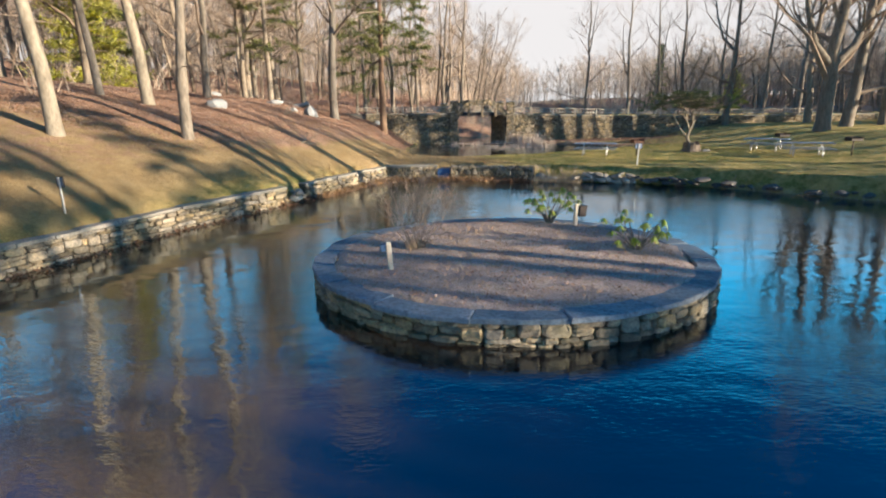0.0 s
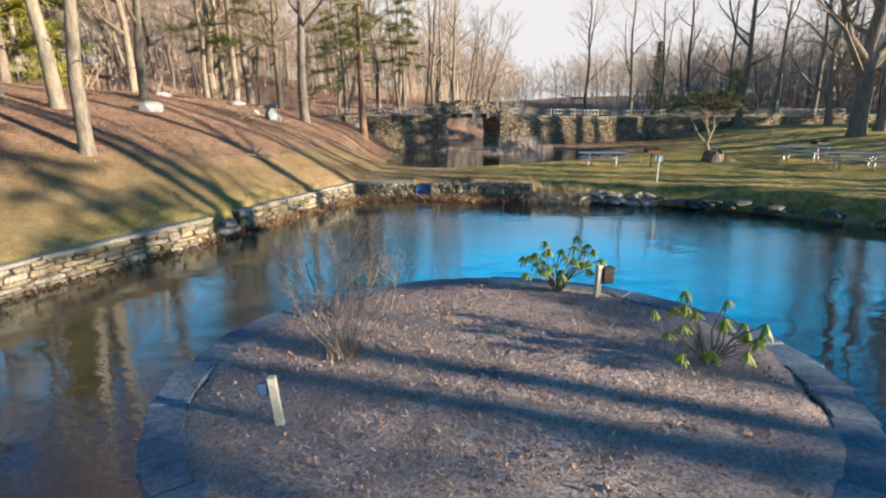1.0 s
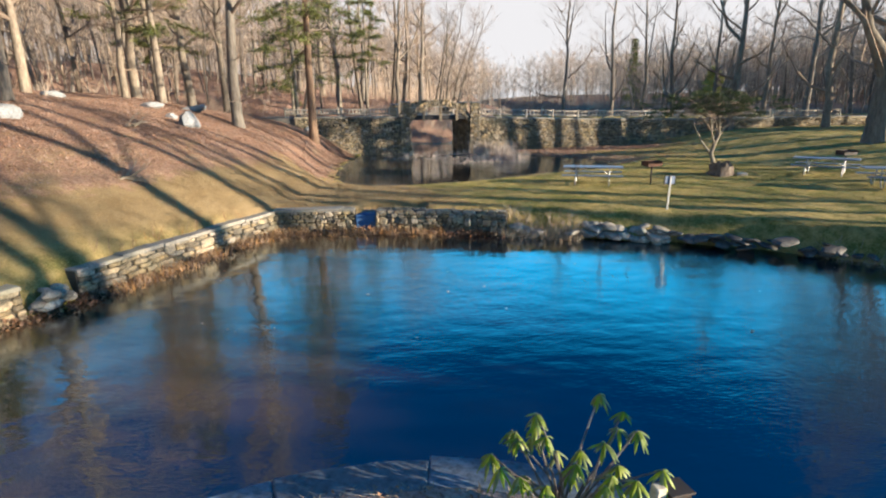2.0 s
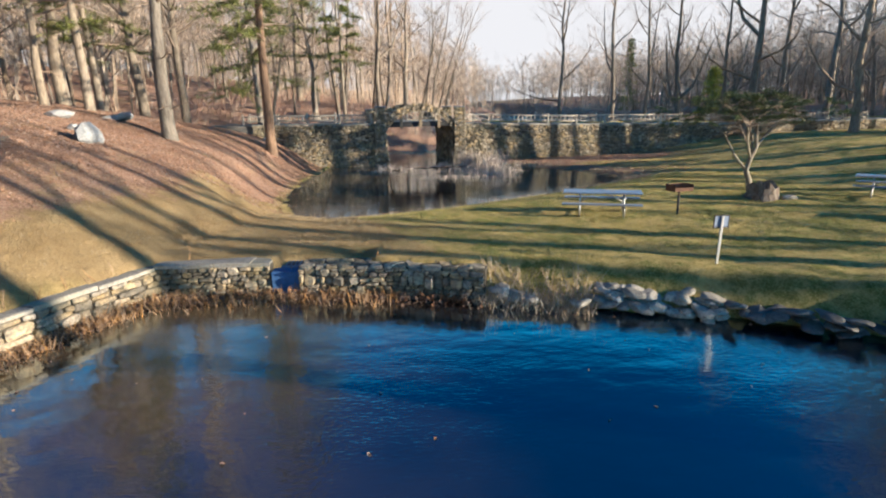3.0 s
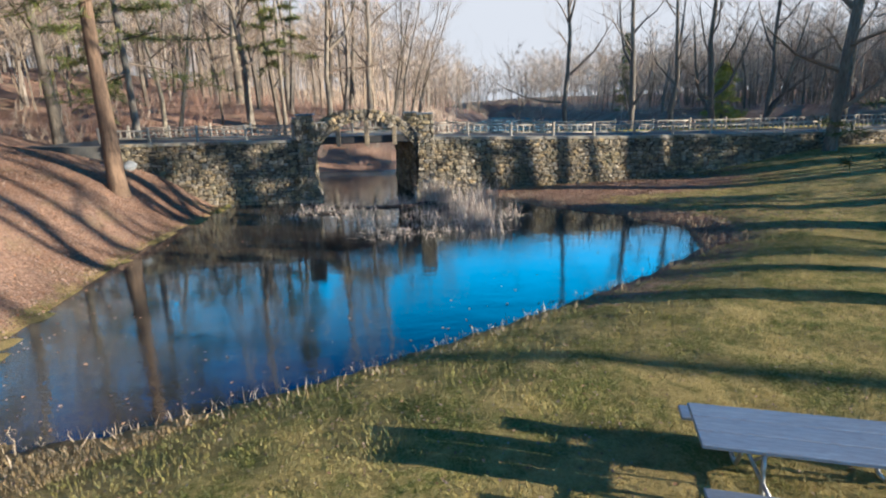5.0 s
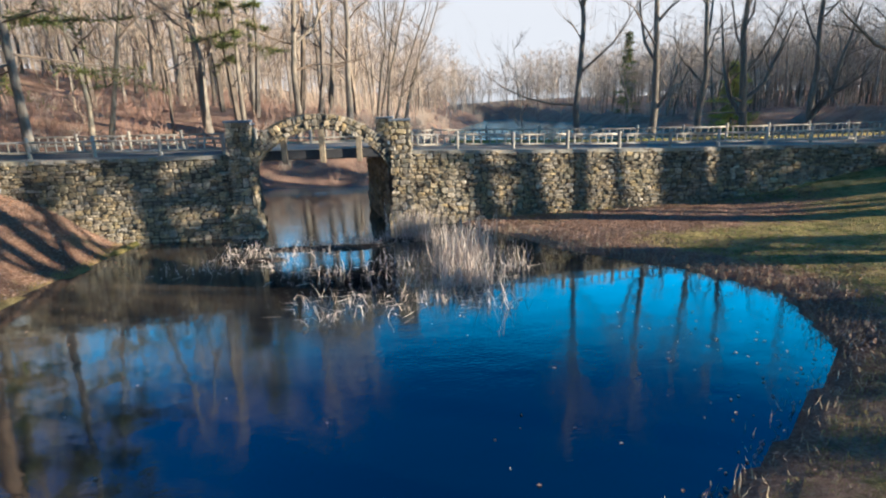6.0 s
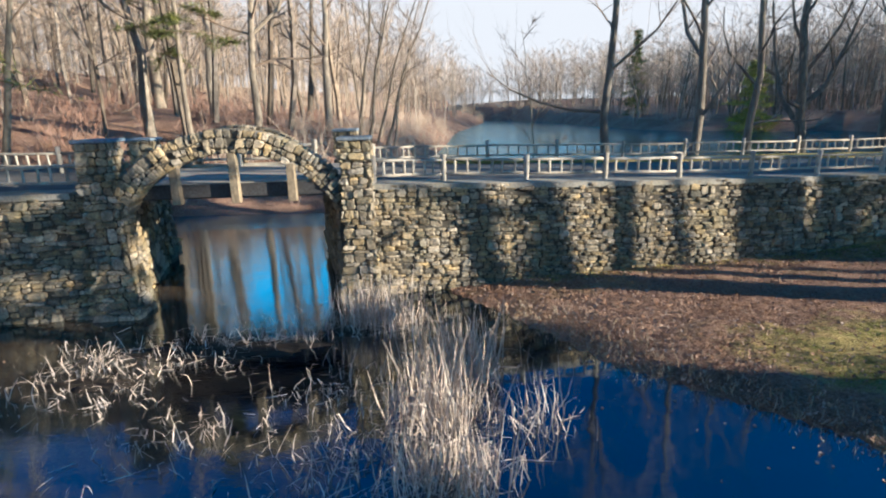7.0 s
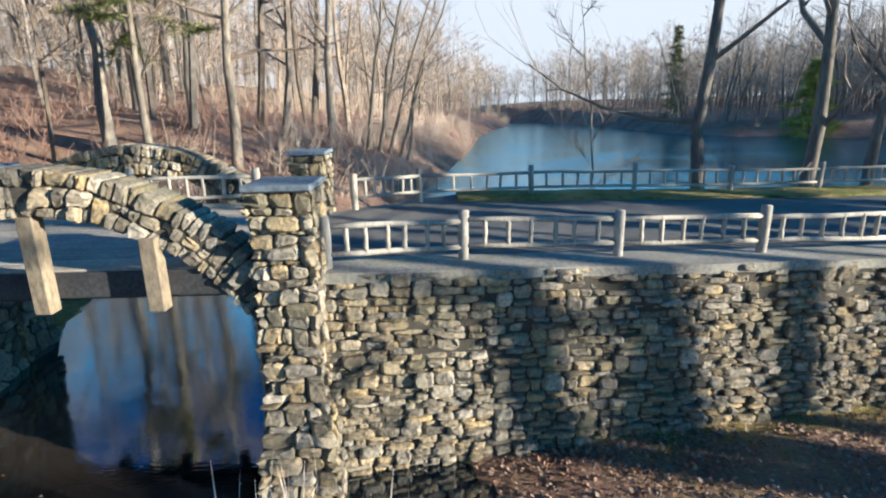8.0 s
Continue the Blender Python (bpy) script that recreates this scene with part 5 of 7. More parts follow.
def island():
    rng = random.Random(51)
    th = thing("island_planter", "round stone-walled island bed with slate coping standing in the pond", "planter", at=pose(IX, IY, 0) @ Matrix.Diagonal((1.055, 0.985, 1, 1)))
    core = Shape()
    n = 72
    for z in (-1.0, ITOP - 0.06):
        core.v += [((IR - 0.2) * math.cos(2 * math.pi * k / n), (IR - 0.2) * math.sin(2 * math.pi * k / n), z) for k in range(n)]
    core.f += [(k, (k + 1) % n, n + (k + 1) % n, n + k) for k in range(n)]
    core.f.append(tuple(range(n, 2 * n)))
    part("core", core.mesh("core"), M_CORE, th)
    # bed, slightly domed, with an uneven surface
    bed = Shape()
    rings, sides = 26, 110
    bed.v.append((0, 0, ITOP + 0.06))
    for i in range(1, rings + 1):
        r = (IR - 0.38) * i / rings
        for k in range(sides):
            a = 2 * math.pi * k / sides
            rr = r * (1 + 0.02 * math.sin(7 * a) + 0.015 * math.sin(13 * a + 1))
            x, y = rr * math.cos(a), rr * math.sin(a)
            bed.v.append((x, y, ITOP + (0.008 if i < rings else -0.03) + 0.06 * (1 - (i / rings) ** 2) + 0.018 * float(wave(np.array(x), np.array(y), 0.14)) + 0.012 * rng.uniform(-1, 1)))
    for k in range(sides):
        bed.f.append((0, 1 + k, 1 + (k + 1) % sides))
    for i in range(rings - 1):
        for k in range(sides):
            a, b = 1 + i * sides + k, 1 + i * sides + (k + 1) % sides
            bed.f.append((a, a + sides, b + sides, b))
    part("mulch_bed", bed.mesh("mulch_bed"), M_MULCH, th, "bed of grey-brown mulch and dead grass", True)
    # coping slabs
    a = 0.0
    while a < 2 * math.pi - 0.05:
        step = min(rng.uniform(0.10, 0.42), 2 * math.pi - a)
        e = 0.003 / 4
        inn, out, z = IR - 0.45 + rng.uniform(-0.06, 0.06), IR + rng.uniform(-0.05, 0.06), ITOP + rng.uniform(-0.02, 0.02)
        sh = Shape()
        m = max(2, int(step / 0.06))
        outline = [(out, a + e + (step - 2 * e) * i / m) for i in range(m + 1)] + [(inn, a + step - e - (step - 2 * e) * i / m) for i in range(m + 1)]
        outline = [(r + rng.uniform(-0.025, 0.025), t) for r, t in outline]
        cr, ca = (inn + out) / 2, a + step / 2
        k = len(outline)
        v = []
        for zz, shr in ((z - 0.085, 1.0), (z - 0.018, 1.0), (z, 0.94)):
            v += [((cr + (r - cr) * shr) * math.cos(ca + (t - ca) * shr ** 0.5), (cr + (r - cr) * shr) * math.sin(ca + (t - ca) * shr ** 0.5), zz + rng.uniform(-0.004, 0.004)) for r, t in outline]
        f = [(i + r * k, (i + 1) % k + r * k, (i + 1) % k + (r + 1) * k, i + (r + 1) * k) for r in (0, 1) for i in range(k)]
        f += [tuple(range(2 * k, 3 * k))]
        sh.add(v, f)
        part("coping_slab", sh.mesh("coping_slab"), M_SLATE, th, smooth_shade=False)
        a += step

    def place(u, v, d):
        ang = u / IR
        r = IR - 0.10 + d
        return (r * math.cos(ang), r * math.sin(ang), LOW - 0.12 + v)

    stone_field(th, courses(2 * math.pi * IR, ITOP - 0.085 - LOW + 0.12, 0.36, 0.11, rng, 0.2), place, rng, lambda u, v: u / IR > 2.9, proud=(0.02, 0.11), gap=0.005, back=-0.12)
    # dead grass standing in the mulch
    sh = Shape()
    for _ in range(15000):
        r, t = (IR - 0.40) * math.sqrt(rng.random()), rng.uniform(0, 6.283)
        p = Vector((r * math.cos(t), r * math.sin(t), ITOP - 0.03 + 0.09 * (1 - (r / IR) ** 2)))
        d = Vector((rng.uniform(-1, 1), rng.uniform(-1, 1), rng.uniform(0.1, 0.8))).normalized() * rng.uniform(0.04, 0.12)
        s = Vector((-d.y, d.x, 0)).normalized() * 0.007
        sh.add([tuple(p - s), tuple(p + s), tuple(p + d)], [(0, 1, 2)])
    tagged(part("dead_grass", sh.mesh("dead_grass"), M_STRAW, th), kind="stuff")
    return th


island()
M_WHITEPOST = surface("bare grey white post", [(0.5, 0.46, 0.38), (0.62, 0.58, 0.5), (0.3, 0.27, 0.22)], 3, 20, (0.7, 0.9), 0.3, 0.004)
M_PLAQUE = surface("blue plaque", [(0.05, 0.10, 0.20), (0.07, 0.13, 0.25), (0.03, 0.06, 0.12)], 4, 30, (0.6, 0.8), 0.1, 0.002)
M_BLACK = surface("black painted steel", [(0.018, 0.018, 0.02), (0.03, 0.03, 0.033), (0.06, 0.035, 0.025)], 3, 22, (0.5, 0.8), 0.2, 0.003, metal=0.2)
M_RUST = surface("rusty steel", [(0.10, 0.05, 0.035), (0.16, 0.08, 0.05), (0.05, 0.03, 0.025)], 4, 20, (0.7, 0.9), 0.3, 0.004, metal=0.3)
M_GALV = surface("galvanised tube", [(0.45, 0.46, 0.47), (0.55, 0.56, 0.57), (0.35, 0.36, 0.37)], 4, 30, (0.35, 0.55), 0.1, 0.001, metal=0.8)
M_ALU = surface("dull aluminium plank", [(0.24, 0.30, 0.40), (0.32, 0.38, 0.47), (0.18, 0.21, 0.27)], 1.5, 25, (0.4, 0.6), 0.15, 0.002, metal=0.5, stretch=(0.3, 4, 4))
M_SIGNBACK = surface("pale blue sign back", [(0.15, 0.20, 0.30), (0.20, 0.26, 0.37), (0.11, 0.15, 0.22)], 5, 30, (0.5, 0.7), 0.1, 0.001)
IBED = ITOP + 0.02


def short_post(x, y, h, lean, label, box):
    th = thing("marker_post", label, "post", "marker posts", pose(x, y, IBED - 0.02, lean[0], lean[1], 15))
    sh = Shape()
    sh.box(-0.05, 0.05, -0.05, 0.05, -0.25, h, 0.012)
    part("post", sh.mesh("post"), M_WHITEPOST, th)
    if box:
        sh = Shape()
        sh.box(0.055, 0.27, -0.09, 0.09, h - 0.34, h - 0.06, 0.015)
        part("outlet_box", sh.mesh("outlet_box"), M_BLACK, th, "dark weatherproof box")
        sh = Shape()
        sh.box(0.052, 0.285, -0.105, 0.105, h - 0.062, h - 0.04, 0.006)
        part("lid", sh.mesh("lid"), M_BLACK, th)
    else:
        sh = Shape()
        sh.box(-0.16, -0.052, -0.03, 0.03, h - 0.2, h - 0.05, 0.01)
        part("plaque", sh.mesh("plaque"), M_PLAQUE, th, "small blue plaque")
    return th


short_post(-0.28, 11.35, 0.62, (2, -4), "leaning weathered white post with a small blue plaque", False)
short_post(4.26, 15.4, 0.62, (0, 3), "weathered white post with a dark box on the island", True)


def bare_shrub(x, y, z, seed):
    rng = random.Random(seed)
    th = thing("bare_shrub", "leafless spreading shrub of fine reddish twigs on the island", "shrub", at=pose(x, y, z))
    sh, base = Shape(), Shape()
    for k in range(24):
        a = rng.uniform(0, 6.283)
        out = rng.uniform(0.15, 1.15)
        p = Vector((math.cos(a) * 0.16 * rng.random(), math.sin(a) * 0.16 * rng.random(), -0.04))
        branch(sh, p, Vector((math.cos(a) * out, math.sin(a) * out, 1)), rng.uniform(0.9, 1.7), rng.uniform(0.006, 0.011), 0, rng, lift=0.2, sides=(4, 3, 3), kids=(5, 3), wob=0.3)
    for k in range(170):
        a = rng.uniform(0, 6.283)
        d = Vector((math.cos(a) * rng.uniform(0.1, 0.7), math.sin(a) * rng.uniform(0.1, 0.7), 1)).normalized() * rng.uniform(0.15, 0.4)
        p = Vector((rng.gauss(0, 0.13), rng.gauss(0, 0.13), -0.02))
        s = Vector((-d.y, d.x, 0)).normalized() * 0.006
        base.add([tuple(p - s), tuple(p + s), tuple(p + d)], [(0, 1, 2)])
    part("crown", sh.mesh("crown"), surface("reddish twigs", [(0.19, 0.15, 0.125), (0.28, 0.22, 0.18), (0.11, 0.09, 0.08)], 1, 6, (0.8, 1), 0.0), th)
    tagged(part("dry_grass", base.mesh("dry_grass"), M_STRAW, th, "tuft of dry grass at the foot"), kind="stuff")
    return th


bare_shrub(0.12, 13.0, IBED + 0.04, 61)


def rhododendron(x, y, z, seed, spread, tall, tips):
    """Thin bare stems that end in drooping whorls of long leaves."""
    rng = random.Random(seed)
    th = thing("rhododendron", "sparse rhododendron with drooping green leaf clusters", "shrub", "rhododendrons", pose(x, y, z))
    bark = M_BARK
    for k in range(tips):
        a = k * 2.4 + rng.uniform(-0.4, 0.4)
        r = spread * math.sqrt((k + 0.6) / tips)
        end = Vector((math.cos(a) * r, math.sin(a) * r * 0.8, tall * rng.uniform(0.35, 1.0)))
        mid = Vector((end.x * 0.45 + rng.uniform(-0.08, 0.08), end.y * 0.45 + rng.uniform(-0.08, 0.08), end.z * 0.55))
        st = Shape()
        st.tube([Vector((rng.uniform(-0.05, 0.05), rng.uniform(-0.05, 0.05), -0.05)), mid, end], [0.014, 0.011, 0.007], 5, cap=False)
        part("stem", st.mesh("stem"), bark, th)
        leaves = Shape()
        n = rng.randint(9, 13)
        for j in range(n):
            b = j * 6.283 / n + rng.uniform(-0.3, 0.3)
            ln, wd, drop = rng.uniform(0.09, 0.16), rng.uniform(0.028, 0.042), rng.uniform(0.5, 1.6)
            d = Vector((math.cos(b), math.sin(b), -drop * 0.6)).normalized()
            s = Vector((-math.sin(b), math.cos(b), 0))
            up = s.cross(d).normalized()
            rows = []
            for t, w in ((0.05, 0.25), (0.35, 0.95), (0.7, 0.9), (1.0, 0.08)):
                c = end + d * ln * t + Vector((0, 0, -0.07 * t * t * drop))
                rows.append([c - s * wd * w * 0.5 + up * 0.006, c - up * 0.006 * w, c + s * wd * w * 0.5 + up * 0.006])
            vs = [tuple(p) for row in rows for p in row]
            fs = [(3 * i + j2, 3 * i + j2 + 1, 3 * i + j2 + 4, 3 * i + j2 + 3) for i in range(3) for j2 in (0, 1)]
            leaves.add(vs, fs)
        part("leaf_whorl", leaves.mesh("leaf_whorl"), M_RHODO, th, smooth_shade=True)
    return th


rhododendron(3.62, 15.75, IBED, 71, 0.85, 0.95, 30)
rhododendron(5.05, 12.7, IBED, 72, 0.8, 0.85, 20)


# ---------------------------------------------------------------- pond walls
def along(line):
    """Length along a line of points, and a function from that length to the place and the way out to the right."""
    pts = [Vector((*p, 0)) for p in line]
    acc = [0.0]
    for a, b in zip(pts, pts[1:]):
        acc.append(acc[-1] + (b - a).length)

    def at(u):
        u = min(max(u, 0), acc[-1] - 1e-4)
        i = max(k for k in range(len(pts) - 1) if acc[k] <= u)
        t = (u - acc[i]) / (acc[i + 1] - acc[i])
        way = (pts[i + 1] - pts[i]).normalized()
        return pts[i].lerp(pts[i + 1], t), Vector((way.y, -way.x, 0))

    return acc[-1], at


def pond_wall(name, line, foot, top, label, cw, ch, seed, near, cap_len=(0.7, 1.5), width=0.45, capped=True, rough=(0.02, 0.10), cap_material=None, uneven=0.015, paved=False):
    """A low dry-stone wall along the water, its face to the right of the line, with a flat top."""
    rng = random.Random(seed)
    total, at = along(line)
    core = Shape()
    n = max(3, int(total / 0.5))
    for k in range(n + 1):
        p, out = at(total * k / n)
        for off, z in ((-0.03, foot - 0.4), (-0.03, top - 0.05), (-width, top - 0.05), (-width, foot - 0.4)):
            q = p + out * off
            core.v.append((q.x, q.y, z))
    for k in range(n):
        for j in range(3):
            a = 4 * k + j
            core.f.append((a, a + 1, a + 5, a + 4))
    core.f += [(0, 1, 2, 3), (4 * n + 3, 4 * n + 2, 4 * n + 1, 4 * n)]
    th = tagged(put(name, core.mesh(name), M_CORE), label, "stone wall", kind="structure")

    def place(u, v, d):
        p, out = at(u)
        q = p + out * d
        return (q.x, q.y, foot + v)

    span = top - foot - 0.08
    stone_field(th, courses(total, span, cw, ch, rng, 0.22), place, rng, near, proud=rough, gap=0.008, back=-0.12)
    if paved:
        # the top is laid with flat rubble
        def flat(u, v, d):
            p, out = at(u)
            q = p + out * (0.04 - width + v)
            return (q.x, q.y, top - 0.05 + d)

        stone_field(th, cells(total, width, 0.34, 0.26, rng, 0.4, 0.15), lambda u, v, d: flat(u, v, d), rng, near, "top_stone", proud=(0.0, 0.045), gap=0.008, back=-0.08)
        return th
    u = 0.0
    while u < total - 0.1:
        step = min(rng.uniform(*cap_len), total - u)
        sh = Shape()
        m = max(1, int(step / 0.5))
        rows = []
        dz, w0, w1 = rng.uniform(-uneven, uneven * 1.3), rng.uniform(-0.02, 0.06), -width - rng.uniform(-0.08, 0.05)
        for i in range(m + 1):
            p, out = at(u + 0.008 + (step - 0.016) * i / m)
            rows.append([(p + out * (w0 + rng.uniform(-0.012, 0.012)), top - 0.09), (p + out * w0, top - 0.02 + dz), (p + out * (w0 - 0.03), top + dz), (p + out * (w1 + 0.03), top + dz + rng.uniform(-0.006, 0.006)), (p + out * w1, top - 0.02 + dz), (p + out * w1, top - 0.09)])
        for row in rows:
            sh.v += [(q.x, q.y, z) for q, z in row]
        for i in range(m):
            for j in range(5):
                a = 6 * i + j
                sh.f.append((a, a + 1, a + 7, a + 6))
        sh.f += [tuple(range(6))[::-1], tuple(6 * m + j for j in range(6))]
        if capped:
            part("coping", sh.mesh("coping"), cap_material or M_CONCRETE, th)
        u += step
    return th


pond_wall("wall_pond_west", [(-12.2, 2), (-9.35, 12.4), (-7.75, 17.8), (-5.75, 22.25)], LOW - 0.1, 0.58, "low stone pond wall with a flat weathered concrete top", 0.46, 0.10, 81, lambda u, v: 10.5 < u)
pond_wall("wall_pond_west_end", [(-5.3, 23.3), (-3.5, 28.0), (-2.65, 29.9)], LOW - 0.1, 0.58, "low stone pond wall with a flat weathered concrete top", 0.46, 0.10, 82, lambda u, v: True)
pond_wall("wall_pond_corner", [(-2.75, 29.85), (0.0, 29.75)], LOW - 0.1, 0.62, "rubble stone pond wall with a flat top beside the spillway", 0.26, 0.095, 83, lambda u, v: True, width=0.6)
pond_wall("wall_pond_north", [(0.72, 29.55), (3.0, 29.3), (5.0, 28.75)], LOW - 0.1, 0.6, "dry-stone pond wall of stacked rubble", 0.22, 0.115, 84, lambda u, v: True, cap_len=(0.25, 0.6), width=0.75, rough=(0.0, 0.16), cap_material=M_STONE, uneven=0.05, paved=True)


def sluice(x0, x1, y0, y1, z):
    """A shallow concrete box let into the bank, covered by a grate of steel bars."""
    sh = Shape()
    sh.box(x0 - 0.1, x1 + 0.1, y0 - 0.1, y1 + 0.1, z - 0.7, z - 0.035, 0.02)
    tagged(put("sluice_box", sh.mesh("sluice_box"), M_CORE), "dark concrete sluice box behind the pond wall", "sluice", kind="structure")
    th = thing("drain_grate", "blue-grey steel bar grate over the sluice behind the wall", "grate", at=pose(x0, y0, z))
    w, d = x1 - x0, y1 - y0
    for a, b, c, e in ((-0.05, w + 0.05, -0.05, 0.0), (-0.05, w + 0.05, d, d + 0.05), (-0.05, 0.0, 0.002, d - 0.002), (w, w + 0.05, 0.002, d - 0.002)):
        sh = Shape()
        sh.box(a, b, c, e, -0.035, 0.02, 0.005)
        part("frame_bar", sh.mesh("frame_bar"), M_STEEL, th)
    bar = Shape()
    bar.box(-0.022, 0.022, 0.001, d - 0.001, -0.02, 0.012, 0.004)
    me = bar.mesh("bar")
    n = int(w / 0.1)
    for k in range(n):
        ob = part("bar", me, M_STEEL, th)
        ob.matrix_basis = pose((k + 0.5) * w / n, 0, 0)


M_STEEL = surface("weathered steel", [(0.15, 0.21, 0.33), (0.22, 0.28, 0.40), (0.09, 0.11, 0.14)], 3, 22, (0.45, 0.7), 0.2, 0.002, metal=0.4)
sluice(0.02, 2.45, 30.12, 30.8, 0.42)
# slab in the notch; shade and reflected sky are painted on as blue
sh = Shape()
sh.box(0.03, 0.69, 29.66, 30.04, -0.4, 0.41, 0.02)
tagged(put("spillway_slab", sh.mesh("spillway_slab"), surface("slab with painted blue shade", [(0.035, 0.10, 0.25), (0.05, 0.13, 0.30), (0.03, 0.06, 0.14)], 3, 20, (0.6, 0.8), 0.2, 0.003)), "slab in the pond wall notch, its shade and sky reflection painted deep blue", "spillway", kind="structure")


def boulder(sh, x, y, z, sx, sy, sz, rng, rot=None):
    """A rough stone: a faceted block with broken corners."""
    bm = bmesh.new()
    bmesh.ops.create_icosphere(bm, subdivisions=2, radius=1.15)
    axes = [Vector((rng.gauss(0, 1), rng.gauss(0, 1), rng.gauss(0, 1))).normalized() for _ in range(11)]
    for v in bm.verts:
        d = v.co.normalized()
        k = min(1.15, min((0.66 + 0.24 * (i % 3) / 2) / max(0.05, d.dot(a)) for i, a in enumerate(axes)))
        v.co = d * k * rng.uniform(0.96, 1.03)
    m = Matrix.Translation((x, y, z)) @ Euler((rng.uniform(-0.25, 0.25), rng.uniform(-0.25, 0.25), rng.uniform(0, 3.14) if rot is None else rot)).to_matrix().to_4x4() @ Matrix.Diagonal((sx, sy, sz, 1))
    bm.verts.index_update()
    sh.add([tuple(m @ v.co) for v in bm.verts], [[v.index for v in f.verts] for f in bm.faces])
    bm.free()


M_PALEROCK = surface("pale quartz boulder", [(0.25, 0.24, 0.215), (0.42, 0.385, 0.32), (0.11, 0.105, 0.098)], 2.0, 16, (0.75, 0.95), 0.6, 0.015, spread=0.3)
M_WHITEROCK = surface("pale grey slope boulder", [(0.25, 0.265, 0.28), (0.36, 0.37, 0.38), (0.14, 0.148, 0.155)], 2.0, 14, (0.75, 0.95), 0.6, 0.02, spread=0.1)
M_DARKROCK = surface("dark wet slab", [(0.07, 0.07, 0.07), (0.12, 0.115, 0.105), (0.04, 0.04, 0.04)], 2.0, 14, (0.5, 0.85), 0.6, 0.015, spread=0.25)


def rock(x, y, z, sx, sy, sz, seed, material, label, group, rot=None):
    sh = Shape()
    boulder(sh, 0, 0, 0, sx, sy, sz, random.Random(seed), rot)
    ob = put("boulder", sh.mesh("boulder"), material)
    ob.matrix_basis = pose(x, y, z)
    return tagged(ob, label, "rock", group)


rng = random.Random(90)
for k in range(46):            # the pile of pale stones
    u = rng.random()
    x, y = 7.45 + 2.1 * u + rng.uniform(-0.12, 0.12), 27.98 - 0.75 * u + rng.uniform(-0.12, 0.42)
    s = rng.uniform(0.13, 0.25)
    rock(x, y, LOW + 0.03 + rng.uniform(0, 0.40) * (1 if y > 28.05 - 0.75 * u else 0.5), s * 1.5, s, s * 0.5, 500 + k, M_PALEROCK, "rough pale stone of the pile on the pond bank", "stones of the bank")
for k in range(26):            # darker flat slabs further on
    u = rng.random()
    x, y = 9.6 + 3.7 * u, 27.25 - 2.25 * u + rng.uniform(-0.1, 0.35)
    s = rng.uniform(0.15, 0.30)
    rock(x, y, LOW + 0.08 + rng.uniform(0, 0.28), s * 1.6, s * 0.9, s * 0.3, 540 + k, M_DARKROCK if rng.random() < 0.9 else M_PALEROCK, "dark flat slab at the pond edge", "stones of the bank")
for k in range(26):            # single stones along the turf bank and the broken wall
    u = rng.random()
    if k < 14:
        x, y = 13.0 + 4.5 * u, 25.2 - 3.9 * u + rng.uniform(-0.2, 0.2)
    else:
        x, y = 4.9 + 2.1 * u, 28.75 - 0.95 * u + rng.uniform(-0.1, 0.3)
    s = rng.uniform(0.1, 0.24)
    rock(x, y, LOW + 0.1 + rng.uniform(0, 0.15), s * 1.3, s, s * 0.6, 570 + k, M_DARKROCK if k < 14 else M_PALEROCK, "weathered stone half sunk in the pond bank", "stones of the bank")
for k in range(12):            # fallen coping at the break in the west wall
    x, y = -5.45 + rng.uniform(-0.35, 0.3), 22.8 + rng.uniform(-0.5, 0.6)
    s = rng.uniform(0.1, 0.22)
    rock(x, y, LOW + 0.1 + rng.uniform(0.0, 0.4), s * 1.4, s, s * 0.6, 600 + k, M_PALEROCK, "fallen stone in the broken pond wall", "fallen wall stones")
for i, (x, y, sx, sy, sz, rot) in enumerate(((-12.2, 31.65, 0.62, 0.42, 0.4, 0.1), (-8.95, 38.8, 0.85, 0.5, 0.62, 1.9), (-11.6, 46.0, 0.8, 0.4, 0.3, 0.3), (-13.0, 43.5, 0.7, 0.35, 0.25, 0.2), (-10.7, 40.9, 0.3, 0.22, 0.18, 0.5), (-16.2, 40.5, 0.6, 0.35, 0.25, 0.4), (-6.8, 55.2, 0.45, 0.3, 0.25, 1.0))):
    rock(x, y, ground_z(x, y) + 0.1, sx, sy, sz, 620 + i, M_WHITEROCK, "pale grey boulder half buried in fallen leaves", "slope boulders", rot)


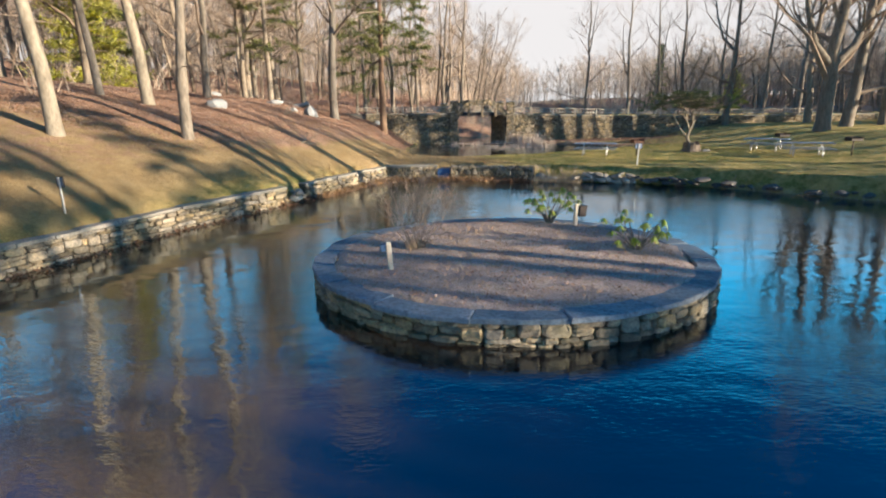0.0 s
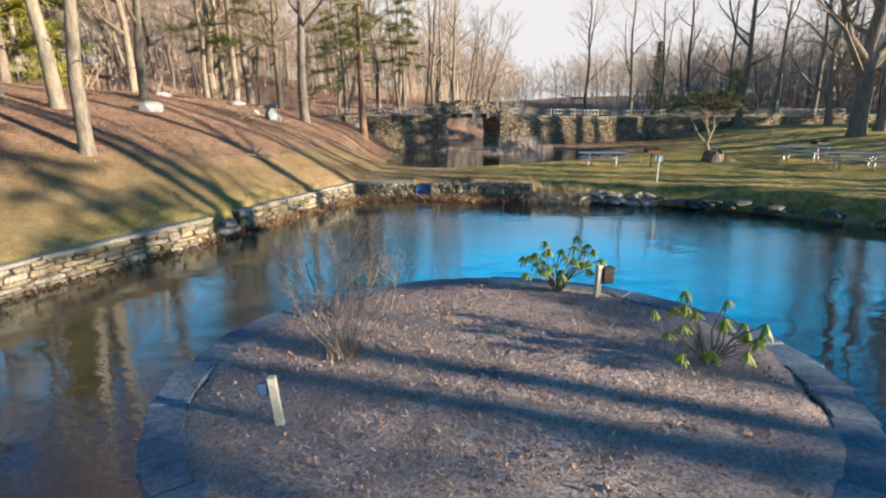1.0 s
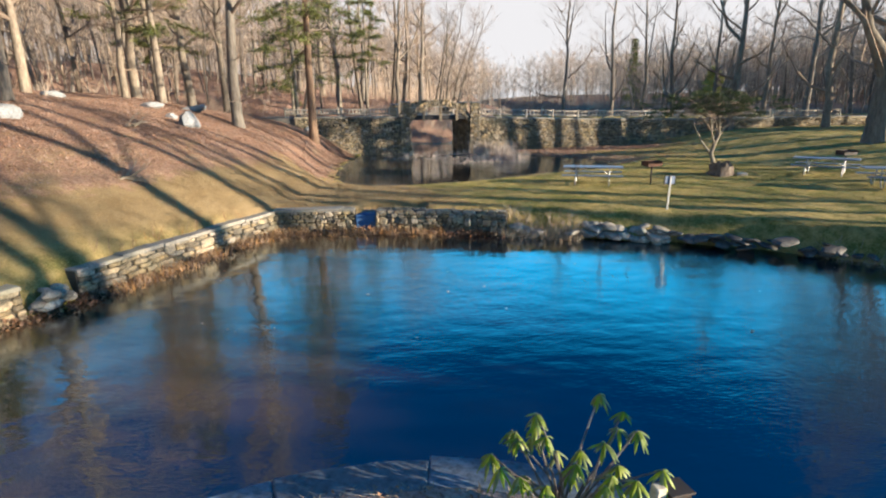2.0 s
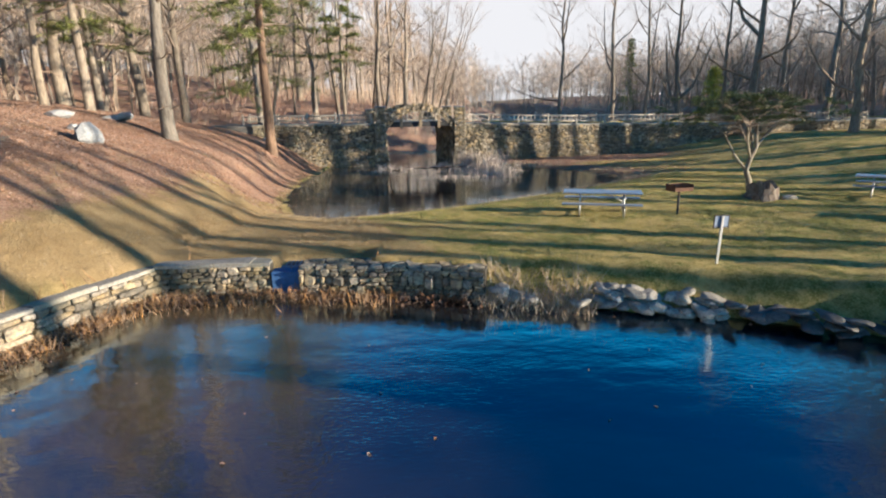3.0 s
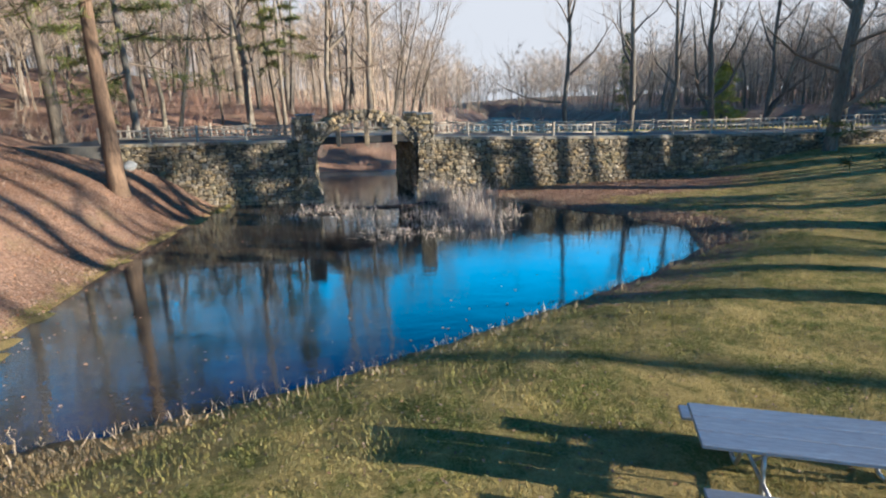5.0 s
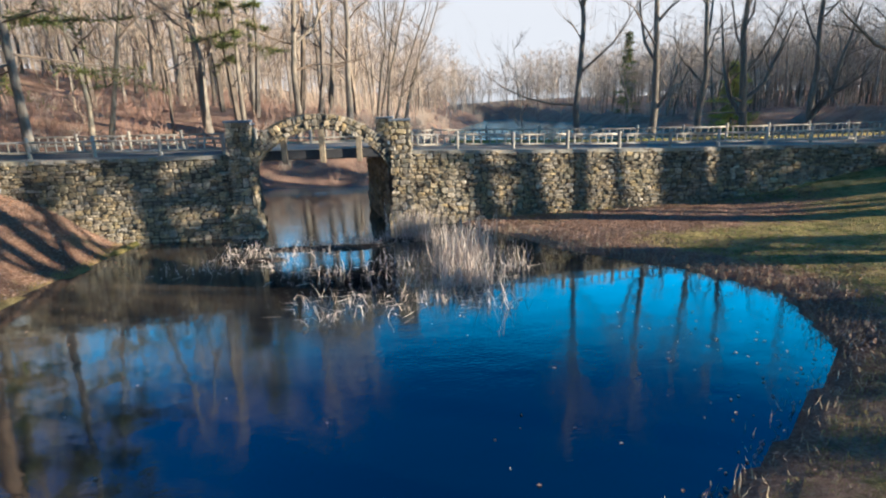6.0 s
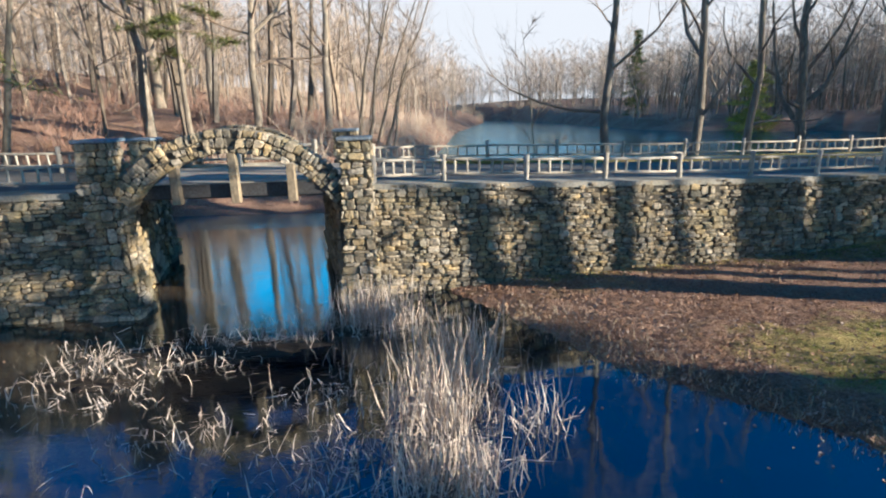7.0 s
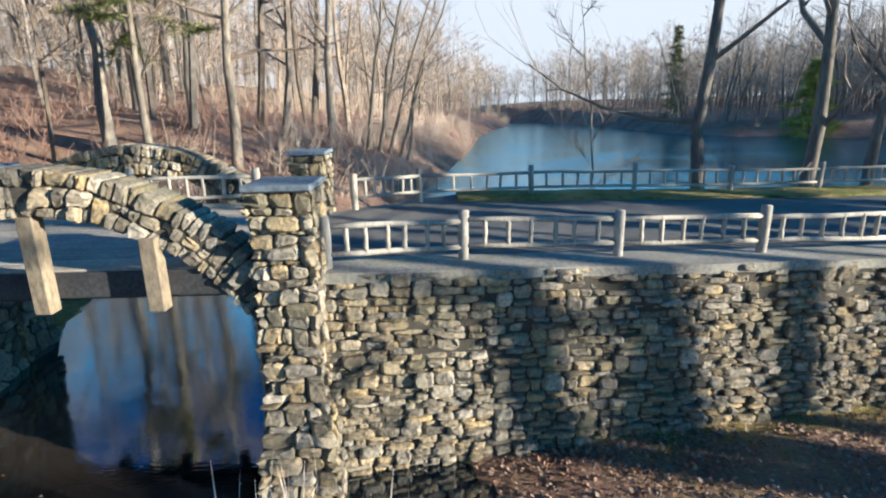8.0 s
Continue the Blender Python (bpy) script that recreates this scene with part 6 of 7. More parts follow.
# ---------------------------------------------------------------- lawn furniture
def picnic_table(x, y, rz, label):
    """An 8 ft picnic table: plank top and benches on bent galvanised tubes."""
    th = thing("picnic_table", label, "picnic table", "picnic tables", pose(x, y, ground_z(x, y), 0, 0, rz))
    for k in range(3):
        part("top_plank", boxed(-1.22, 1.22, -0.37 + k * 0.25, -0.13 + k * 0.25, 0.71, 0.755, 0.008), M_ALU, th)
    for s in (-1, 1):
        part("bench_plank", boxed(-1.22, 1.22, s * 0.70 - 0.13, s * 0.70 + 0.13, 0.42, 0.46, 0.008), M_ALU, th)
    for x0 in (-0.68, 0.68):
        for s in (-1, 1):
            sh = Shape()
            pts = [Vector((x0, s * 0.28, 0.70)), Vector((x0, s * 0.30, 0.5)), Vector((x0, s * 0.36, 0.2)), Vector((x0, s * 0.46, 0.04)), Vector((x0, s * 0.6, 0.03)), Vector((x0, s * 0.72, 0.1)), Vector((x0, s * 0.75, 0.25)), Vector((x0, s * 0.72, 0.41))]
            sh.tube(pts, [0.024] * len(pts), 8)
            part("leg", sh.mesh("leg"), M_GALV, th, "bent galvanised tube leg", True)
        sh = Shape()
        sh.tube([Vector((x0, -0.75, 0.40)), Vector((x0, 0.75, 0.40))], [0.02, 0.02], 8)
        part("cross_tube", sh.mesh("cross_tube"), M_GALV, th, smooth_shade=True)
        sh = Shape()
        sh.tube([Vector((x0, 0, 0.40)), Vector((x0 * 0.25, 0, 0.70))], [0.015, 0.015], 6)
        part("brace", sh.mesh("brace"), M_GALV, th, smooth_shade=True)
    return th


picnic_table(9.5, 34.45, -18, "grey aluminium picnic table with tube legs on the lawn")
picnic_table(20.2, 35.3, -42, "grey picnic table with curved tube legs beside a grill")
picnic_table(20.4, 31.6, -24, "grey picnic table with tube legs near the pond bank")


def park_grill(x, y, rz, label, firebox):
    """A charcoal grill: a steel firebox, open on top, on a post."""
    th = thing("park_grill", label, "grill", "park grills", pose(x, y, ground_z(x, y), 0, 0, rz))
    sh = Shape()
    sh.tube([Vector((0, 0, -0.2)), Vector((0, 0, 0.78))], [0.035, 0.035], 10)
    part("post", sh.mesh("post"), M_BLACK, th, smooth_shade=True)
    sh = Shape()
    w, d, h, t = 0.33, 0.24, 0.2, 0.008
    sh.box(-w, w, -d, d, 0.76, 0.77, 0)
    sh.box(-w, -w + t, -d, d, 0.771, 0.77 + h, 0)
    sh.box(w - t, w, -d, d, 0.771, 0.77 + h, 0)
    sh.box(-w + t, w - t, d - t, d, 0.771, 0.77 + h, 0)
    sh.box(-w + t, w - t, -d, -d + t, 0.771, 0.77 + h * 0.55, 0)
    part("firebox", sh.mesh("firebox"), firebox, th)
    sh = Shape()
    for k in range(11):
        xx = -w + 0.03 + k * (2 * w - 0.06) / 10
        sh.tube([Vector((xx, -d - 0.05, 0.77 + h * 0.8)), Vector((xx, d - 0.01, 0.77 + h * 0.8))], [0.007, 0.007], 5)
    part("grate", sh.mesh("grate"), M_RUST, th, "rusty cooking grate")
    for s in (-1, 1):
        sh = Shape()
        sh.tube([Vector((s * (w - 0.06), -d - 0.05, 0.77 + h * 0.8)), Vector((s * (w - 0.06), -d - 0.15, 0.77 + h * 0.78))], [0.01, 0.01], 6)
        part("handle", sh.mesh("handle"), M_RUST, th)
    return th


park_grill(11.9, 34.15, 12, "dark charcoal grill on a post, lit side rust-red", M_RUST)
park_grill(21.3, 35.6, 8, "black charcoal grill on a post behind picnic tables", M_BLACK)
park_grill(22.0, 30.4, 8, "black charcoal grill on a post on the lawn", M_BLACK)
park_grill(-18.0, 38.0, 0, "black charcoal grill on a post beside the slope path", M_BLACK)


def small_sign(x, y, rz, h, label, lean):
    """A little notice on a thin stake; its print cannot be read."""
    th = thing("lawn_sign", label, "sign", "small signs", pose(x, y, ground_z(x, y), 0, lean, rz))
    sh = Shape()
    sh.box(-0.03, 0.03, -0.02, 0.02, -0.2, h, 0.008)
    part("stake", sh.mesh("stake"), M_GALV, th)
    sh = Shape()
    sh.box(-0.17, 0.17, 0.022, 0.034, h - 0.25, h - 0.01, 0.004)
    board = part("board", sh.mesh("board"), M_SIGNBACK, th, "pale blue back of a sign board")
    for x0, x1, z0, z1 in ((-0.19, 0.19, h - 0.012, h + 0.015), (-0.19, 0.19, h - 0.275, h - 0.248), (-0.19, -0.165, h - 0.249, h - 0.011), (0.165, 0.19, h - 0.249, h - 0.011)):
        sh = Shape()
        sh.box(x0, x1, 0.016, 0.04, z0, z1, 0.004)
        part("frame_bar", sh.mesh("frame_bar"), M_BLACK, board, "dark edging")
    return th


small_sign(10.15, 28.55, 8, 1.08, "small blue notice on a leaning metal stake in the grass", 2)
small_sign(-9.5, 15.0, -30, 0.95, "small dark notice on a pale stake behind the pond wall", 0)


M_ROT = surface("rotten stump wood", [(0.13, 0.09, 0.065), (0.30, 0.25, 0.20), (0.05, 0.035, 0.028)], 3.5, 12, (0.85, 1.0), 1.0, 0.05, stretch=(1.5, 1.5, 0.5))


def stump(x, y):
    rng = random.Random(95)
    th = thing("tree_stump", "broken grey-brown tree stump beside a small evergreen", "tree stump", at=pose(x, y, ground_z(x, y)))
    sh = Shape()
    n = 18
    prof = ((-0.15, 0.66), (0.05, 0.58), (0.2, 0.52), (0.42, 0.5), (0.6, 0.46))
    for j, (z, r) in enumerate(prof):
        for k in range(n):
            a = 2 * math.pi * k / n
            rr = r * (1 + 0.16 * math.sin(3 * a + 1) * (1 - j / 5) + rng.uniform(-0.05, 0.05))
            sh.v.append((rr * math.cos(a), rr * math.sin(a), z + (rng.uniform(-0.28, 0.12) if j == 4 else 0)))
    for k in range(n):
        a = 2 * math.pi * k / n
        sh.v.append((0.3 * math.cos(a), 0.3 * math.sin(a), 0.25 + rng.uniform(-0.08, 0.06)))
    for j in range(5):
        sh.f += [(j * n + k, j * n + (k + 1) % n, (j + 1) * n + (k + 1) % n, (j + 1) * n + k) for k in range(n)]
    sh.f.append(tuple(5 * n + k for k in range(n)))
    part("bole", sh.mesh("bole"), M_ROT, th)
    sh = Shape()
    boulder(sh, 0.75, -0.35, 0.02, 0.35, 0.22, 0.14, rng)
    part("root_stone", sh.mesh("root_stone"), M_PALEROCK, th, "flat pale stone at its foot")
    return th


stump(16.1, 36.35)


# ---------------------------------------------------------------- reeds, grass, fallen leaves
M_REED = surface("dead cattail", [(0.46, 0.385, 0.335), (0.60, 0.525, 0.47), (0.26, 0.205, 0.17)], 0.9, 7, (0.8, 1.0), 0.0, island=0.3)
M_REEDBED = surface("near-black reed mat", [(0.022, 0.017, 0.012), (0.05, 0.038, 0.028), (0.010, 0.008, 0.007)], 2, 20, (0.7, 0.95), 0.8, 0.03)
M_LEAFPALE = surface("pale fallen leaves", [(0.27, 0.168, 0.118), (0.41, 0.285, 0.205), (0.13, 0.08, 0.055)], 0.8, 9, (0.75, 1.0), 0.0, island=0.45)
M_LEAFWET = surface("wet brown leaves", [(0.11, 0.062, 0.04), (0.19, 0.115, 0.07), (0.05, 0.03, 0.02)], 0.8, 9, (0.5, 0.8), 0.0, island=0.4)
M_RUSH = surface("brown rushes", [(0.24, 0.145, 0.075), (0.38, 0.25, 0.14), (0.13, 0.075, 0.04)], 0.8, 8, (0.85, 1.0), 0.0, island=0.4)
M_LEAF = surface("fallen oak leaves", [(0.29, 0.178, 0.128), (0.43, 0.30, 0.222), (0.16, 0.098, 0.07)], 0.8, 9, (0.75, 1.0), 0.0, island=0.45)
M_HAY = surface("bank grass", [(0.30, 0.222, 0.12), (0.40, 0.31, 0.18), (0.18, 0.135, 0.075)], 0.8, 8, (0.85, 1.0), 0.0, island=0.35)
M_BLADE = surface("lawn blades", [(0.12, 0.155, 0.034), (0.36, 0.30, 0.105), (0.36, 0.31, 0.13)], 0.9, 5, (0.8, 1.0), 0.0, island=0.22)


def reed_stem(sh, p, way, h, w, rng, kink):
    """A flat dead stalk that bows as it rises; if it is broken, its top hangs over from the kink."""
    d = way.normalized()
    s = d.cross(Vector((rng.uniform(-1, 1), rng.uniform(-1, 1), 0.1))).normalized() * w
    bow = Vector((rng.uniform(-1, 1), rng.uniform(-1, 1), 0)) * h * 0.09
    a = p + d * h * kink * 0.55 + bow
    b = p + d * h * kink + bow * 0.4
    row = [(p, 1.0), (a, 0.9), (b, 0.7 if kink < 1 else 0.15)]
    if kink < 1:
        e = Vector((d.x + rng.uniform(-1, 1), d.y + rng.uniform(-1, 1), rng.uniform(-0.8, 0.3))).normalized() * h * (1 - kink)
        row += [(b + e * 0.55 + Vector((0, 0, 0.05 * h)), 0.55), (b + e - Vector((0, 0, 0.08 * h)), 0.12)]
    v = []
    for c, k in row:
        v += [tuple(c - s * k), tuple(c + s * k)]
    sh.add(v, [(2 * i, 2 * i + 1, 2 * i + 3, 2 * i + 2) for i in range(len(row) - 1)])


def reed_bed():
    rng = random.Random(700)
    th = thing("cattail_bed", "bed of dead pale cattails, many broken, in front of the bridge", "reeds", at=pose(5, 53, UP))
    stalks = Shape()
    #         x, y, spread, stalks, height
    clumps = ((7.0, 55.6, 0.75, 300, 1.1), (8.5, 52.9, 0.7, 260, 1.15), (8.0, 51.6, 0.6, 200, 1.0), (8.2, 50.2, 0.6, 170, 0.85), (5.2, 55.3, 0.9, 110, 0.5), (3.4, 54.6, 1.0, 70, 0.5),
              (1.6, 54.2, 0.9, 60, 0.5), (2.3, 53.0, 1.0, 50, 0.4), (6.4, 52.6, 1.0, 70, 0.45), (6.7, 50.6, 0.9, 70, 0.5), (4.4, 51.4, 1.1, 60, 0.38), (0.5, 52.6, 0.8, 36, 0.4),
              (9.6, 51.4, 0.6, 36, 0.9), (7.6, 49.2, 0.7, 50, 0.6), (5.0, 49.4, 0.9, 50, 0.4), (4.6, 48.2, 0.5, 16, 0.4), (8.6, 48.6, 0.6, 26, 0.7), (6.3, 48.9, 0.8, 30, 0.45))
    for x, y, r, n, h in clumps:
        for _ in range(int(n * (1.6 if h > 0.7 else 1.5))):
            p = Vector((x - 5 + rng.gauss(0, r * 0.6), y - 53 + rng.gauss(0, r * 0.45), -0.12))
            tall = h * rng.uniform(0.45, 1.25)
            lean = 0.3 if h > 0.7 else 0.6
            reed_stem(stalks, p, Vector((rng.uniform(-lean, lean), rng.uniform(-lean, lean), 1)), tall + 0.12, rng.uniform(0.005, 0.012), rng, 1 if rng.random() < (0.6 if h > 0.7 else 0.25) else rng.uniform(0.3, 0.8))
        for _ in range(n // 2):         # stalks lying on the water
            p = Vector((x - 5 + rng.gauss(0, r * 0.8), y - 53 + rng.gauss(0, r * 0.5), rng.uniform(0.0, 0.06)))
            a = rng.uniform(0, 6.283)
            reed_stem(stalks, p, Vector((math.cos(a), math.sin(a), rng.uniform(-0.02, 0.12))), rng.uniform(0.15, 0.5), rng.uniform(0.004, 0.009), rng, rng.choice((1, 0.5)))
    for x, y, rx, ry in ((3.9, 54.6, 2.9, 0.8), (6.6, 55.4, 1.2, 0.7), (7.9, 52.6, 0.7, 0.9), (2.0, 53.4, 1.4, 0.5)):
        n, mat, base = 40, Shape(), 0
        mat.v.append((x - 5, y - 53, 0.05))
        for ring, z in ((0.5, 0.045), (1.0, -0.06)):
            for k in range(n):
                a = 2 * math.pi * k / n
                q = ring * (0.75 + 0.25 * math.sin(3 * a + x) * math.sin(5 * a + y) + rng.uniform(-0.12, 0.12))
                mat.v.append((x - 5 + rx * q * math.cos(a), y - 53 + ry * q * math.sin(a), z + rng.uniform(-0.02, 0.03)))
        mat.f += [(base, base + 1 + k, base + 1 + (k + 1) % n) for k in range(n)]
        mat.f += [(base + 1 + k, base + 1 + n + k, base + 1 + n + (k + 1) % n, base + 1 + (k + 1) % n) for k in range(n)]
        part("root_mat", mat.mesh("root_mat"), M_REEDBED, th, "dark mat under the reeds")
    tagged(part("reed_litter", stalks.mesh("reed_litter"), M_REED, th), kind="stuff")
    return th


reed_bed()


def tufts(name, line, n, h, seed, label, spread=0.25, material=None):
    """Dry rushes standing along the foot of a bank."""
    rng = random.Random(seed)
    total, at = along(line)
    sh = Shape()
    for _ in range(n):
        u = total * rng.random()
        p, out = at(u)
        p = p + out * rng.gauss(0.05, spread)
        z = max(ground_z(p.x, p.y), LOW - 0.08)
        reed_stem(sh, Vector((p.x, p.y, z - 0.03)), Vector((rng.uniform(-0.6, 0.6), rng.uniform(-0.6, 0.6), 1)), h * rng.uniform(0.4, 1.2), rng.uniform(0.004, 0.009), rng, rng.choice((1, 1, 0.6)))
    return tagged(put(name, sh.mesh(name), material or M_STRAW), label, "dry grass", kind="stuff")


tufts("rushes_corner", [(-5.0, 23.8), (-3.3, 28.3), (-2.3, 29.3), (0.4, 29.35), (3.0, 29.1)], 4200, 0.42, 711, "dense brown rushes along the foot of the pond wall", 0.26, M_RUSH)
tufts("rushes_bank", [(4.9, 28.85), (6.3, 28.35), (7.3, 28.0)], 1300, 0.5, 712, "dry straw-coloured rushes on the broken bank", 0.25)
tufts("rushes_turf", [(12.8, 25.6), (14.8, 23.5), (17.2, 21.3)], 700, 0.35, 713, "dry grass hanging over the turf bank", 0.2)
tufts("rushes_litter", [(9.9, 56.2), (11.7, 53.2), (14.1, 50.8), (15.6, 48.3), (14.5, 45.1)], 2600, 0.24, 715, "pale dry grass among the leaves of the shore", 0.55)
tufts("rushes_shore", [(-1.2, 38.0), (0.3, 36.8), (4.6, 38.4), (8.4, 40.7), (14.2, 45.0)], 900, 0.22, 714, "rough dry grass along the upper pond shore", 0.3)


def lawn(name, n, x0, x1, y0, y1, seed, label, keep, lo=0.03, hi=0.085, material=None):
    rng = np.random.default_rng(seed)
    x, y = rng.uniform(x0, x1, n), rng.uniform(y0, y1, n)
    ok = keep(x, y)
    x, y = x[ok], y[ok]
    n = len(x)
    z = height(x, y)
    a, ln, t = rng.uniform(0, 6.283, n), rng.uniform(lo, hi, n), rng.uniform(0, 1.0, n)
    w = 0.004
    base = np.stack([x, y, z], 1)
    side = np.stack([-np.sin(a), np.cos(a), 0 * a], 1) * w
    tip = base + np.stack([np.cos(a) * t, np.sin(a) * t, 1 - 0.4 * t], 1) * ln[:, None]
    v = np.stack([base - side, base + side, tip], 1).reshape(-1, 3)
    me = mesh_from(name, v.tolist(), np.arange(3 * n).reshape(-1, 3).tolist())
    return tagged(put(name, me, material or M_BLADE), label, "grass", kind="stuff")


def on_lawn(x, y):
    return ~((x > -0.1) & (x < 2.65) & (y > 29.5) & (y < 31.0)) & (left_of_toe(x, y) < 1.0) & (ring_distance(x, y, UPPER) > 0.35) & (ring_distance(x, y, LOWER) > 0.9)


def worn(x, y):
    return (x + 1.4 * wave(x, y, 1.7) + 0.5 * wave(y, x, 0.6) < 2.6) & (y < 38.5)


lawn("grass", 200000, -3, 20, 29, 45, 721, "short winter turf, part green and part straw", lambda x, y: on_lawn(x, y) & ~worn(x, y))
lawn("grass_straw", 160000, -4, 6, 29, 39, 724, "dead straw-coloured turf behind the pond wall", lambda x, y: on_lawn(x, y) & worn(x, y), 0.03, 0.10, M_HAY)
lawn("grass_tussocks", 110000, -3, 20, 29.5, 44, 723, "longer tufts of straw and green grass in the lawn", lambda x, y: on_lawn(x, y) & ~worn(x, y) & (wave(x, y, 0.35) + 0.8 * wave(y + 3, x, 0.8) > 0.55), 0.06, 0.15)
lawn("grass_slope", 50000, -14, -2, 12, 34, 722, "thin straw-coloured grass on the foot of the slope", lambda x, y: (left_of_toe(x, y) > 0.5) & (left_of_toe(x, y) < 5.5), 0.04, 0.13, M_HAY)


def leaves(name, n, places, seed, label, size=(0.04, 0.085), flat=0.5, lift=0.012, material=None):
    rng = np.random.default_rng(seed)
    x, y, z = places(rng, n)
    n = len(x)
    a = rng.uniform(0, 6.283, n)
    ln, wd = rng.uniform(*size, n), rng.uniform(0.45, 0.8, n)
    tilt, roll = rng.normal(0, flat, n), rng.normal(0, flat, n)
    d = np.stack([np.cos(a), np.sin(a), np.tan(np.clip(tilt, -1, 1)) * 0.6], 1) * ln[:, None]
    s = np.stack([-np.sin(a), np.cos(a), np.tan(np.clip(roll, -1, 1)) * 0.6], 1) * (ln * wd)[:, None] * 0.5
    c = np.stack([x, y, z + lift + 0.25 * ln * np.abs(np.clip(tilt, -1, 1))], 1)
    fold = np.array([0, 0, 1.0]) * (ln * rng.uniform(0.05, 0.3, n))[:, None]
    v = np.stack([c - d * 0.5, c - s + fold, c + d * 0.5, c + s + fold], 1).reshape(-1, 3)
    i = np.arange(n)[:, None] * 4
    f = np.concatenate([i + np.array([[0, 2, 1]]), i + np.array([[0, 3, 2]])]).tolist()
    me = mesh_from(name, v.tolist(), f)
    return tagged(put(name, me, material or M_LEAF), label, "fallen leaves", kind="stuff")


def on_slope(rng, n):
    x, y = rng.uniform(-19, -1.5, n), rng.uniform(21, 58, n)
    d = left_of_toe(x, y)
    ok = (d > np.where(y > 38, 0.1, 2.2 + 2 * rng.random(n))) & (ring_distance(x, y, UPPER) > 0.05)
    ok &= rng.random(n) < np.exp(-np.maximum(d - 7, 0) / 7)
    return x[ok], y[ok], height(x[ok], y[ok])


def by_wall(rng, n):
    x, y = rng.uniform(8, 24, n), rng.uniform(45, 59, n)
    s = ring_distance(x, y, UPPER)
    ok = (s > 0.02) & (y < wall_y(x) - 0.05) & (rng.random(n) < np.exp(-s / 2.2) + np.exp(-(wall_y(x) - y) / 2.5))
    return x[ok], y[ok], height(x[ok], y[ok])


def on_water(rng, n):
    x, y = rng.uniform(-3, 15, n), rng.uniform(36, 58, n)
    s = -ring_distance(x, y, UPPER)
    ok = (s > 0.05) & (rng.random(n) < np.exp(-s / 0.9) + 0.02 + 0.35 * np.exp(-((x - 13.5) ** 2 + (y - 46) ** 2) / 7))
    return x[ok], y[ok], np.full(ok.sum(), UP)


def on_pond(rng, n):
    x, y = rng.uniform(-5, 14, n), rng.uniform(20, 29.3, n)
    s = -ring_distance(x, y, LOWER)
    ok = (s > 0.1) & (rng.random(n) < 0.03 + 0.5 * np.exp(-s / 0.5))
    return x[ok], y[ok], np.full(ok.sum(), LOW)


def at_pond_wall(rng, n):
    """Along the foot of the western pond wall."""
    total, at = along([(-9.35, 12.4), (-7.75, 17.8), (-5.6, 22.6), (-3.5, 28.0), (-2.65, 29.5), (0.0, 29.6), (0.75, 29.5), (3.0, 29.25), (5.0, 28.7)])
    x, y, z = [], [], []
    for u, o, k in zip(rng.uniform(0, total, n), np.abs(rng.normal(0, 0.22, n)), rng.random(n)):
        if k > 0.25 + 0.75 * (u > 10):
            continue
        p, out = at(u)
        x.append(p.x + out.x * (o + 0.04)), y.append(p.y + out.y * (o + 0.04)), z.append(LOW + max(0, 0.16 - 0.5 * o) * k)
    return np.array(x), np.array(y), np.array(z)


def on_island(rng, n):
    r, a = (IR - 0.5) * np.sqrt(rng.random(n)), rng.uniform(0, 6.283, n)
    return IX + r * np.cos(a), IY + r * np.sin(a), ITOP + 0.05 * (1 - (r / IR) ** 2) + 0.01


def on_lawn_leaves(rng, n):
    x, y = rng.uniform(-3, 20, n), rng.uniform(30, 46, n)
    ok = on_lawn(x, y) & (ring_distance(x, y, UPPER) > 0.1)
    return x[ok], y[ok], height(x[ok], y[ok])


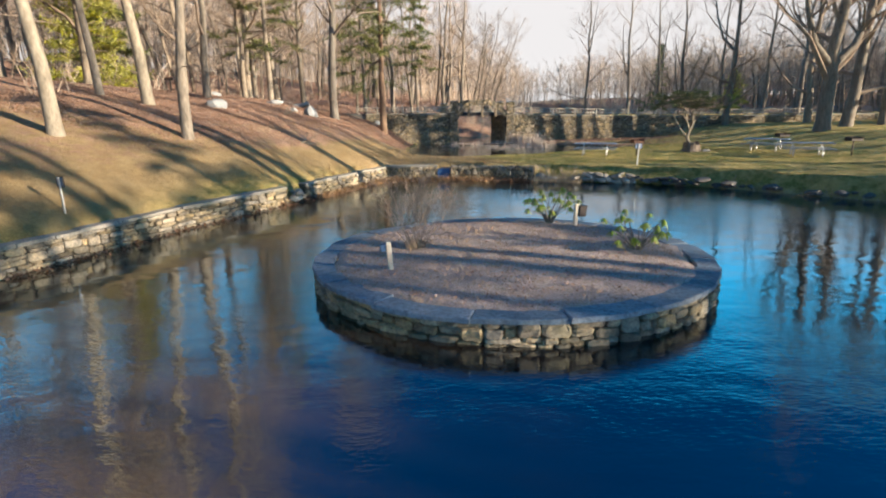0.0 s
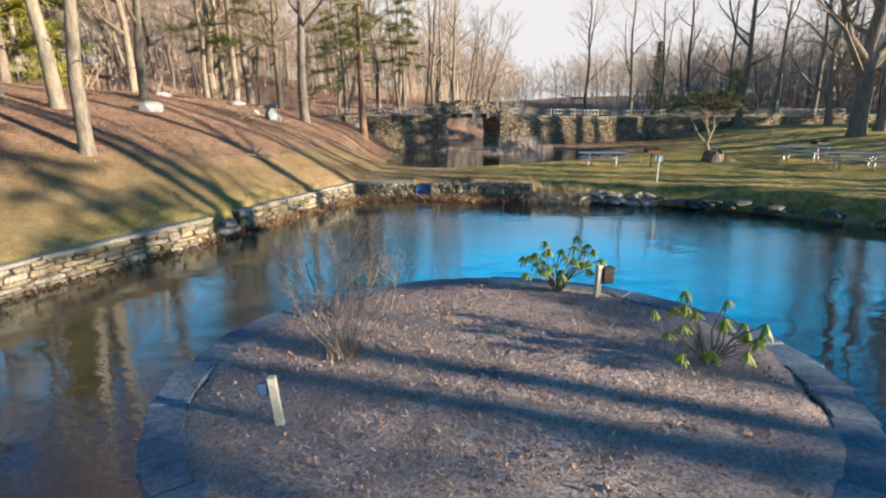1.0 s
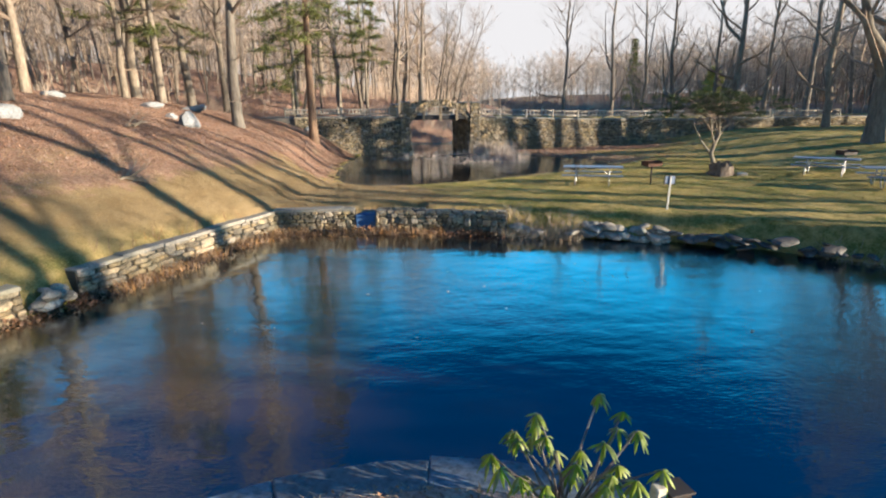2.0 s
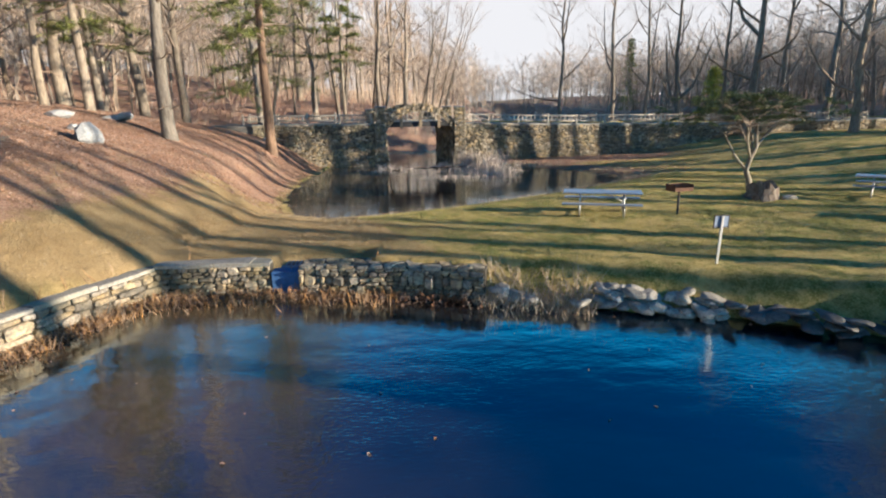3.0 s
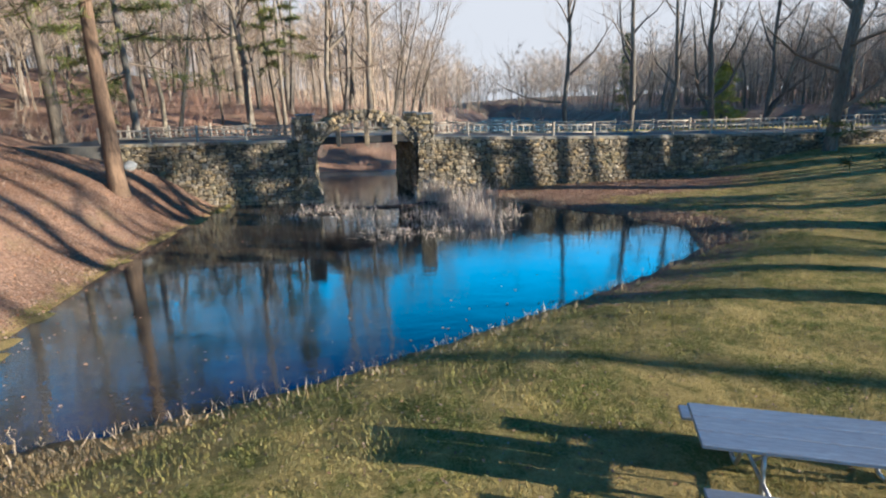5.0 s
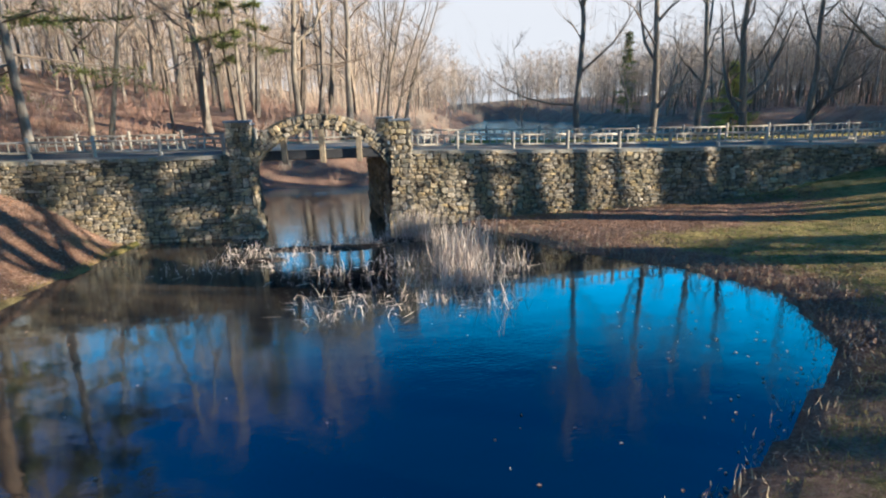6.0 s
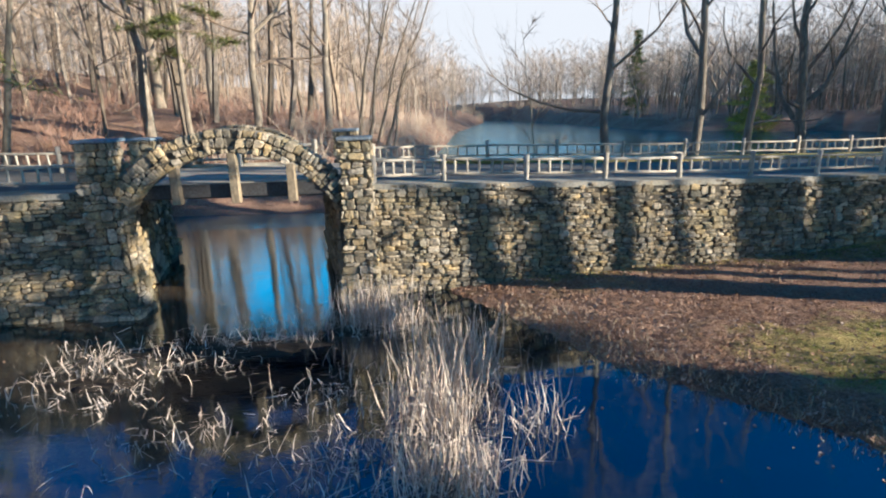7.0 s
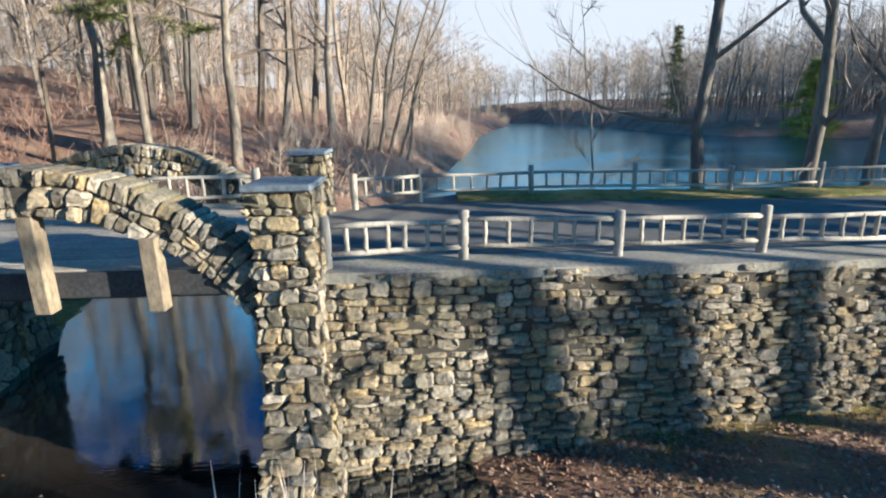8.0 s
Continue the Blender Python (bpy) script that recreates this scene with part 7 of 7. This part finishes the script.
leaves("leaves_slope", 120000, on_slope, 731, "thick carpet of brown fallen leaves on the slope")
leaves("leaves_wall", 60000, by_wall, 732, "drift of brown fallen leaves along the wall and shore", size=(0.035, 0.085), flat=0.5, material=M_LEAFPALE)
leaves("leaves_pond_wall", 5000, at_pond_wall, 736, "wet brown leaves gathered along the foot of the pond wall", size=(0.05, 0.12), flat=0.7, material=M_LEAFWET)
leaves("leaves_island", 5000, on_island, 737, "scraps of brown leaf and bark on the island bed", size=(0.02, 0.06), flat=0.6)
leaves("leaves_upper_pond", 3600, on_water, 733, "fallen leaves floating on the upper pond", flat=0.1, lift=0.004)
leaves("leaves_lower_pond", 1500, on_pond, 734, "fallen leaves floating on the lower pond", flat=0.1, lift=0.004)
leaves("leaves_lawn", 6000, on_lawn_leaves, 735, "scattered brown leaves on the lawn", size=(0.03, 0.06), flat=0.25, lift=0.02)


def driftwood(x, y, rz, seed, label):
    rng = random.Random(seed)
    sh = Shape()
    z = ground_z(x, y)
    for k in range(6):
        a = rng.uniform(-0.6, 0.6)
        branch(sh, Vector((rng.uniform(-0.2, 0.2), rng.uniform(-0.1, 0.1), 0.05)), Vector((math.cos(a), math.sin(a), rng.uniform(-0.05, 0.5))), rng.uniform(0.6, 1.4), 0.03, 1, rng, lift=0.0)
    ob = put("fallen_branch", sh.mesh("fallen_branch"), M_BARK_PALE)
    ob.matrix_basis = pose(x, y, z, 0, 0, rz)
    return tagged(ob, label, "branch", "fallen branches")


driftwood(-6.6, 28.2, 20, 741, "bleached fallen branch on the grassy slope")
driftwood(-9.0, 33.5, 60, 742, "bleached fallen branch among the leaves")

# ---------------------------------------------------------------- stones of the bridge wall
rng = random.Random(801)


def wall_place(x0, foot):
    def place(u, v, d):
        x = x0 + u
        return (x, wall_y(x) + 0.06 + 0.035 * v - d, foot + v * (wall_top(x) - foot) / 3.1)
    return place


stone_field(wall_east, courses(12.4, 3.1, 0.275, 0.086, rng, 0.26), wall_place(6.8, -0.1), rng, lambda u, v: u < 3.6 and v > 0.2, proud=(0.01, 0.13), gap=0.006, back=-0.02)
stone_field(wall_east, courses(32.0, 3.1, 0.34, 0.11, rng, 0.26), wall_place(19.2, -0.1), rng, lambda u, v: False, proud=(0.02, 0.13), gap=0.006, back=-0.02)
stone_field(wall_west, courses(8.6, 3.1, 0.28, 0.09, rng, 0.26), wall_place(-8.0, -0.1), rng, lambda u, v: u > 4.0 and v > 0.3, proud=(0.01, 0.13), gap=0.006, back=-0.02)
